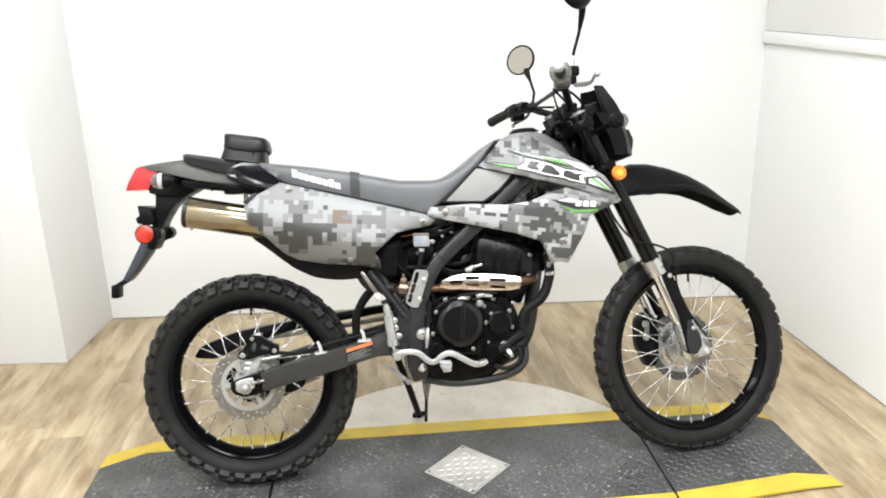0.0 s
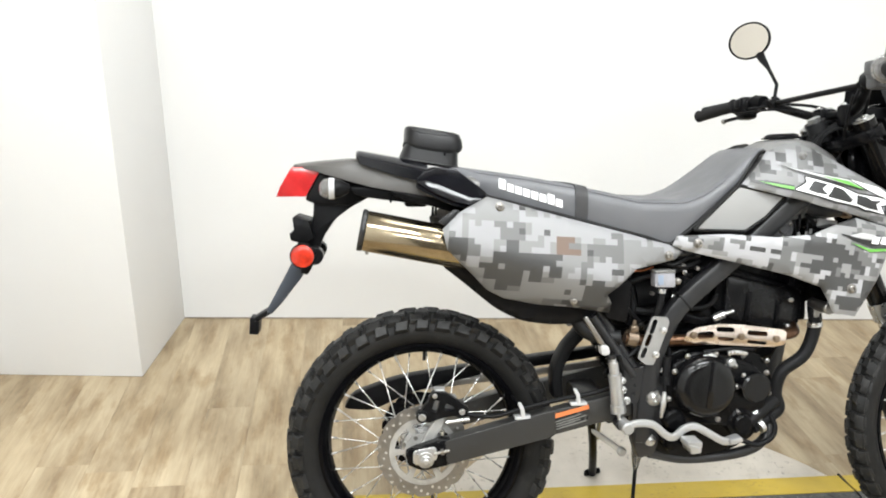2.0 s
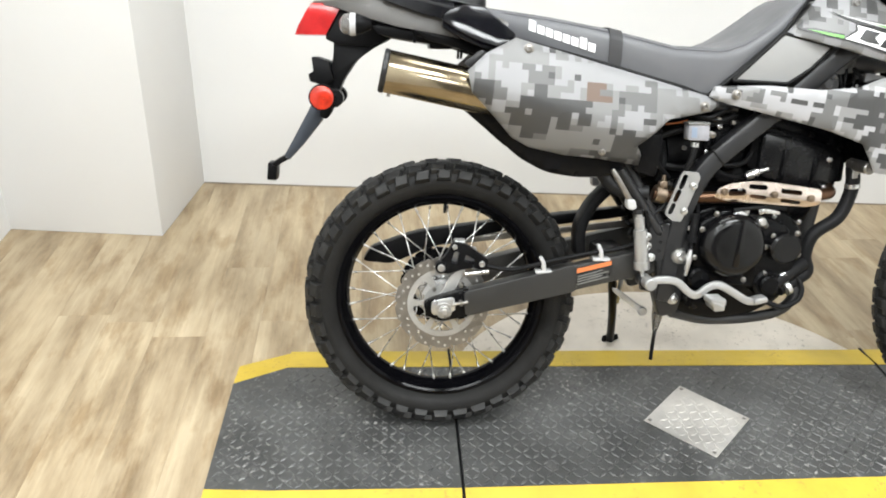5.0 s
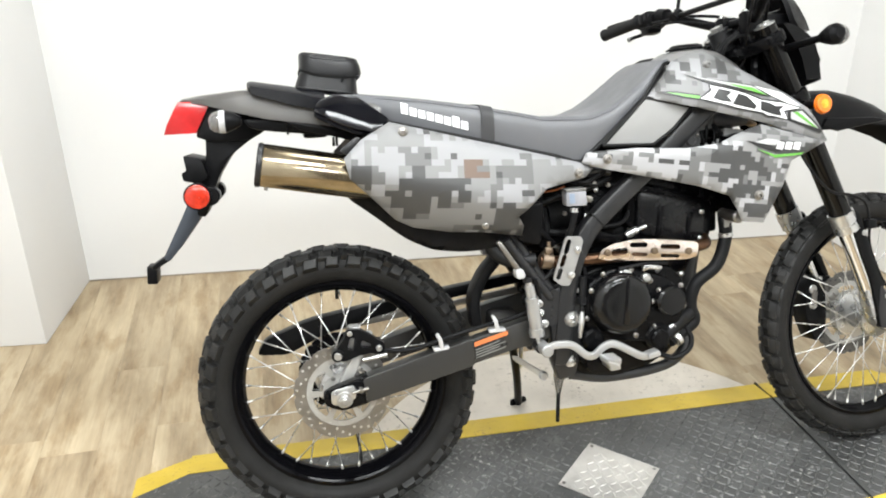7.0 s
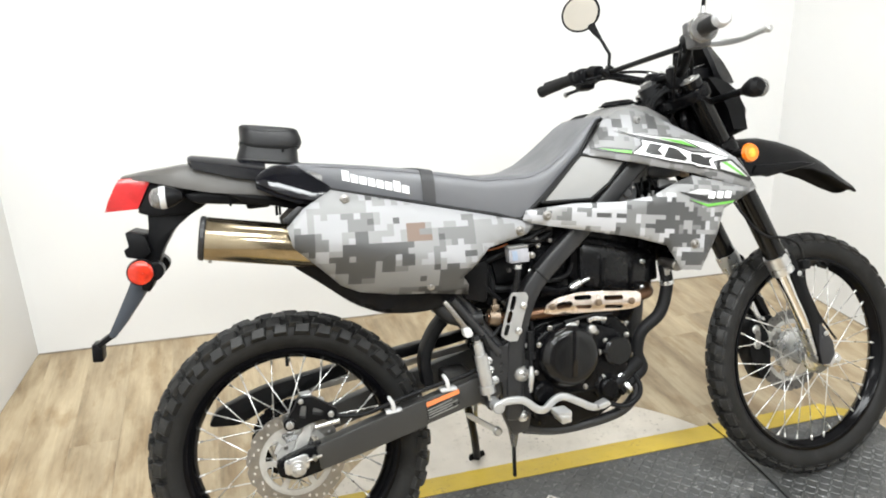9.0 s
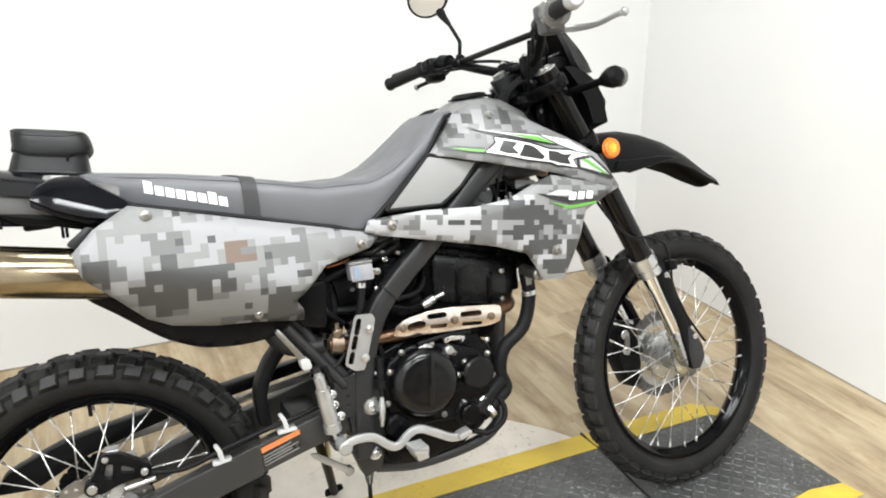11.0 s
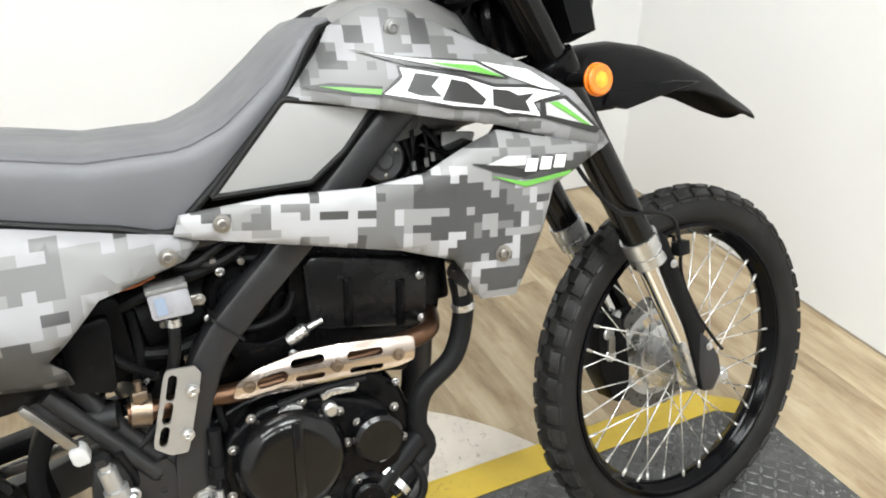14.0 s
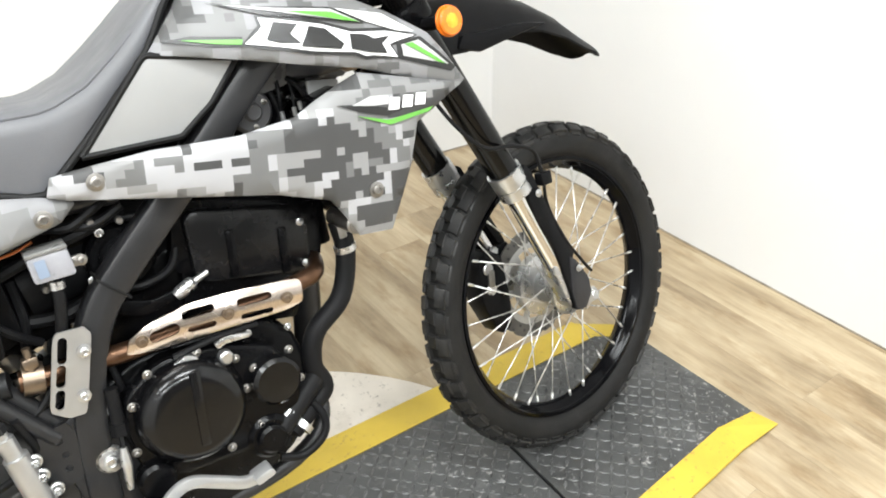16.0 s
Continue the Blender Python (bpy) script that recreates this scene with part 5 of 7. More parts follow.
    prints = [("graphic_dart", [(0.941, 0.845), (0.973, 0.839), (1.013, 0.826), (1.045, 0.820), (1.012, 0.814), (0.969, 0.830)], 0.0014, BLACKP, "black printed dart"),
              ("graphic_dart", [(0.966, 0.825), (1.012, 0.809), (1.090, 0.809), (1.082, 0.804), (1.013, 0.802)], 0.0028, GREEN, "green printed dart"),
              ("graphic_dart", [(0.962, 0.840), (0.992, 0.846), (1.018, 0.842), (1.016, 0.830), (0.992, 0.833)], 0.0026, LIGHTP, "pale grey printed dart")]
    for name_, shape_, lift_, mat_, label_ in prints:
        add(name_, decal(shape_, wing_depth, lift_, s), mat_, label_, wp)
    for k in range(3):
        x = 1.014 + 0.0225 * k
        add("graphic_bar", decal([(x, 0.822 - 0.0018 * k), (x + 0.006, 0.838 - 0.0018 * k), (x + 0.0225, 0.835 - 0.0018 * k), (x + 0.0175, 0.819 - 0.0018 * k)], wing_depth, 0.0030, s), WHITEP, "white printed bar", wp)
    grey_out = [(0.630, 0.851), (0.733, 0.952), (0.846, 0.926), (0.800, 0.878), (0.752, 0.846)]
    add("tank_side_panel", prism(rounded(grey_out, 3, 0.08), s * 0.140, s * 0.154, 0.005, 3), PANELGREY, "satin grey tank side panel")
    add("panel_seal", tube([(x, s * 0.152, z) for x, z in rounded(grey_out + grey_out[:1], 3, 0.05)], 0.0045, 8, curved=False), WELT)
    low = rounded([(0.050, 0.838), (0.046, 0.776), (0.099, 0.735), (0.174, 0.671), (0.236, 0.640), (0.301, 0.630), (0.356, 0.630), (0.440, 0.650), (0.430, 0.690), (0.20, 0.73)], 3, 0.3)
    add("silencer_guard", panel(low, lambda x, z: 0.128 + 0.006 * clamp((z - 0.63) / 0.08), thick=0.02, rim=0.01, fall=0.012, side=s), BLACK, "black plastic guard under the side cover")


def seat_half(x):
    pts = [(0.06, 0.062), (0.12, 0.095), (0.20, 0.122), (0.34, 0.142), (0.48, 0.150), (0.58, 0.150), (0.66, 0.144), (0.74, 0.133), (0.78, 0.119), (0.80, 0.108), (0.82, 0.094)]
    return float(np.interp(x, [p[0] for p in pts], [p[1] for p in pts]))


def seat_top(x):
    pts = [(0.06, 1.000), (0.15, 0.988), (0.24, 0.975), (0.34, 0.957), (0.43, 0.938), (0.50, 0.922), (0.56, 0.920), (0.61, 0.918), (0.66, 0.936), (0.70, 0.962), (0.74, 0.991), (0.775, 1.019), (0.80, 1.034), (0.82, 1.038)]
    return float(np.interp(x, [p[0] for p in pts], [p[1] for p in pts]))


def seat_low(x):
    pts = [(0.06, 0.995), (0.15, 0.931), (0.24, 0.908), (0.34, 0.883), (0.45, 0.853), (0.52, 0.835), (0.575, 0.815), (0.63, 0.858), (0.688, 0.907), (0.746, 0.958), (0.786, 1.014), (0.80, 1.026), (0.82, 1.030)]
    return float(np.interp(x, [p[0] for p in pts], [p[1] for p in pts]))


def seat_ring(x, grow=0.0):
    h, t, l = seat_half(x) + grow, seat_top(x) + grow, seat_low(x)
    hgt = max(t - l, 0.004)
    r = min(0.028, hgt * 0.6)
    ring = [(x, -h * 0.97, l), (x, -h, l + (hgt - r) * 0.5), (x, -h, t - r)]
    for k in range(1, 6):
        a = radians(90 * k / 5)
        ring.append((x, -(h - r) - r * math.cos(a), t - r + r * math.sin(a)))
    ring.append((x, -h * 0.4, t + 0.001))
    ring.append((x, 0, t + 0.001))
    return ring + [(px, -py, pz) for px, py, pz in ring[-2::-1]]


seat_xs = [0.06 + 0.02 * i for i in range(39)]
seat = add("seat", loft([seat_ring(x) for x in seat_xs]), SEAT, "charcoal vinyl seat")
for s in (-1, 1):
    add("seat_welt", tube([(x, s * (seat_half(x) * 0.985 + 0.001), seat_low(x) - 0.001) for x in seat_xs[1:]], 0.0052, 8, curved=False), WELT, "black seat welt", seat)
    add("seat_piping", tube([(x, s * (seat_half(x) - 0.009), seat_top(x) - 0.007) for x in seat_xs[3:-2]], 0.0017, 6, curved=False), SEAT, "", seat)
    # unread pale printing on the seat's flank, as plain bars
    n = 8
    for k in range(n):
        x0 = 0.182 + k * 0.0182
        zc = 0.958 - k * 0.00575
        tall = 0.023 if k in (0, 6) else 0.0175
        bar = loft([[(xx, s * (seat_half(xx) + 0.0008), zz), (xx, s * (seat_half(xx) + 0.0018), zz)] for xx, zz in ((x0, zc - 0.010), (x0, zc - 0.010 + tall), (x0 + 0.0150, zc - 0.0145 + tall), (x0 + 0.0150, zc - 0.0145), (x0, zc - 0.010))], loop=False)
        quad = bmesh.new()
        vs = [quad.verts.new((xx, s * (seat_half(xx) + 0.0018), zz)) for xx, zz in ((x0, zc - 0.010), (x0, zc - 0.010 + tall), (x0 + 0.0150, zc - 0.0145 + tall), (x0 + 0.0150, zc - 0.0145))]
        quad.faces.new(vs)
        add("print_bar", join(bar, quad), WHITEP, "white printed bar", seat)
add("seat_strap", loft([seat_ring(x, 0.0035) for x in (0.354, 0.357, 0.379, 0.382)], close_ends=True), STRAP, "dark grab strap across the seat", seat)


def tank_ring(x, half, top, low):
    ring = []
    for k in range(17):
        a = math.pi * k / 16
        ring.append((x, -half * math.copysign(abs(math.cos(a)) ** 0.6, math.cos(a)), low + (top - low) * abs(math.sin(a)) ** 0.62))
    return ring + [(x, half * 0.9, low - 0.02), (x, -half * 0.9, low - 0.02)]


add("fuel_tank", loft([tank_ring(*v) for v in [(0.66, 0.080, 0.890, 0.85), (0.72, 0.090, 0.930, 0.86), (0.78, 0.104, 0.990, 0.87), (0.815, 0.116, 1.028, 0.88), (0.84, 0.118, 1.044, 0.885), (0.87, 0.114, 1.058, 0.885), (0.92, 0.108, 1.064, 0.89), (0.97, 0.098, 1.054, 0.90), (1.02, 0.082, 1.026, 0.90), (1.05, 0.065, 0.985, 0.90)]]), TANK, "satin grey fuel tank")
capm = Matrix.Translation((0.912, 0, 1.061)) @ pose(0, 0, 0, 0, -2, 0) @ Matrix(((1, 0, 0, 0), (0, 0, 1, 0), (0, 1, 0, 0), (0, 0, 0, 1)))
add("fuel_cap", moved(lathe([(0, 0.0), (0.040, 0.0), (0.042, 0.004), (0.038, 0.010), (0.029, 0.013), (0, 0.013)], 36, closed=False), capm), BLACK, "black round fuel cap")
add("cap_ring", moved(lathe([(0.040, 0.0), (0.048, 0.0), (0.048, 0.004), (0.040, 0.004)], 36), capm), ENGINE)

# ---- tail ----
def tail_ring(x, half, top, low):
    return [(x, -half, low), (x, -half, low + (top - low) * 0.55), (x, -half * 0.86, top - 0.004), (x, -half * 0.4, top), (x, half * 0.4, top), (x, half * 0.86, top - 0.004), (x, half, low + (top - low) * 0.55), (x, half, low)]


add("tail_fairing", bevelled(loft([tail_ring(*v) for v in [(-0.285, 0.045, 1.004, 0.996), (-0.24, 0.072, 1.010, 0.990), (-0.16, 0.092, 1.017, 0.966), (-0.10, 0.100, 1.016, 0.950), (-0.02, 0.108, 1.000, 0.938), (0.05, 0.110, 0.985, 0.925), (0.14, 0.112, 0.975, 0.912)]]), 0.003), TAILGREY, "dark grey tail fairing")
rack = bevelled(loft([tail_ring(*v) for v in [(-0.140, 0.096, 1.034, 1.016), (-0.132, 0.108, 1.035, 1.005), (-0.05, 0.124, 1.020, 0.978), (0.020, 0.134, 1.004, 0.962)]]), 0.003)
add("grab_plate", rack, COWL, "black rear grab plate")
cowl_side = [(-0.004, 0.974), (0.010, 0.986), (0.040, 0.996), (0.082, 0.992), (0.152, 0.938), (0.126, 0.910), (0.083, 0.907), (0.037, 0.926), (-0.006, 0.950)]
cowl = prism(rounded(cowl_side, 2, 0.10), -0.146, 0.146, 0.004, 3)
add("tail_base", block(-0.06, 0.085, -0.098, 0.098, 0.93, 0.990, 0.008), BLACK, "black base under the pouch")
rear_cowl = add("rear_cowl", cowl, COWL, "gloss black rear cowl")
for s in (-1, 1):
    # An added ledge, its slope shaped to draw the cowl's highlight.
    ledge = loft([[(x, s * 0.1440, z + d), (x, s * (0.1465 + 0.12 * d), z + 0.62 * d), (x, s * (0.1465 + 0.29 * d), z), (x, s * 0.144, z - 0.006)] for x, z, d in ((-0.004, 0.962, 0.006), (0.014, 0.951, 0.020), (0.040, 0.937, 0.026), (0.080, 0.920, 0.026), (0.112, 0.913, 0.020), (0.138, 0.922, 0.006))])
    add("cowl_ledge", bevelled(ledge, 0.0012), COWL, "", rear_cowl)
for s in (-1, 1):
    add("tail_rail", prism(rounded([(-0.074, 0.946), (-0.005, 0.944), (0.111, 0.902), (0.092, 0.888), (0.032, 0.907), (-0.033, 0.922)], 2, 0.15), s * 0.088, s * 0.104, 0.004), BLACK, "black rail under the tail")
light = loft([[(x0, -hw, z), (x0, hw, z), (x1, hw * 1.05, z), (x1, -hw * 1.05, z)] for x0, x1, hw, z in [(-0.324, -0.257, 0.056, 0.930), (-0.316, -0.246, 0.059, 0.950), (-0.296, -0.226, 0.060, 0.985), (-0.288, -0.219, 0.058, 0.997)]])
add("tail_light", bevelled(light, 0.004), REDLENS, "red tail light")
add("tail_light_base", prism(rounded([(-0.222, 0.993), (-0.200, 0.992), (-0.075, 0.949), (-0.118, 0.924), (-0.160, 0.908), (-0.230, 0.910), (-0.260, 0.922)], 2, 0.12), -0.053, 0.053, 0.005), BLACK, "black tail light base")
add("fender_stay", join(prism(rounded([(-0.240, 0.925), (-0.100, 0.936), (-0.120, 0.922), (-0.151, 0.906), (-0.190, 0.878), (-0.221, 0.832), (-0.246, 0.766), (-0.258, 0.745), (-0.275, 0.752), (-0.268, 0.785), (-0.252, 0.835), (-0.242, 0.885)], 3, 0.25), -0.045, 0.045, 0.006)), BLACK, "black plastic rear fender stay")
add("mud_flap", strip([(-0.262, 0.795), (-0.290, 0.745), (-0.330, 0.685), (-0.352, 0.655)], [0.040, 0.036, 0.024, 0.015], -0.036, 0.036, 0.004), BLUEGREY, "tapered blue-grey plate stay")
add("flap_end", join(strip([(-0.345, 0.660), (-0.372, 0.645), (-0.384, 0.637)], 0.012, -0.03, 0.03, 0.003), strip([(-0.386, 0.642), (-0.389, 0.602)], 0.022, -0.026, 0.026, 0.003)), BLACK)
add("plate_bracket", prism(rounded([(-0.288, 0.885), (-0.250, 0.874), (-0.240, 0.835), (-0.262, 0.822), (-0.292, 0.830), (-0.295, 0.846), (-0.284, 0.852)], 2, 0.15), -0.075, 0.075, 0.004), BLACK, "black plate bracket")
for s in (-1, 1):
    add("rear_reflector", moved(lathe([(0, s * 0.100), (0.0255, s * 0.100), (0.0255, s * 0.104), (0.014, s * 0.109), (0.010, s * 0.108), (0, s * 0.112)], 32, closed=False), Matrix.Translation((-0.264, 0, 0.797))), REDREF, "round red-orange reflector")
    add("reflector_stalk", join(drum(-0.264, 0.797, 0.0290, s * 0.092, s * 0.103, 0.001, 32), drum(-0.238, 0.795, 0.020, s * 0.045, s * 0.094, 0.003, 20)), BLACK)
    a, b = Vector((-0.165, s * 0.055, 0.950)), Vector((-0.185, s * 0.150, 0.951))
    d = (b - a).normalized()
    sg = add("rear_turn_signal", join(rod(a, b, 0.008, 10), tube([b - Vector((-0.030, 0, 0)), b - Vector((-0.014, 0, 0)), b, b + Vector((-0.004, 0, 0))], [0.009, 0.018, 0.0225, 0.0225], 18, curved=False)), BLACK, "black rear turn signal")
    lens = moved(lathe([(0, 0.0), (0.0225, 0.0), (0.0225, 0.012), (0.0195, 0.023), (0.012, 0.030), (0, 0.033)], 24, closed=False), Matrix.Translation(b + Vector((-0.004, 0, 0))) @ Matrix.Rotation(radians(90), 4, "Z"))
    add("signal_lens", lens, CLEAR, "clear signal lens", sg)
    add("lens_rim", moved(lathe([(0.019, -0.002), (0.0236, -0.002), (0.0236, 0.010), (0.019, 0.010)], 24), Matrix.Translation(b + Vector((-0.004, 0, 0))) @ Matrix.Rotation(radians(90), 4, "Z")), BAREND, "pale lens rim", sg)
for x, z, h in ((-0.062, 0.938, 0.022), (0.034, 0.905, 0.020), (0.041, 0.905, 0.020)):
    add("strap_hook", rod((x, -0.085, z), (x - 0.001, -0.085, z - h), 0.0028, 6), BLACK)
add("tool_box", block(-0.03, 0.022, -0.08, 0.03, 0.905, 0.935, 0.006), BLACK, "black box under the tail")
add("inner_fender", prism(rounded([(-0.16, 0.956), (0.14, 0.935), (0.30, 0.87), (0.40, 0.76), (0.41, 0.66), (0.395, 0.66), (0.385, 0.73), (0.28, 0.84), (0.13, 0.895), (-0.14, 0.93)], 2, 0.2), -0.085, 0.085, 0.004), BLACK, "black inner rear fender")

# ---- frame ----
spar = curve2([(0.985, 0.992), (0.925, 0.945), (0.86, 0.895), (0.79, 0.830), (0.715, 0.765), (0.645, 0.705), (0.595, 0.655), (0.560, 0.585), (0.540, 0.510), (0.530, 0.430), (0.522, 0.345)], 4)
for s in (-1, 1):
    add("frame_spar", strip(spar, 0.043, s * 0.110, s * 0.150, 0.008), FRAME, "graphite perimeter frame spar")
    for u in (4, 13, 22):
        tx, tz = spar[u]
        add("cable_tie", strip([(tx - 0.017, tz + 0.019), (tx + 0.017, tz - 0.019)], 0.0035, s * 0.108, s * 0.1525, 0.0008), WELT)
    add("pivot_plate", prism(rounded([(0.485, 0.515), (0.525, 0.535), (0.575, 0.50), (0.585, 0.44), (0.570, 0.37), (0.555, 0.315), (0.515, 0.305), (0.497, 0.36), (0.500, 0.42)], 3, 0.2), s * 0.108, s * 0.143, 0.006), FRAME, "graphite swingarm pivot plate")
    add("pivot_bolt", join(drum(0.546, 0.455, 0.021, s * 0.142, s * 0.150, 0.003), bolt(0.546, 0.455, s * 0.150, 0.010, 0.010, s)), ALU, "bright pivot bolt")
    add("engine_bolt", join(drum(0.542, 0.352, 0.014, s * 0.142, s * 0.147), bolt(0.542, 0.352, s * 0.147, 0.0085, 0.009, s)), ALU)
    add("subframe_tube", tube([(0.52, s * 0.125, 0.50), (0.46, s * 0.122, 0.59), (0.41, s * 0.118, 0.67), (0.30, s * 0.115, 0.78), (0.10, s * 0.10, 0.88)], 0.0125, 10), FRAME, "dark subframe tube")
    add("upper_subframe", tube([(0.66, s * 0.115, 0.79), (0.55, s * 0.115, 0.80), (0.3, s * 0.105, 0.86), (0.05, s * 0.09, 0.92)], 0.0125, 10), FRAME)
    gd = plate(rounded([(0.533, 0.653), (0.569, 0.650), (0.575, 0.638), (0.540, 0.538), (0.519, 0.540), (0.500, 0.556)], 3, 0.14), [slot(0.5405, 0.640, 0.533, 0.617, 0.011), slot(0.529, 0.606, 0.5225, 0.588, 0.011), slot(0.5185, 0.575, 0.513, 0.560, 0.011)], s * 0.158, s * 0.162)
    add("frame_guard", gd, PALE, "slotted aluminium frame guard")
    for x, z in ((0.560, 0.620), (0.543, 0.563)):
        add("guard_bolt", bolt(x, z, s * 0.164, 0.006, 0.006, s), ALU)
add("down_tube", tube([(1.00, 0.0, 0.93), (0.965, 0.0, 0.80), (0.93, 0.0, 0.62), (0.90, 0.0, 0.44), (0.86, 0.0, 0.36)], 0.024, 14), FRAME, "graphite front down tube")
for s in (-1, 1):
    add("cradle_tube", tube([(0.88, s * 0.02, 0.40), (0.87, s * 0.07, 0.335), (0.80, s * 0.10, 0.300), (0.65, s * 0.11, 0.290), (0.55, s * 0.115, 0.310)], 0.013, 10), FRAME)

# ---- engine ----
case = [(0.555, 0.545), (0.62, 0.572), (0.72, 0.570), (0.80, 0.560), (0.840, 0.520), (0.856, 0.46), (0.845, 0.400), (0.805, 0.340), (0.745, 0.308), (0.66, 0.292), (0.57, 0.305), (0.54, 0.36), (0.535, 0.46)]
add("crankcase", prism(rounded(case, 3, 0.2), -0.125, 0.125, 0.012, 3), ENGINE, "black engine crankcase")
rcover = [(0.585, 0.535), (0.64, 0.568), (0.72, 0.560), (0.79, 0.530), (0.825, 0.48), (0.815, 0.42), (0.775, 0.375), (0.70, 0.385), (0.62, 0.390), (0.578, 0.43), (0.572, 0.49)]
add("clutch_case", prism(rounded(rcover, 3, 0.25), -0.158, -0.12, 0.008, 3), ENGINE, "black clutch-side cover")
clutch = moved(lathe([(0, -0.1895), (0.030, -0.1895), (0.044, -0.1885), (0.052, -0.189), (0.060, -0.187), (0.068, -0.181), (0.0735, -0.171), (0.077, -0.160), (0.077, -0.150), (0, -0.150)], 56, closed=False), Matrix.Translation((0.663, 0, 0.484)))
add("clutch_cover", join(clutch, moved(block(-0.007, 0.007, -0.1925, -0.186, -0.045, 0.066, 0.003), Matrix.Translation((0.668, 0, 0.484)) @ pose(0, 0, 0, 0, 6, 0))), LACQUER, "round black clutch cover")
add("oil_filter_cover", join(drum(0.783, 0.480, 0.0355, -0.182, -0.15, 0.005, 32)), LACQUER, "round black oil filter cover")
for x, z in ((0.592, 0.520), (0.579, 0.455), (0.612, 0.405), (0.700, 0.402), (0.748, 0.418), (0.742, 0.480), (0.738, 0.530), (0.690, 0.560), (0.622, 0.556), (0.822, 0.462), (0.815, 0.512), (0.760, 0.505)):
    add("cover_bolt", bolt(x, z, -0.158, 0.0045, 0.008, -1), STEEL, "small bright bolt")
add("small_cover", drum(0.592, 0.405, 0.026, -0.172, -0.12, 0.005, 28), ENGINE, "small round black cover")
pump = join(drum(0.757, 0.392, 0.034, -0.165, -0.12, 0.006, 28), drum(0.757, 0.392, 0.022, -0.175, -0.16, 0.004, 28))
add("water_pump", pump, ENGINE, "black water pump")
add("left_cover", moved(lathe([(0, 0.175), (0.055, 0.172), (0.075, 0.155), (0.082, 0.12), (0, 0.12)], 40, closed=False), Matrix.Translation((0.70, 0, 0.46))), ENGINE, "round black generator cover")
cyl_prof = [(0.700, 0.560), (0.715, 0.655), (0.905, 0.605), (0.865, 0.520)]
add("cylinder", prism(cyl_prof, -0.085, 0.085, 0.008), ENGINE, "black engine cylinder")
add("cylinder_head", prism(rounded([(0.700, 0.655), (0.722, 0.748), (0.750, 0.752), (0.925, 0.700), (0.928, 0.640), (0.912, 0.585), (0.885, 0.590)], 3, 0.15), -0.098, 0.098, 0.012, 3), ENGINE, "black cylinder head")
face = prism(rounded([(0.732, 0.742), (0.908, 0.698), (0.897, 0.597), (0.727, 0.635)], 3, 0.15), -0.112, -0.092, 0.006)
add("head_cover", face, HEADPAINT, "smooth black cam cover")
for u in (0.30, 0.78):
    x, z = 0.742 + (0.898 - 0.742) * u, 0.722 - 0.042 * u
    add("cover_rib", strip([(x, z - 0.012), (x - 0.008, z - 0.082)], 0.013, -0.1165, -0.105, 0.003), ENGINE)
add("valve_cover", prism(rounded([(0.725, 0.752), (0.750, 0.790), (0.90, 0.748), (0.925, 0.704)], 3, 0.2), -0.075, 0.075, 0.010, 3), ENGINE, "black valve cover")
add("intake_boot", tube([(0.72, -0.03, 0.695), (0.66, -0.045, 0.705), (0.60, -0.05, 0.70), (0.52, -0.05, 0.69)], [0.040, 0.044, 0.038, 0.045], 18), HOSE, "black rubber intake boot")
add("carburettor", join(drum(0.645, 0.705, 0.046, -0.105, 0.06, 0.006), block(0.612, 0.682, -0.085, 0.05, 0.640, 0.70, 0.006), drum(0.645, 0.705, 0.030, -0.118, -0.10, 0.004)), ENGINE, "black throttle body")
add("air_box", prism(rounded([(0.455, 0.735), (0.50, 0.745), (0.505, 0.64), (0.43, 0.62), (0.30, 0.66), (0.20, 0.74), (0.16, 0.86), (0.45, 0.80)], 3, 0.15), -0.108, 0.108, 0.010), BLACK, "black air box")
add("intake_shroud", prism(rounded([(0.42, 0.79), (0.60, 0.80), (0.66, 0.76), (0.62, 0.64), (0.50, 0.60), (0.43, 0.63)], 2, 0.12), -0.060, 0.095, 0.008), BLACK, "black intake shroud")
add("tank_underside", join(block(0.56, 0.92, -0.085, 0.085, 0.795, 0.86, 0.01), block(0.57, 0.72, -0.075, 0.075, 0.72, 0.80, 0.01)), BLACK, "black tank underside")
add("air_cover", prism(rounded([(0.430, 0.728), (0.488, 0.735), (0.478, 0.635), (0.425, 0.650)], 2, 0.15), -0.150, -0.13, 0.006), BLACK)
add("wiring_loom", join(tube([(0.50, -0.10, 0.725), (0.56, -0.11, 0.745), (0.61, -0.115, 0.755), (0.66, -0.11, 0.768)], 0.008, 8), tube([(0.58, -0.12, 0.77), (0.62, -0.125, 0.762), (0.66, -0.12, 0.775)], 0.006, 8), tube([(0.49, -0.09, 0.66), (0.55, -0.10, 0.652), (0.60, -0.09, 0.66)], 0.009, 8), tube([(0.51, -0.08, 0.71), (0.51, -0.10, 0.66), (0.50, -0.09, 0.62)], 0.007, 8)), HOSE, "black wiring and hoses")
reservoir_box = add("fluid_reservoir", prism(rounded([(0.533, 0.755), (0.580, 0.755), (0.582, 0.721), (0.534, 0.722)], 3, 0.12), -0.174, -0.142, 0.004), MILKY, "milky white fluid reservoir")
add("reservoir_cap", prism([(0.532, 0.761), (0.580, 0.761), (0.581, 0.755), (0.532, 0.755)], -0.176, -0.14, 0.002), LABELG, "grey cap", reservoir_box)
add("reservoir_label", prism([(0.540, 0.750), (0.552, 0.750), (0.553, 0.728), (0.541, 0.728)], -0.1752, -0.1735, 0.0), BLUEP, "pale blue printed mark", reservoir_box)
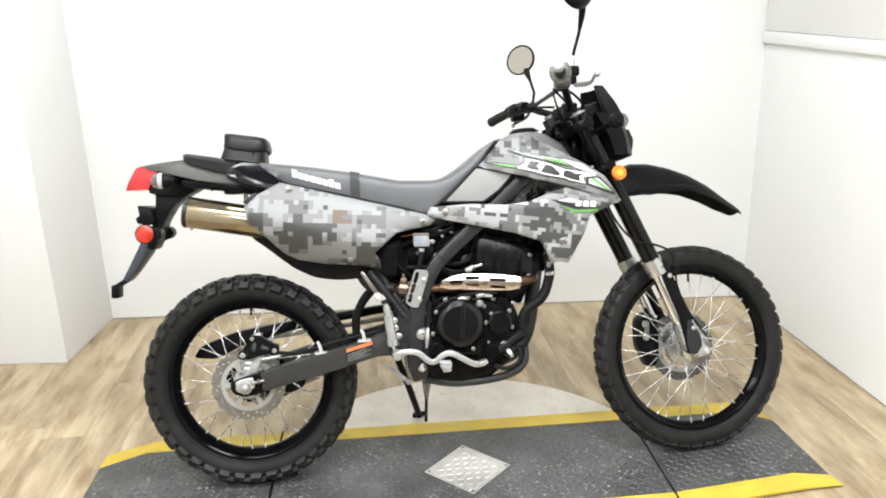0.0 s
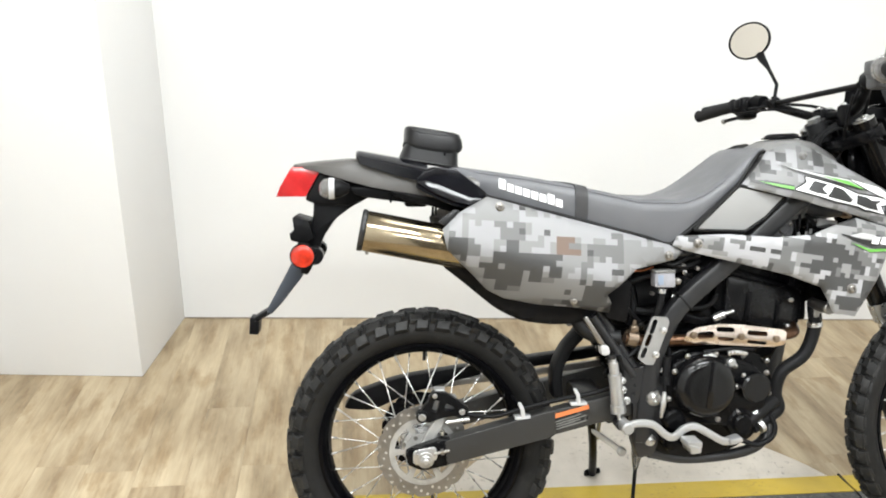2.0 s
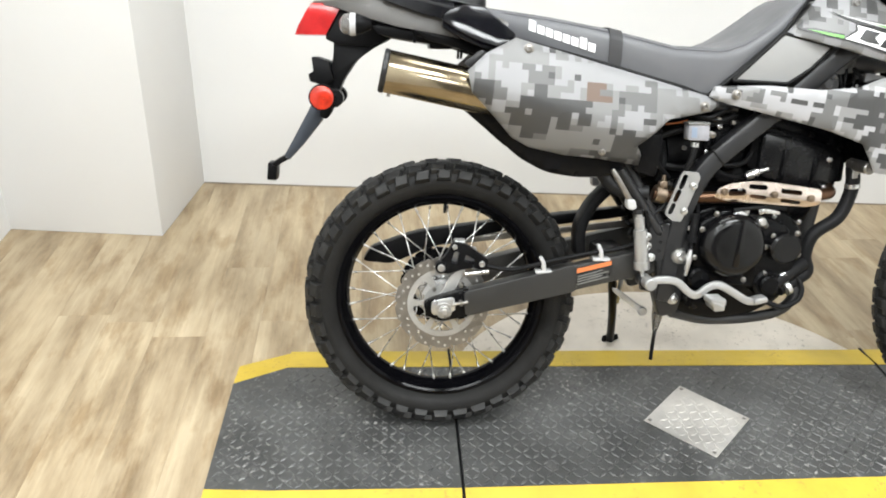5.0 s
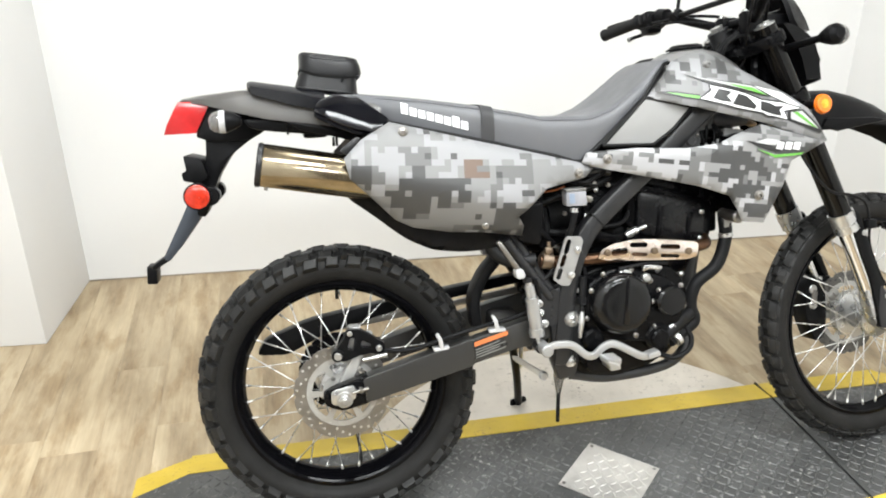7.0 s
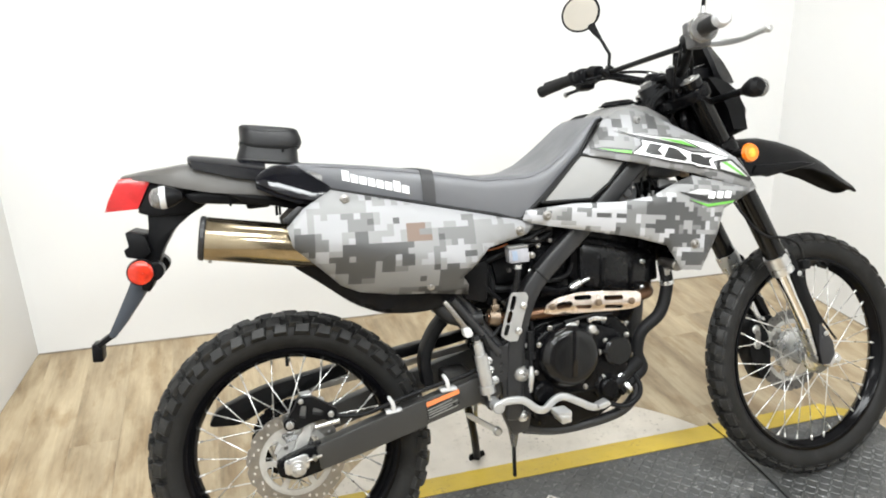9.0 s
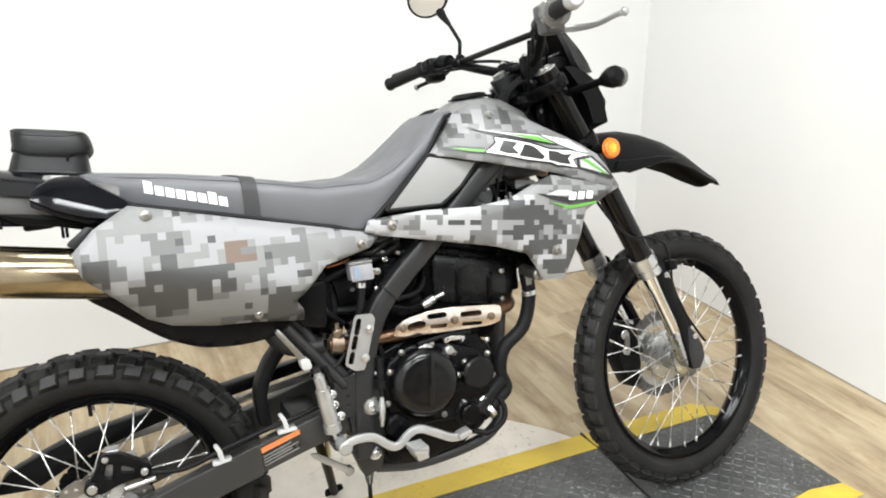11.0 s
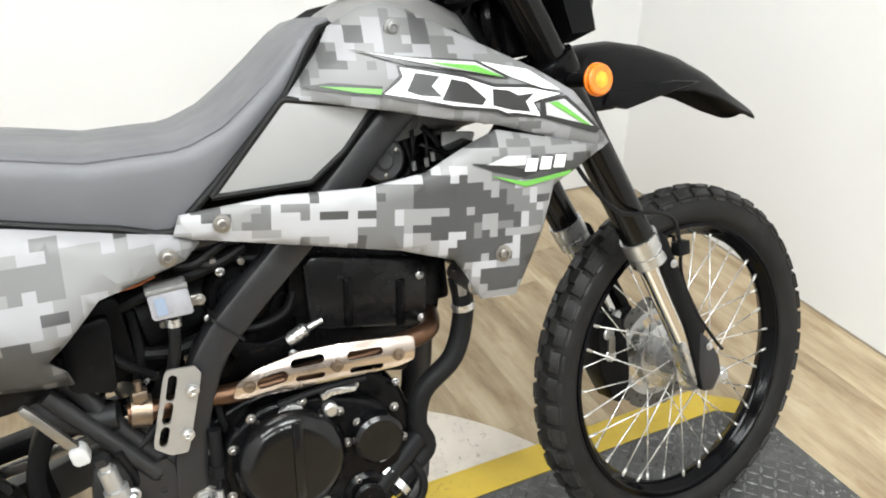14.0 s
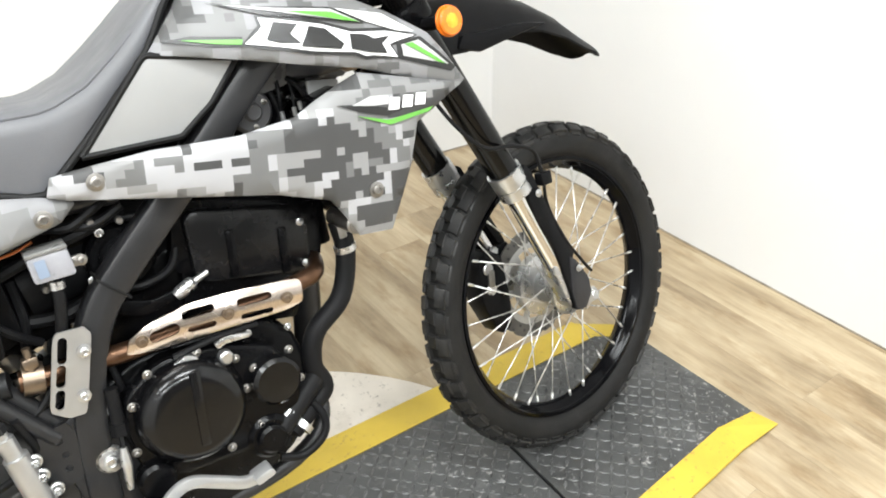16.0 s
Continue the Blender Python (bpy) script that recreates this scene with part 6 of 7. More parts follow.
add("reservoir_lug", join(block(0.575, 0.595, -0.165, -0.158, 0.727, 0.741, 0.003), bolt(0.591, 0.734, -0.165, 0.005, 0.005)), STEEL, "", reservoir_box)
add("reservoir_hose", tube([(0.557, -0.157, 0.718), (0.554, -0.158, 0.69), (0.546, -0.150, 0.655), (0.535, -0.12, 0.61)], 0.0075, 10), GREYHOSE, "grey rubber hose")
add("hose_clamp", rod((0.557, -0.157, 0.716), (0.556, -0.157, 0.706), 0.0098, 10), ALU)
# the coolant hoses along the front of the engine
add("coolant_hose", tube([(0.950, -0.115, 0.66), (0.951, -0.120, 0.610), (0.925, -0.125, 0.545), (0.872, -0.125, 0.505), (0.856, -0.125, 0.455), (0.866, -0.125, 0.415), (0.840, -0.13, 0.395), (0.795, -0.14, 0.372)], 0.0155, 14), GREYHOSE, "dark grey coolant hose")
add("coolant_pipe", tube([(0.852, -0.13, 0.435), (0.812, -0.145, 0.415), (0.775, -0.155, 0.392)], 0.0165, 14), GREYHOSE)
add("drain_hose", tube([(0.836, -0.14, 0.405), (0.846, -0.15, 0.378), (0.836, -0.155, 0.351), (0.80, -0.155, 0.335), (0.765, -0.15, 0.346)], 0.0065, 10), HOSE)
for x, z, dx, dz, r in ((0.951, 0.622, 0.001, -0.010, 0.0175), (0.800, 0.408, -0.010, -0.006, 0.0185), (0.815, 0.381, -0.009, -0.005, 0.0175)):
    add("hose_clamp", rod((x, -0.120 if z > 0.5 else -0.146, z), (x + dx, -0.120 if z > 0.5 else -0.148, z + dz), r, 16), ALU, "bright hose clamp")
add("radiator", prism(rounded([(0.955, 0.66), (0.935, 0.85), (0.985, 0.86), (1.005, 0.68)], 2, 0.1), -0.20, -0.05, 0.004), ENGINE, "black radiator core behind the shroud")
add("radiator_left", prism(rounded([(0.955, 0.66), (0.935, 0.85), (0.985, 0.86), (1.005, 0.68)], 2, 0.1), 0.05, 0.20, 0.004), ENGINE, "black radiator core behind the shroud")
add("radiator_bracket", join(block(0.898, 0.946, -0.090, 0.06, 0.620, 0.760, 0.008), drum(0.925, 0.735, 0.010, -0.108, -0.088, 0.002)), ENGINE, "black radiator bracket")
add("radiator_outlet", join(drum(0.952, 0.665, 0.014, -0.18, -0.10, 0.003), rod((0.951, -0.118, 0.675), (0.951, -0.12, 0.635), 0.013, 14)), STEEL, "steel radiator outlet")
for y, z in ((-0.03, 0.83), (0.0, 0.84), (-0.06, 0.815)):
    add("engine_lead", tube([(0.88, y, 0.76), (0.90, y - 0.02, 0.80), (0.93, y - 0.01, z), (0.97, y, z + 0.03)], 0.005, 8), HOSE)
for x, z, y in ((0.888, 0.612, -0.112), (0.893, 0.676, -0.112), (0.702, 0.598, -0.086), (0.772, 0.545, -0.126), (0.832, 0.532, -0.126), (0.566, 0.520, -0.143), (0.600, 0.690, -0.118), (0.625, 0.748, -0.118), (0.575, 0.680, -0.076)):
    add("engine_bolt", bolt(x, z, y, 0.0040, 0.008), ALU, "small bright bolt")
for path, r_ in (([(0.59, -0.10, 0.655), (0.585, -0.12, 0.60), (0.588, -0.13, 0.56), (0.592, -0.125, 0.52)], 0.005), ([(0.61, -0.10, 0.665), (0.66, -0.11, 0.66), (0.70, -0.10, 0.668), (0.72, -0.09, 0.70)], 0.006), ([(0.52, -0.11, 0.63), (0.49, -0.125, 0.66), (0.46, -0.13, 0.70)], 0.006),
                 ([(0.44, -0.12, 0.56), (0.47, -0.13, 0.545), (0.50, -0.13, 0.56), (0.53, -0.125, 0.60)], 0.0055), ([(0.76, -0.10, 0.765), (0.80, -0.11, 0.775), (0.86, -0.10, 0.765), (0.91, -0.10, 0.735)], 0.0055), ([(0.62, -0.11, 0.765), (0.68, -0.115, 0.755), (0.72, -0.11, 0.77)], 0.005)):
    add("engine_lead", tube(path, r_, 8), HOSE)
for path, r_, mat_, label_ in (([(0.50, -0.118, 0.752), (0.525, -0.124, 0.756), (0.548, -0.122, 0.762)], 0.002, ORANGEP, "thin orange lead"), ([(0.560, -0.126, 0.775), (0.590, -0.130, 0.768), (0.618, -0.127, 0.778), (0.645, -0.122, 0.790)], 0.006, HOSE, "black ribbed lead"),
                              ([(0.672, -0.118, 0.700), (0.690, -0.120, 0.730), (0.705, -0.118, 0.756)], 0.004, HOSE, ""), ([(0.606, -0.150, 0.545), (0.598, -0.152, 0.515), (0.596, -0.150, 0.480)], 0.0065, HOSE, "black lead by the frame"),
                              ([(0.880, -0.090, 0.800), (0.905, -0.100, 0.830), (0.900, -0.095, 0.870)], 0.0045, HOSE, "")):
    add("engine_lead", tube(path, r_, 8), mat_, label_)
for x, z in ((0.618, 0.765), (0.652, 0.758), (0.700, 0.765), (0.545, 0.700), (0.478, 0.700)):
    add("loom_clip", drum(x, z, 0.005, -0.130, -0.118, 0.001, 10), STEEL, "small metal clip")
coil_ = add("ignition_coil", join(tube([(0.928, -0.095, 0.893), (0.938, -0.097, 0.893), (0.985, -0.102, 0.888), (1.012, -0.104, 0.884)], [0.010, 0.017, 0.017, 0.010], 14, curved=False), block(0.955, 0.985, -0.10, -0.06, 0.868, 0.886, 0.004)), HOUSING, "grey ignition coil")
add("coil_terminal", tube([(1.010, -0.104, 0.882), (1.022, -0.106, 0.878), (1.036, -0.106, 0.874)], [0.006, 0.009, 0.005], 12, curved=False), BRASS, "brass terminal", coil_)
horn = add("horn", moved(lathe([(0, -0.022), (0.010, -0.022), (0.014, -0.016), (0.026, -0.015), (0.031, -0.008), (0.031, 0.0), (0.0, 0.004)], 30, closed=False), Matrix.Translation((0.862, -0.102, 0.848))), HOUSING, "grey round horn")
for k in range(3):
    a = radians(30 + 120 * k)
    add("horn_screw", bolt(0.862 + 0.021 * math.cos(a), 0.848 + 0.021 * math.sin(a), -0.119, 0.003, 0.003), STEEL, "", horn)
add("coil_bracket", prism(rounded([(0.950, 0.872), (1.000, 0.864), (0.992, 0.848), (0.974, 0.836), (0.948, 0.850)], 2, 0.15), -0.116, -0.110, 0.001), PANELGREY, "pale bracket plate")
for path, r_ in (([(0.912, -0.10, 0.884), (0.908, -0.108, 0.860), (0.905, -0.105, 0.825)], 0.0032), ([(0.930, -0.10, 0.876), (0.927, -0.110, 0.850), (0.923, -0.105, 0.822)], 0.0028), ([(0.920, -0.09, 0.890), (0.940, -0.112, 0.862), (0.950, -0.10, 0.832)], 0.004)):
    add("engine_lead", tube(path, r_, 8), HOSE)
for x, z in ((0.905, 0.838), (0.924, 0.840), (0.934, 0.846)):
    add("lead_end", rod((x, -0.112, z), (x, -0.112, z - 0.012), 0.0036, 8), PALE, "pale lead end")
sensor = tube([(0.690, -0.135, 0.638), (0.697, -0.135, 0.641), (0.716, -0.135, 0.649), (0.720, -0.135, 0.650), (0.740, -0.135, 0.656)], [0.007, 0.0095, 0.0095, 0.005, 0.004], 12, curved=False)
add("valve_bracket", prism(rounded([(0.622, 0.655), (0.660, 0.640), (0.700, 0.645), (0.705, 0.632), (0.650, 0.622), (0.618, 0.635)], 2, 0.2), -0.128, -0.120, 0.002), ENGINE, "black cast bracket")
add("engine_filler", prism(rounded([(0.560, 0.600), (0.600, 0.680), (0.720, 0.690), (0.730, 0.560), (0.580, 0.540)], 2, 0.15), -0.075, 0.075, 0.008), ENGINE, "black engine casting")
add("air_valve", sensor, ALU, "bright metal air valve")
arm = prism(rounded([(0.648, 0.556), (0.676, 0.565), (0.690, 0.556), (0.683, 0.541), (0.668, 0.548)], 2, 0.2), -0.168, -0.150, 0.002)
add("clutch_stop", join(drum(0.725, 0.540, 0.010, -0.172, -0.15)), ALU, "bright cable stop")
add("clutch_lever", strip([(0.716, 0.560), (0.730, 0.566), (0.764, 0.560)], [0.010, 0.012, 0.007], -0.168, -0.158, 0.002), ALU, "bright clutch lever")
add("clutch_arm", arm, ALU, "bright clutch release arm")
add("clutch_cable", tube([(0.78, -0.16, 0.569), (0.72, -0.165, 0.573), (0.66, -0.16, 0.566)], 0.0045, 8), HOSE)

# ---- exhaust ----
add("header_pipe", tube([(0.90, -0.03, 0.635), (0.912, -0.06, 0.612), (0.900, -0.115, 0.606), (0.876, -0.143, 0.601), (0.80, -0.150, 0.597), (0.70, -0.150, 0.594), (0.60, -0.140, 0.590), (0.56, -0.120, 0.588), (0.52, -0.128, 0.590), (0.48, -0.128, 0.596)], 0.0138, 14), BRONZE, "heat-stained header pipe")
def lifted(points):
    """The shield's points, drawn up a little towards the front."""
    return [(0.62 + (x - 0.62) * 0.965, z + 0.046 * max(0.0, x - 0.62)) for x, z in points]


shield = plate(lifted(rounded([(0.604, 0.597), (0.612, 0.616), (0.640, 0.626), (0.700, 0.629), (0.760, 0.622), (0.862, 0.604), (0.857, 0.570), (0.832, 0.566), (0.765, 0.572), (0.724, 0.577), (0.640, 0.587)], 3, 0.18)),
               [lifted(slot(*v)) for v in ((0.645, 0.607, 0.671, 0.607, 0.016), (0.690, 0.618, 0.726, 0.614, 0.0105), (0.692, 0.597, 0.724, 0.592, 0.0085), (0.767, 0.605, 0.808, 0.599, 0.0105), (0.767, 0.584, 0.807, 0.577, 0.0085))],
               -0.175, -0.172, lambda x, z: 14.0 * (z - (0.610 - 0.084 * max(0.0, x - 0.66))) ** 2, 0.004)
hs = add("heat_shield", shield, SHIELD, "slotted steel heat shield over the header pipe")
for x, z in lifted(((0.627, 0.609), (0.746, 0.598), (0.834, 0.586))):
    add("shield_bolt", bolt(x, z, -0.1765, 0.0058, 0.004), BRASS, "", hs)
add("mid_pipe", tube([(0.47, -0.126, 0.597), (0.43, -0.118, 0.598), (0.395, -0.100, 0.612), (0.370, -0.085, 0.650), (0.33, -0.080, 0.695), (0.26, -0.085, 0.735), (0.12, -0.12, 0.80)], [0.0175, 0.0185, 0.020, 0.022, 0.025, 0.030, 0.038], 16), PIPE, "matt black exhaust mid pipe")
add("pipe_clamp", join(rod((0.508, -0.128, 0.592), (0.484, -0.128, 0.597), 0.0205, 16), rod((0.499, -0.138, 0.608), (0.500, -0.138, 0.640), 0.005, 10), block(0.490, 0.509, -0.144, -0.128, 0.612, 0.627, 0.003)), BRASS, "stained exhaust clamp")
ma, mb_ = Vector((-0.130, -0.138, 0.858)), Vector((0.16, -0.138, 0.800))
md = (mb_ - ma).normalized()
add("silencer", tube([ma + md * 0.006, ma + md * 0.010, mb_ - md * 0.006, mb_], [0.0425, 0.0455, 0.0455, 0.044], 40, curved=False), GOLD, "polished titanium-gold silencer")
ring = moved(lathe([(0.024, 0.008), (0.045, 0.008), (0.0472, 0.006), (0.0472, -0.001), (0.044, -0.004), (0.030, -0.004), (0.024, 0.0)], 40), Matrix.Translation(ma) @ Vector((0, 1, 0)).rotation_difference(md).to_matrix().to_4x4())
add("silencer_end_cap", ring, FRAME, "dark steel silencer end cap")
add("silencer_pipe", rod(ma + md * 0.001, ma + md * 0.05, 0.022, 24), PIPE)
add("drain_peg", rod((-0.118, -0.135, 0.816), (-0.119, -0.135, 0.803), 0.004, 8), STEEL)
add("silencer_stay", join(prism(rounded([(0.038, 0.878), (0.075, 0.905), (0.088, 0.90), (0.055, 0.866)], 2, 0.2), -0.172, -0.166, 0.002)), FRAME)

# ---- swingarm, rear brake, chain side ----
arm_r = rounded([(0.055, 0.364), (0.209, 0.404), (0.316, 0.430), (0.316, 0.366), (0.211, 0.341), (0.060, 0.306)], 2, 0.10)
arm_end = rounded([(-0.036, 0.334), (-0.016, 0.345), (0.072, 0.372), (0.072, 0.305), (0.005, 0.292), (-0.028, 0.305)], 2, 0.18)
arm_root = rounded([(0.300, 0.424), (0.500, 0.472), (0.565, 0.474), (0.565, 0.430), (0.480, 0.405), (0.405, 0.390), (0.304, 0.366)], 2, 0.12)
for s in (-1, 1):
    leg = add("swingarm", prism(arm_r, s * 0.096, s * 0.136, 0.018, 4), SWING, "graphite aluminium swingarm leg")
    add("axle_end", prism(arm_end, s * 0.100, s * 0.132, 0.008, 3), ENGINE, "black cast axle end", leg)
    add("arm_root", prism(arm_root, s * 0.098, s * 0.1325, 0.010, 3), SWING, "", leg)
    add("axle_block", prism(rounded([(-0.018, 0.344), (0.030, 0.353), (0.038, 0.343), (0.036, 0.318), (-0.012, 0.308), (-0.020, 0.318)], 2, 0.2), s * 0.130, s * 0.138, 0.003), ALU, "bright chain adjuster block")
    add("axle_slot", prism(rounded([(-0.037, 0.336), (-0.020, 0.346), (0.050, 0.363), (0.056, 0.346), (0.052, 0.312), (0.010, 0.299), (-0.030, 0.306)], 2, 0.2), s * 0.126, s * 0.1345, 0.003), ENGINE, "black axle plate")
    add("adjuster_bolt", join(rod((0.03, s * 0.137, 0.335), (0.066, s * 0.137, 0.342), 0.004, 8), rod((0.046, s * 0.137, 0.338), (0.053, s * 0.137, 0.3395), 0.008, 6)), STEEL)
add("swingarm_bridge", block(0.40, 0.47, -0.11, 0.11, 0.385, 0.435, 0.012), SWING)
lab = add("warning_label", prism([(0.306, 0.419), (0.396, 0.441), (0.400, 0.407), (0.313, 0.378)], -0.1345, -0.1322, 0.0), LABELD, "small dark warning label on the swingarm")
add("label_band", prism([(0.307, 0.4185), (0.395, 0.440), (0.396, 0.430), (0.309, 0.408)], -0.1352, -0.1343, 0.0), ORANGEP, "orange printed band", lab)
for r_ in range(4):
    z0 = 0.403 - r_ * 0.0062
    add("label_bar", prism([(0.318, z0), (0.376 + 0.014 * (r_ % 2), z0 + 0.0165 + 0.003 * (r_ % 2)), (0.376 + 0.014 * (r_ % 2), z0 + 0.0135 + 0.003 * (r_ % 2)), (0.318, z0 - 0.003)], -0.1352, -0.1343, 0.0), LABELG, "grey unread print line", lab)
calp = plate(rounded([(-0.004, 0.408), (0.000, 0.428), (0.018, 0.452), (0.030, 0.476), (0.060, 0.472), (0.094, 0.448), (0.112, 0.436), (0.110, 0.412), (0.078, 0.416), (0.050, 0.412), (0.020, 0.402)], 2, 0.18),
             [rounded([(0.026, 0.430), (0.034, 0.456), (0.046, 0.454), (0.040, 0.424)], 2, 0.2), rounded([(0.056, 0.432), (0.060, 0.448), (0.082, 0.436), (0.080, 0.426)], 2, 0.2)], -0.114, -0.094)
rc = add("rear_caliper", join(calp, block(0.086, 0.108, -0.098, -0.064, 0.416, 0.440, 0.006), drum(0.004, 0.418, 0.014, -0.122, -0.095, 0.003)), BLACK, "black skeletal rear brake caliper")
add("caliper_bracket", join(prism(rounded([(-0.006, 0.33), (0.014, 0.318), (0.040, 0.362), (0.066, 0.412), (0.050, 0.420), (0.022, 0.384)], 2, 0.2), -0.098, -0.088, 0.003)), CARRIER, "steel caliper bracket")
for pin in (drum(0.004, 0.418, 0.009, -0.127, -0.12, 0.002), drum(0.034, 0.466, 0.006, -0.120, -0.112, 0.002), drum(0.098, 0.426, 0.007, -0.120, -0.112, 0.002), rod((0.06, -0.11, 0.400), (0.115, -0.115, 0.408), 0.006, 10)):
    add("caliper_pin", pin, ALU, "", rc)
add("caliper_core", join(block(0.022, 0.088, -0.095, -0.068, 0.420, 0.458, 0.005), block(0.034, 0.060, -0.10, -0.07, 0.466, 0.477, 0.003)), PALE, "pale cast caliper core", rc)
add("rear_brake_hose", tube([(0.11, -0.115, 0.420), (0.17, -0.125, 0.416), (0.25, -0.128, 0.436), (0.34, -0.128, 0.455), (0.42, -0.130, 0.470), (0.47, -0.14, 0.50), (0.46, -0.152, 0.56)], 0.0055, 10), HOSE, "black rear brake hose")
for x, z in ((0.240, 0.428), (0.372, 0.458)):
    cl = join(block(x - 0.020, x + 0.020, -0.136, -0.108, z - 0.020, z - 0.012, 0.003), strip([(x, z - 0.016), (x - 0.003, z + 0.006), (x - 0.010, z + 0.020)], [0.011, 0.010, 0.008], -0.136, -0.120, 0.003))
    add("hose_clip", cl, WHITE, "white plastic hose clip")
cyl = tube([(0.441, -0.162, 0.560), (0.443, -0.162, 0.548), (0.4432, -0.162, 0.547), (0.447, -0.162, 0.520), (0.4475, -0.162, 0.519), (0.456, -0.162, 0.447), (0.4562, -0.162, 0.446), (0.458, -0.162, 0.428)], [0.008, 0.008, 0.0115, 0.0115, 0.0155, 0.0155, 0.018, 0.018], 16, curved=False)
master = add("brake_master_cylinder", cyl, PALE, "bright rear brake master cylinder")
add("union_bolt", rod((0.439, -0.162, 0.566), (0.440, -0.162, 0.556), 0.0115, 6), FRAME, "dark hose union", master)
add("push_rod", rod((0.458, -0.162, 0.430), (0.462, -0.165, 0.395), 0.005, 8), ALU, "", master)
for x, z in ((0.465, 0.503), (0.467, 0.481), (0.477, 0.455)):
    add("mount_bolt", bolt(x, z, -0.160, 0.0065, 0.014), ALU, "", master)
add("rear_set_bracket", join(plate(rounded([(0.468, 0.522), (0.512, 0.530), (0.520, 0.515), (0.512, 0.445), (0.470, 0.440)], 2, 0.15), [slot(0.497, 0.507, 0.4975, 0.507, 0.009), slot(0.500, 0.487, 0.5005, 0.487, 0.009), slot(0.498, 0.467, 0.4985, 0.467, 0.009)], -0.146, -0.138), drum(0.462, 0.40, 0.012, -0.175, -0.14)), FRAME, "dark bracket plate")
pedal = curve2([(0.458, 0.400), (0.488, 0.412), (0.528, 0.408), (0.560, 0.382), (0.580, 0.378), (0.604, 0.396), (0.629, 0.400), (0.663, 0.382), (0.698, 0.363), (0.730, 0.365)], 5)
add("brake_pedal", join(strip(pedal, 0.0175, -0.203, -0.191, 0.004), prism(rounded([(0.706, 0.370), (0.734, 0.377), (0.738, 0.365), (0.709, 0.358)], 2, 0.2), -0.214, -0.186, 0.003), drum(0.468, 0.402, 0.014, -0.208, -0.15, 0.003)), PEDAL, "bright aluminium brake pedal")
for s in (-1, 1):
    peg = prism(rounded([(0.594, 0.376), (0.622, 0.370), (0.623, 0.356), (0.599, 0.354)], 2, 0.15), s * 0.20, s * 0.250, 0.003)
    peg = add("foot_peg", peg, PALE, "toothed aluminium foot peg")
    for k in range(6):
        add("peg_tooth", block(0.592, 0.625, s * (0.204 + 0.0084 * k) - 0.0022, s * (0.204 + 0.0084 * k) + 0.0022, 0.368, 0.381, 0.001), PALE, "", peg)
    add("peg_mount", join(prism(rounded([(0.560, 0.372), (0.612, 0.376), (0.616, 0.350), (0.566, 0.338)], 2, 0.2), s * 0.125, s * 0.200, 0.005)), ENGINE, "black foot peg mount")
    pp = strip([(0.374, 0.655), (0.380, 0.646), (0.418, 0.586)], [0.009, 0.011, 0.012], s * 0.158, s * 0.170, 0.002)
    peg_ = add("passenger_peg", pp, STEEL, "folded steel passenger foot peg")
    add("peg_knuckle", prism(rounded([(0.408, 0.590), (0.428, 0.590), (0.433, 0.568), (0.412, 0.566)], 2, 0.25), s * 0.150, s * 0.176, 0.004), WHITE, "bright peg knuckle", peg_)
    add("peg_bar", rod((0.398, s * 0.14, 0.652), (0.498, s * 0.14, 0.510), 0.011, 12), FRAME, "dark lower subframe bar")
add("return_spring", tube([(0.565, -0.168, 0.475), (0.562, -0.170, 0.450), (0.557, -0.170, 0.415)], [0.0045, 0.0075, 0.0045], 10), ALU, "bright return spring")
add("brake_switch", join(rod((0.575, -0.155, 0.555), (0.570, -0.158, 0.505), 0.009, 10), rod((0.570, -0.158, 0.506), (0.568, -0.16, 0.49), 0.012, 6), rod((0.568, -0.160, 0.49), (0.566, -0.165, 0.475), 0.004, 6)), HOSE, "black brake light switch")
add("chain_case", join(prism(rounded([(-0.185, 0.385), (-0.160, 0.422), (-0.045, 0.462), (0.150, 0.490), (0.50, 0.530), (0.50, 0.505), (0.155, 0.462), (-0.02, 0.420), (-0.11, 0.378)], 2, 0.2), 0.066, 0.104, 0.005)), BLACK, "black chain guard")
chain = join(strip([(0.0, 0.432), (0.30, 0.462), (0.62, 0.500)], 0.016, 0.074, 0.088, 0.001), strip([(0.0, 0.226), (0.30, 0.33), (0.62, 0.42)], 0.016, 0.074, 0.088, 0.001))
add("drive_chain", chain, STEEL, "steel drive chain")
add("chain_guide", prism(rounded([(0.03, 0.26), (0.17, 0.31), (0.165, 0.27), (0.06, 0.225)], 2, 0.2), 0.065, 0.10, 0.004), BLACK, "black chain guide")
flap = curve2([(0.440, 0.625), (0.402, 0.585), (0.368, 0.545), (0.345, 0.490), (0.348, 0.425)], 5)
add("shock_flap", strip(flap, 0.026, -0.034, 0.020, 0.006), HOSE, "black rubber shock flap")
coil = tube([(0.44 + 0.045 * k / 84 * 1.6 + 0.036 * math.cos(k * 2 * math.pi / 12) * 0.85, 0.036 * math.sin(k * 2 * math.pi / 12), 0.70 - 0.24 * k / 84 + 0.036 * math.cos(k * 2 * math.pi / 12) * 0.25) for k in range(85)], 0.0055, 8, curved=False)
add("shock_spring", coil, ENGINE, "black rear shock spring")
add("shock_body", rod((0.43, 0, 0.76), (0.53, 0, 0.40), 0.018, 16), STEEL, "steel shock damper")
add("linkage", join(prism(rounded([(0.424, 0.352), (0.438, 0.350), (0.500, 0.304), (0.510, 0.294), (0.504, 0.284), (0.494, 0.290), (0.428, 0.340)], 2, 0.2), -0.058, -0.050, 0.003), drum(0.502, 0.293, 0.011, -0.064, -0.045)), PALE, "bright suspension linkage")
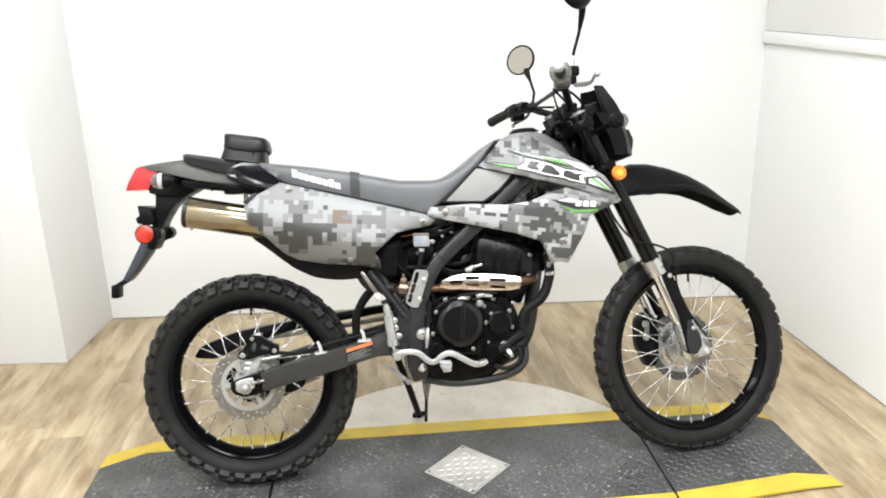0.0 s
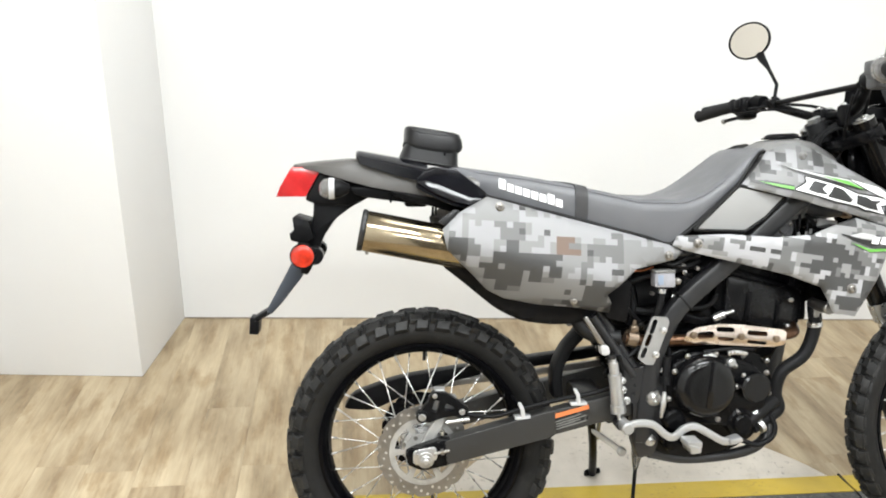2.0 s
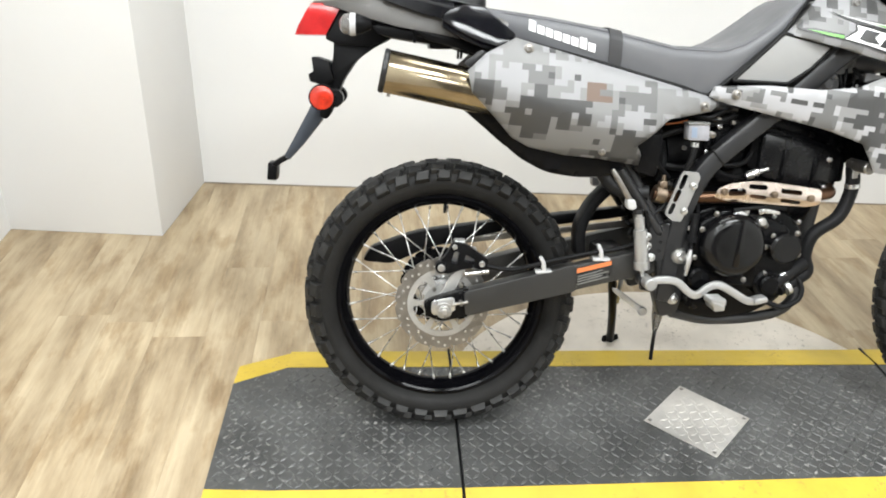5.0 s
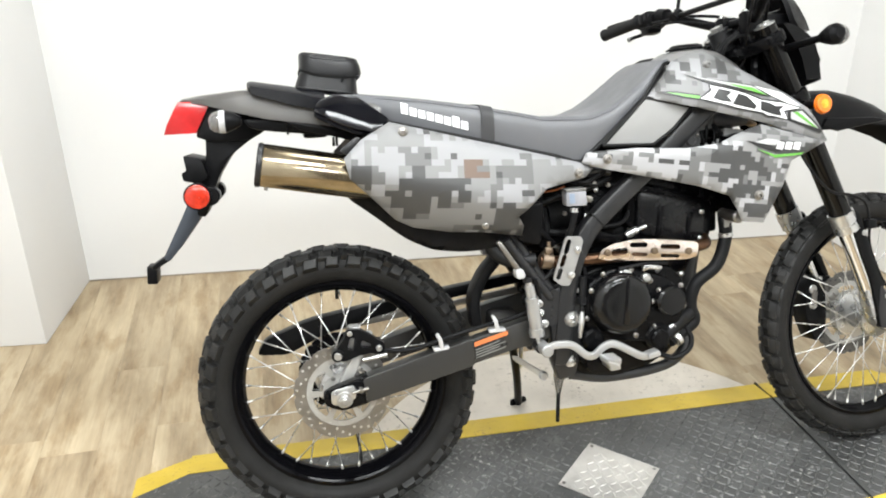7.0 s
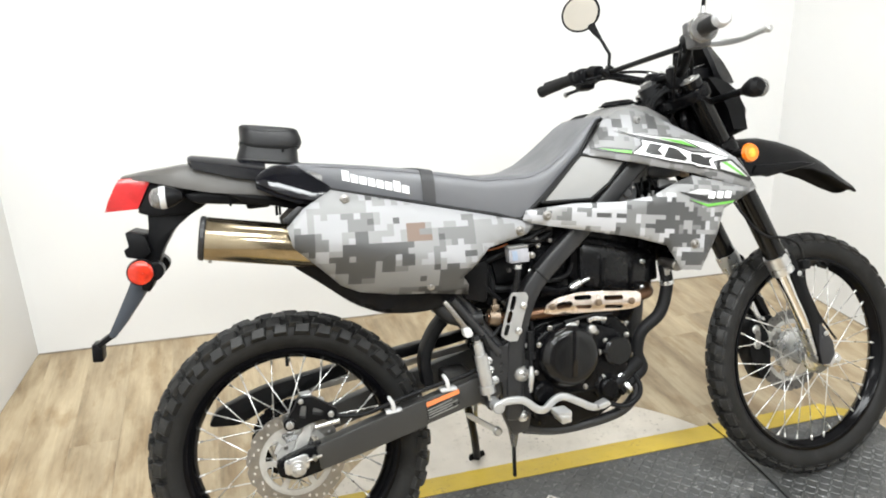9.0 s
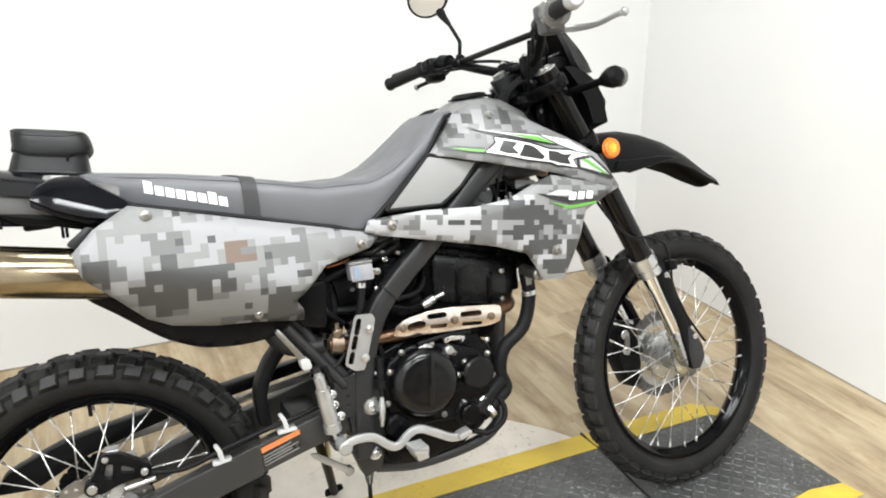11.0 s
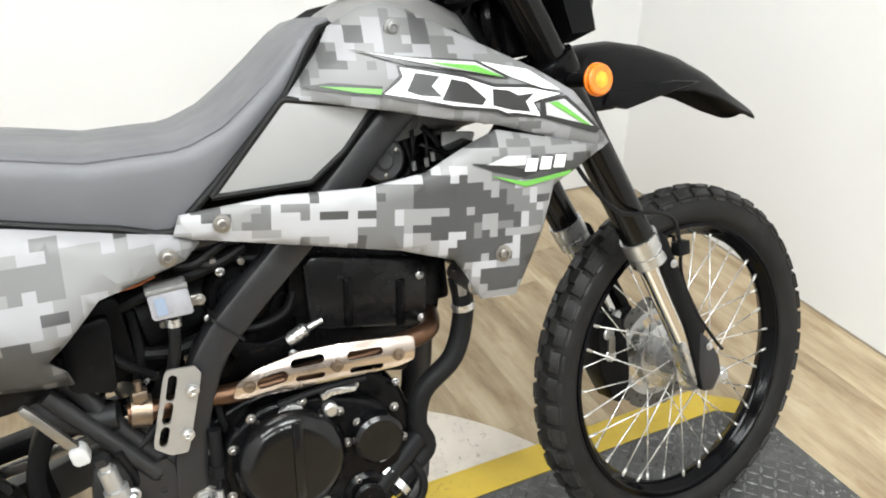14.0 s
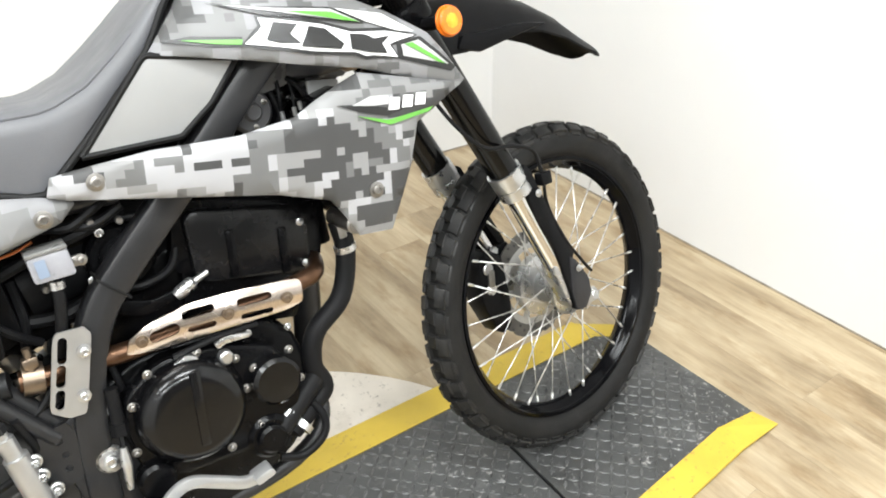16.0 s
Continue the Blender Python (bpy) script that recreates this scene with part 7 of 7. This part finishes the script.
add("skid_plate", prism(rounded([(0.545, 0.325), (0.585, 0.288), (0.68, 0.282), (0.745, 0.292), (0.79, 0.322), (0.782, 0.332), (0.74, 0.303), (0.68, 0.294), (0.60, 0.300)], 2, 0.2), -0.09, 0.09, 0.003), ENGINE, "black engine skid plate")
add("overflow_hose", tube([(0.562, 0.0, 0.30), (0.560, 0.0, 0.255), (0.556, 0.0, 0.20), (0.553, 0.0, 0.145)], 0.0052, 8), HOSE, "thin black overflow hose")
add("hose_sleeve", tube([(0.563, 0.0, 0.305), (0.560, 0.0, 0.262), (0.558, 0.0, 0.225)], [0.016, 0.014, 0.007], 10), CLEAR, "milky hose sleeve")
stand_top, stand_foot = Vector((0.475, 0.125, 0.325)), Vector((0.545, 0.345, 0.073))
add("side_stand", join(tube([stand_top, stand_top.lerp(stand_foot, 0.5) + Vector((0.004, 0, -0.006)), stand_foot], 0.0115, 12), tube([stand_foot + Vector((-0.022, -0.004, 0.004)), stand_foot + Vector((0.0, 0.006, 0.0)), stand_foot + Vector((0.026, 0.012, 0.003))], [0.010, 0.016, 0.010], 10, squash=0.6)), BLACK, "black steel side stand")
add("stand_spring", tube([(0.50, 0.12, 0.34), (0.505, 0.15, 0.29), (0.515, 0.20, 0.235)], 0.006, 8), ALU)

# ---- the pouch on the tail ----
def pouch_ring(z, x0, x1, half, cx=0.0):
    ring, n = [], 28
    for k in range(n):
        a = 2 * math.pi * k / n
        c, s = math.cos(a), math.sin(a)
        ring.append(((x0 + x1) / 2 + (x1 - x0) / 2 * math.copysign(abs(c) ** 0.45, c), half * math.copysign(abs(s) ** 0.45, s), z + (0.004 * math.sin(3 * a + 9 * z) if 1.03 < z < 1.09 else 0)))
    return ring


pouch = tagged(new("tail_pouch"), "small black nylon pouch strapped on the motorcycle's tail", "pouch")
pouch.matrix_basis = bike.matrix_basis @ Matrix.Translation((0.002, 0, -0.014)) @ Matrix.Translation((0.03, 0, 1.0)) @ pose(0, 0, 0, 0, 9, 0) @ Matrix.Translation((-0.03, 0, -1.0))
body = loft([pouch_ring(*v) for v in [(1.014, -0.040, 0.088, 0.070), (1.018, -0.046, 0.094, 0.075), (1.030, -0.044, 0.092, 0.073), (1.044, -0.040, 0.089, 0.071), (1.052, -0.037, 0.088, 0.070), (1.056, -0.041, 0.096, 0.075), (1.064, -0.040, 0.098, 0.076), (1.078, -0.042, 0.094, 0.074), (1.090, -0.042, 0.088, 0.072), (1.096, -0.038, 0.080, 0.066)]])
part("pouch_body", body, CLOTH, pouch)
for z, x0, x1, h in ((1.019, -0.047, 0.095, 0.076), (1.088, -0.041, 0.086, 0.071)):
    pts = pouch_ring(z, x0, x1, h)
    part("piping", tube(pts + pts[:1], 0.0022, 6, curved=False), CLOTH, pouch)
pts = pouch_ring(1.054, -0.039, 0.090, 0.0715)
part("zip", tube(pts + pts[:1], 0.0028, 6, curved=False), WELT, pouch)
part("zip_pull", moved(block(-0.003, 0.003, -0.002, 0.002, -0.012, 0.0, 0.001), Matrix.Translation((0.055, -0.071, 1.053))), BLACK, pouch)

# ---- floor planks, laid away from the viewer ----
PLANK_W, PLANK_L = 0.152, 1.22


def plank_mesh(w, l):
    bm = block(0.0001, w - 0.0001, 0.0001, l - 0.0001, -0.006, 0.0, 0.0)
    tops = [e for e in bm.edges if all(v.co.z > -0.001 for v in e.verts)]
    bmesh.ops.bevel(bm, geom=tops, offset=0.0005, segments=1, affect="EDGES", profile=0.5)
    me = bpy.data.meshes.new("plank")
    bm.to_mesh(me)
    bm.free()
    me.materials.append(WOOD)
    return me


cuts = {}
rng = random.Random(11)
x = -1.56
while x < 2.30:
    y = FRONT - 0.05 - rng.uniform(0.0, PLANK_L - 0.2)
    far = 1.66 if x < -0.9 else 1.58 - 0.083 * (x + 0.9) + 0.03
    while y < far - 0.02:
        y0, y1 = max(y, FRONT - 0.05), min(y + PLANK_L, far)
        size = round((y1 - y0) * 20) / 20 if y1 - y0 < PLANK_L - 0.001 else PLANK_L
        if size > 0.04:
            if size not in cuts:
                cuts[size] = plank_mesh(PLANK_W, size)
            ob = new("plank", cuts[size])
            ob.parent = floor
            ob.location = (x, y0 if y1 == far or y0 == y else y1 - size, 0)
        y += PLANK_L
    x += PLANK_W
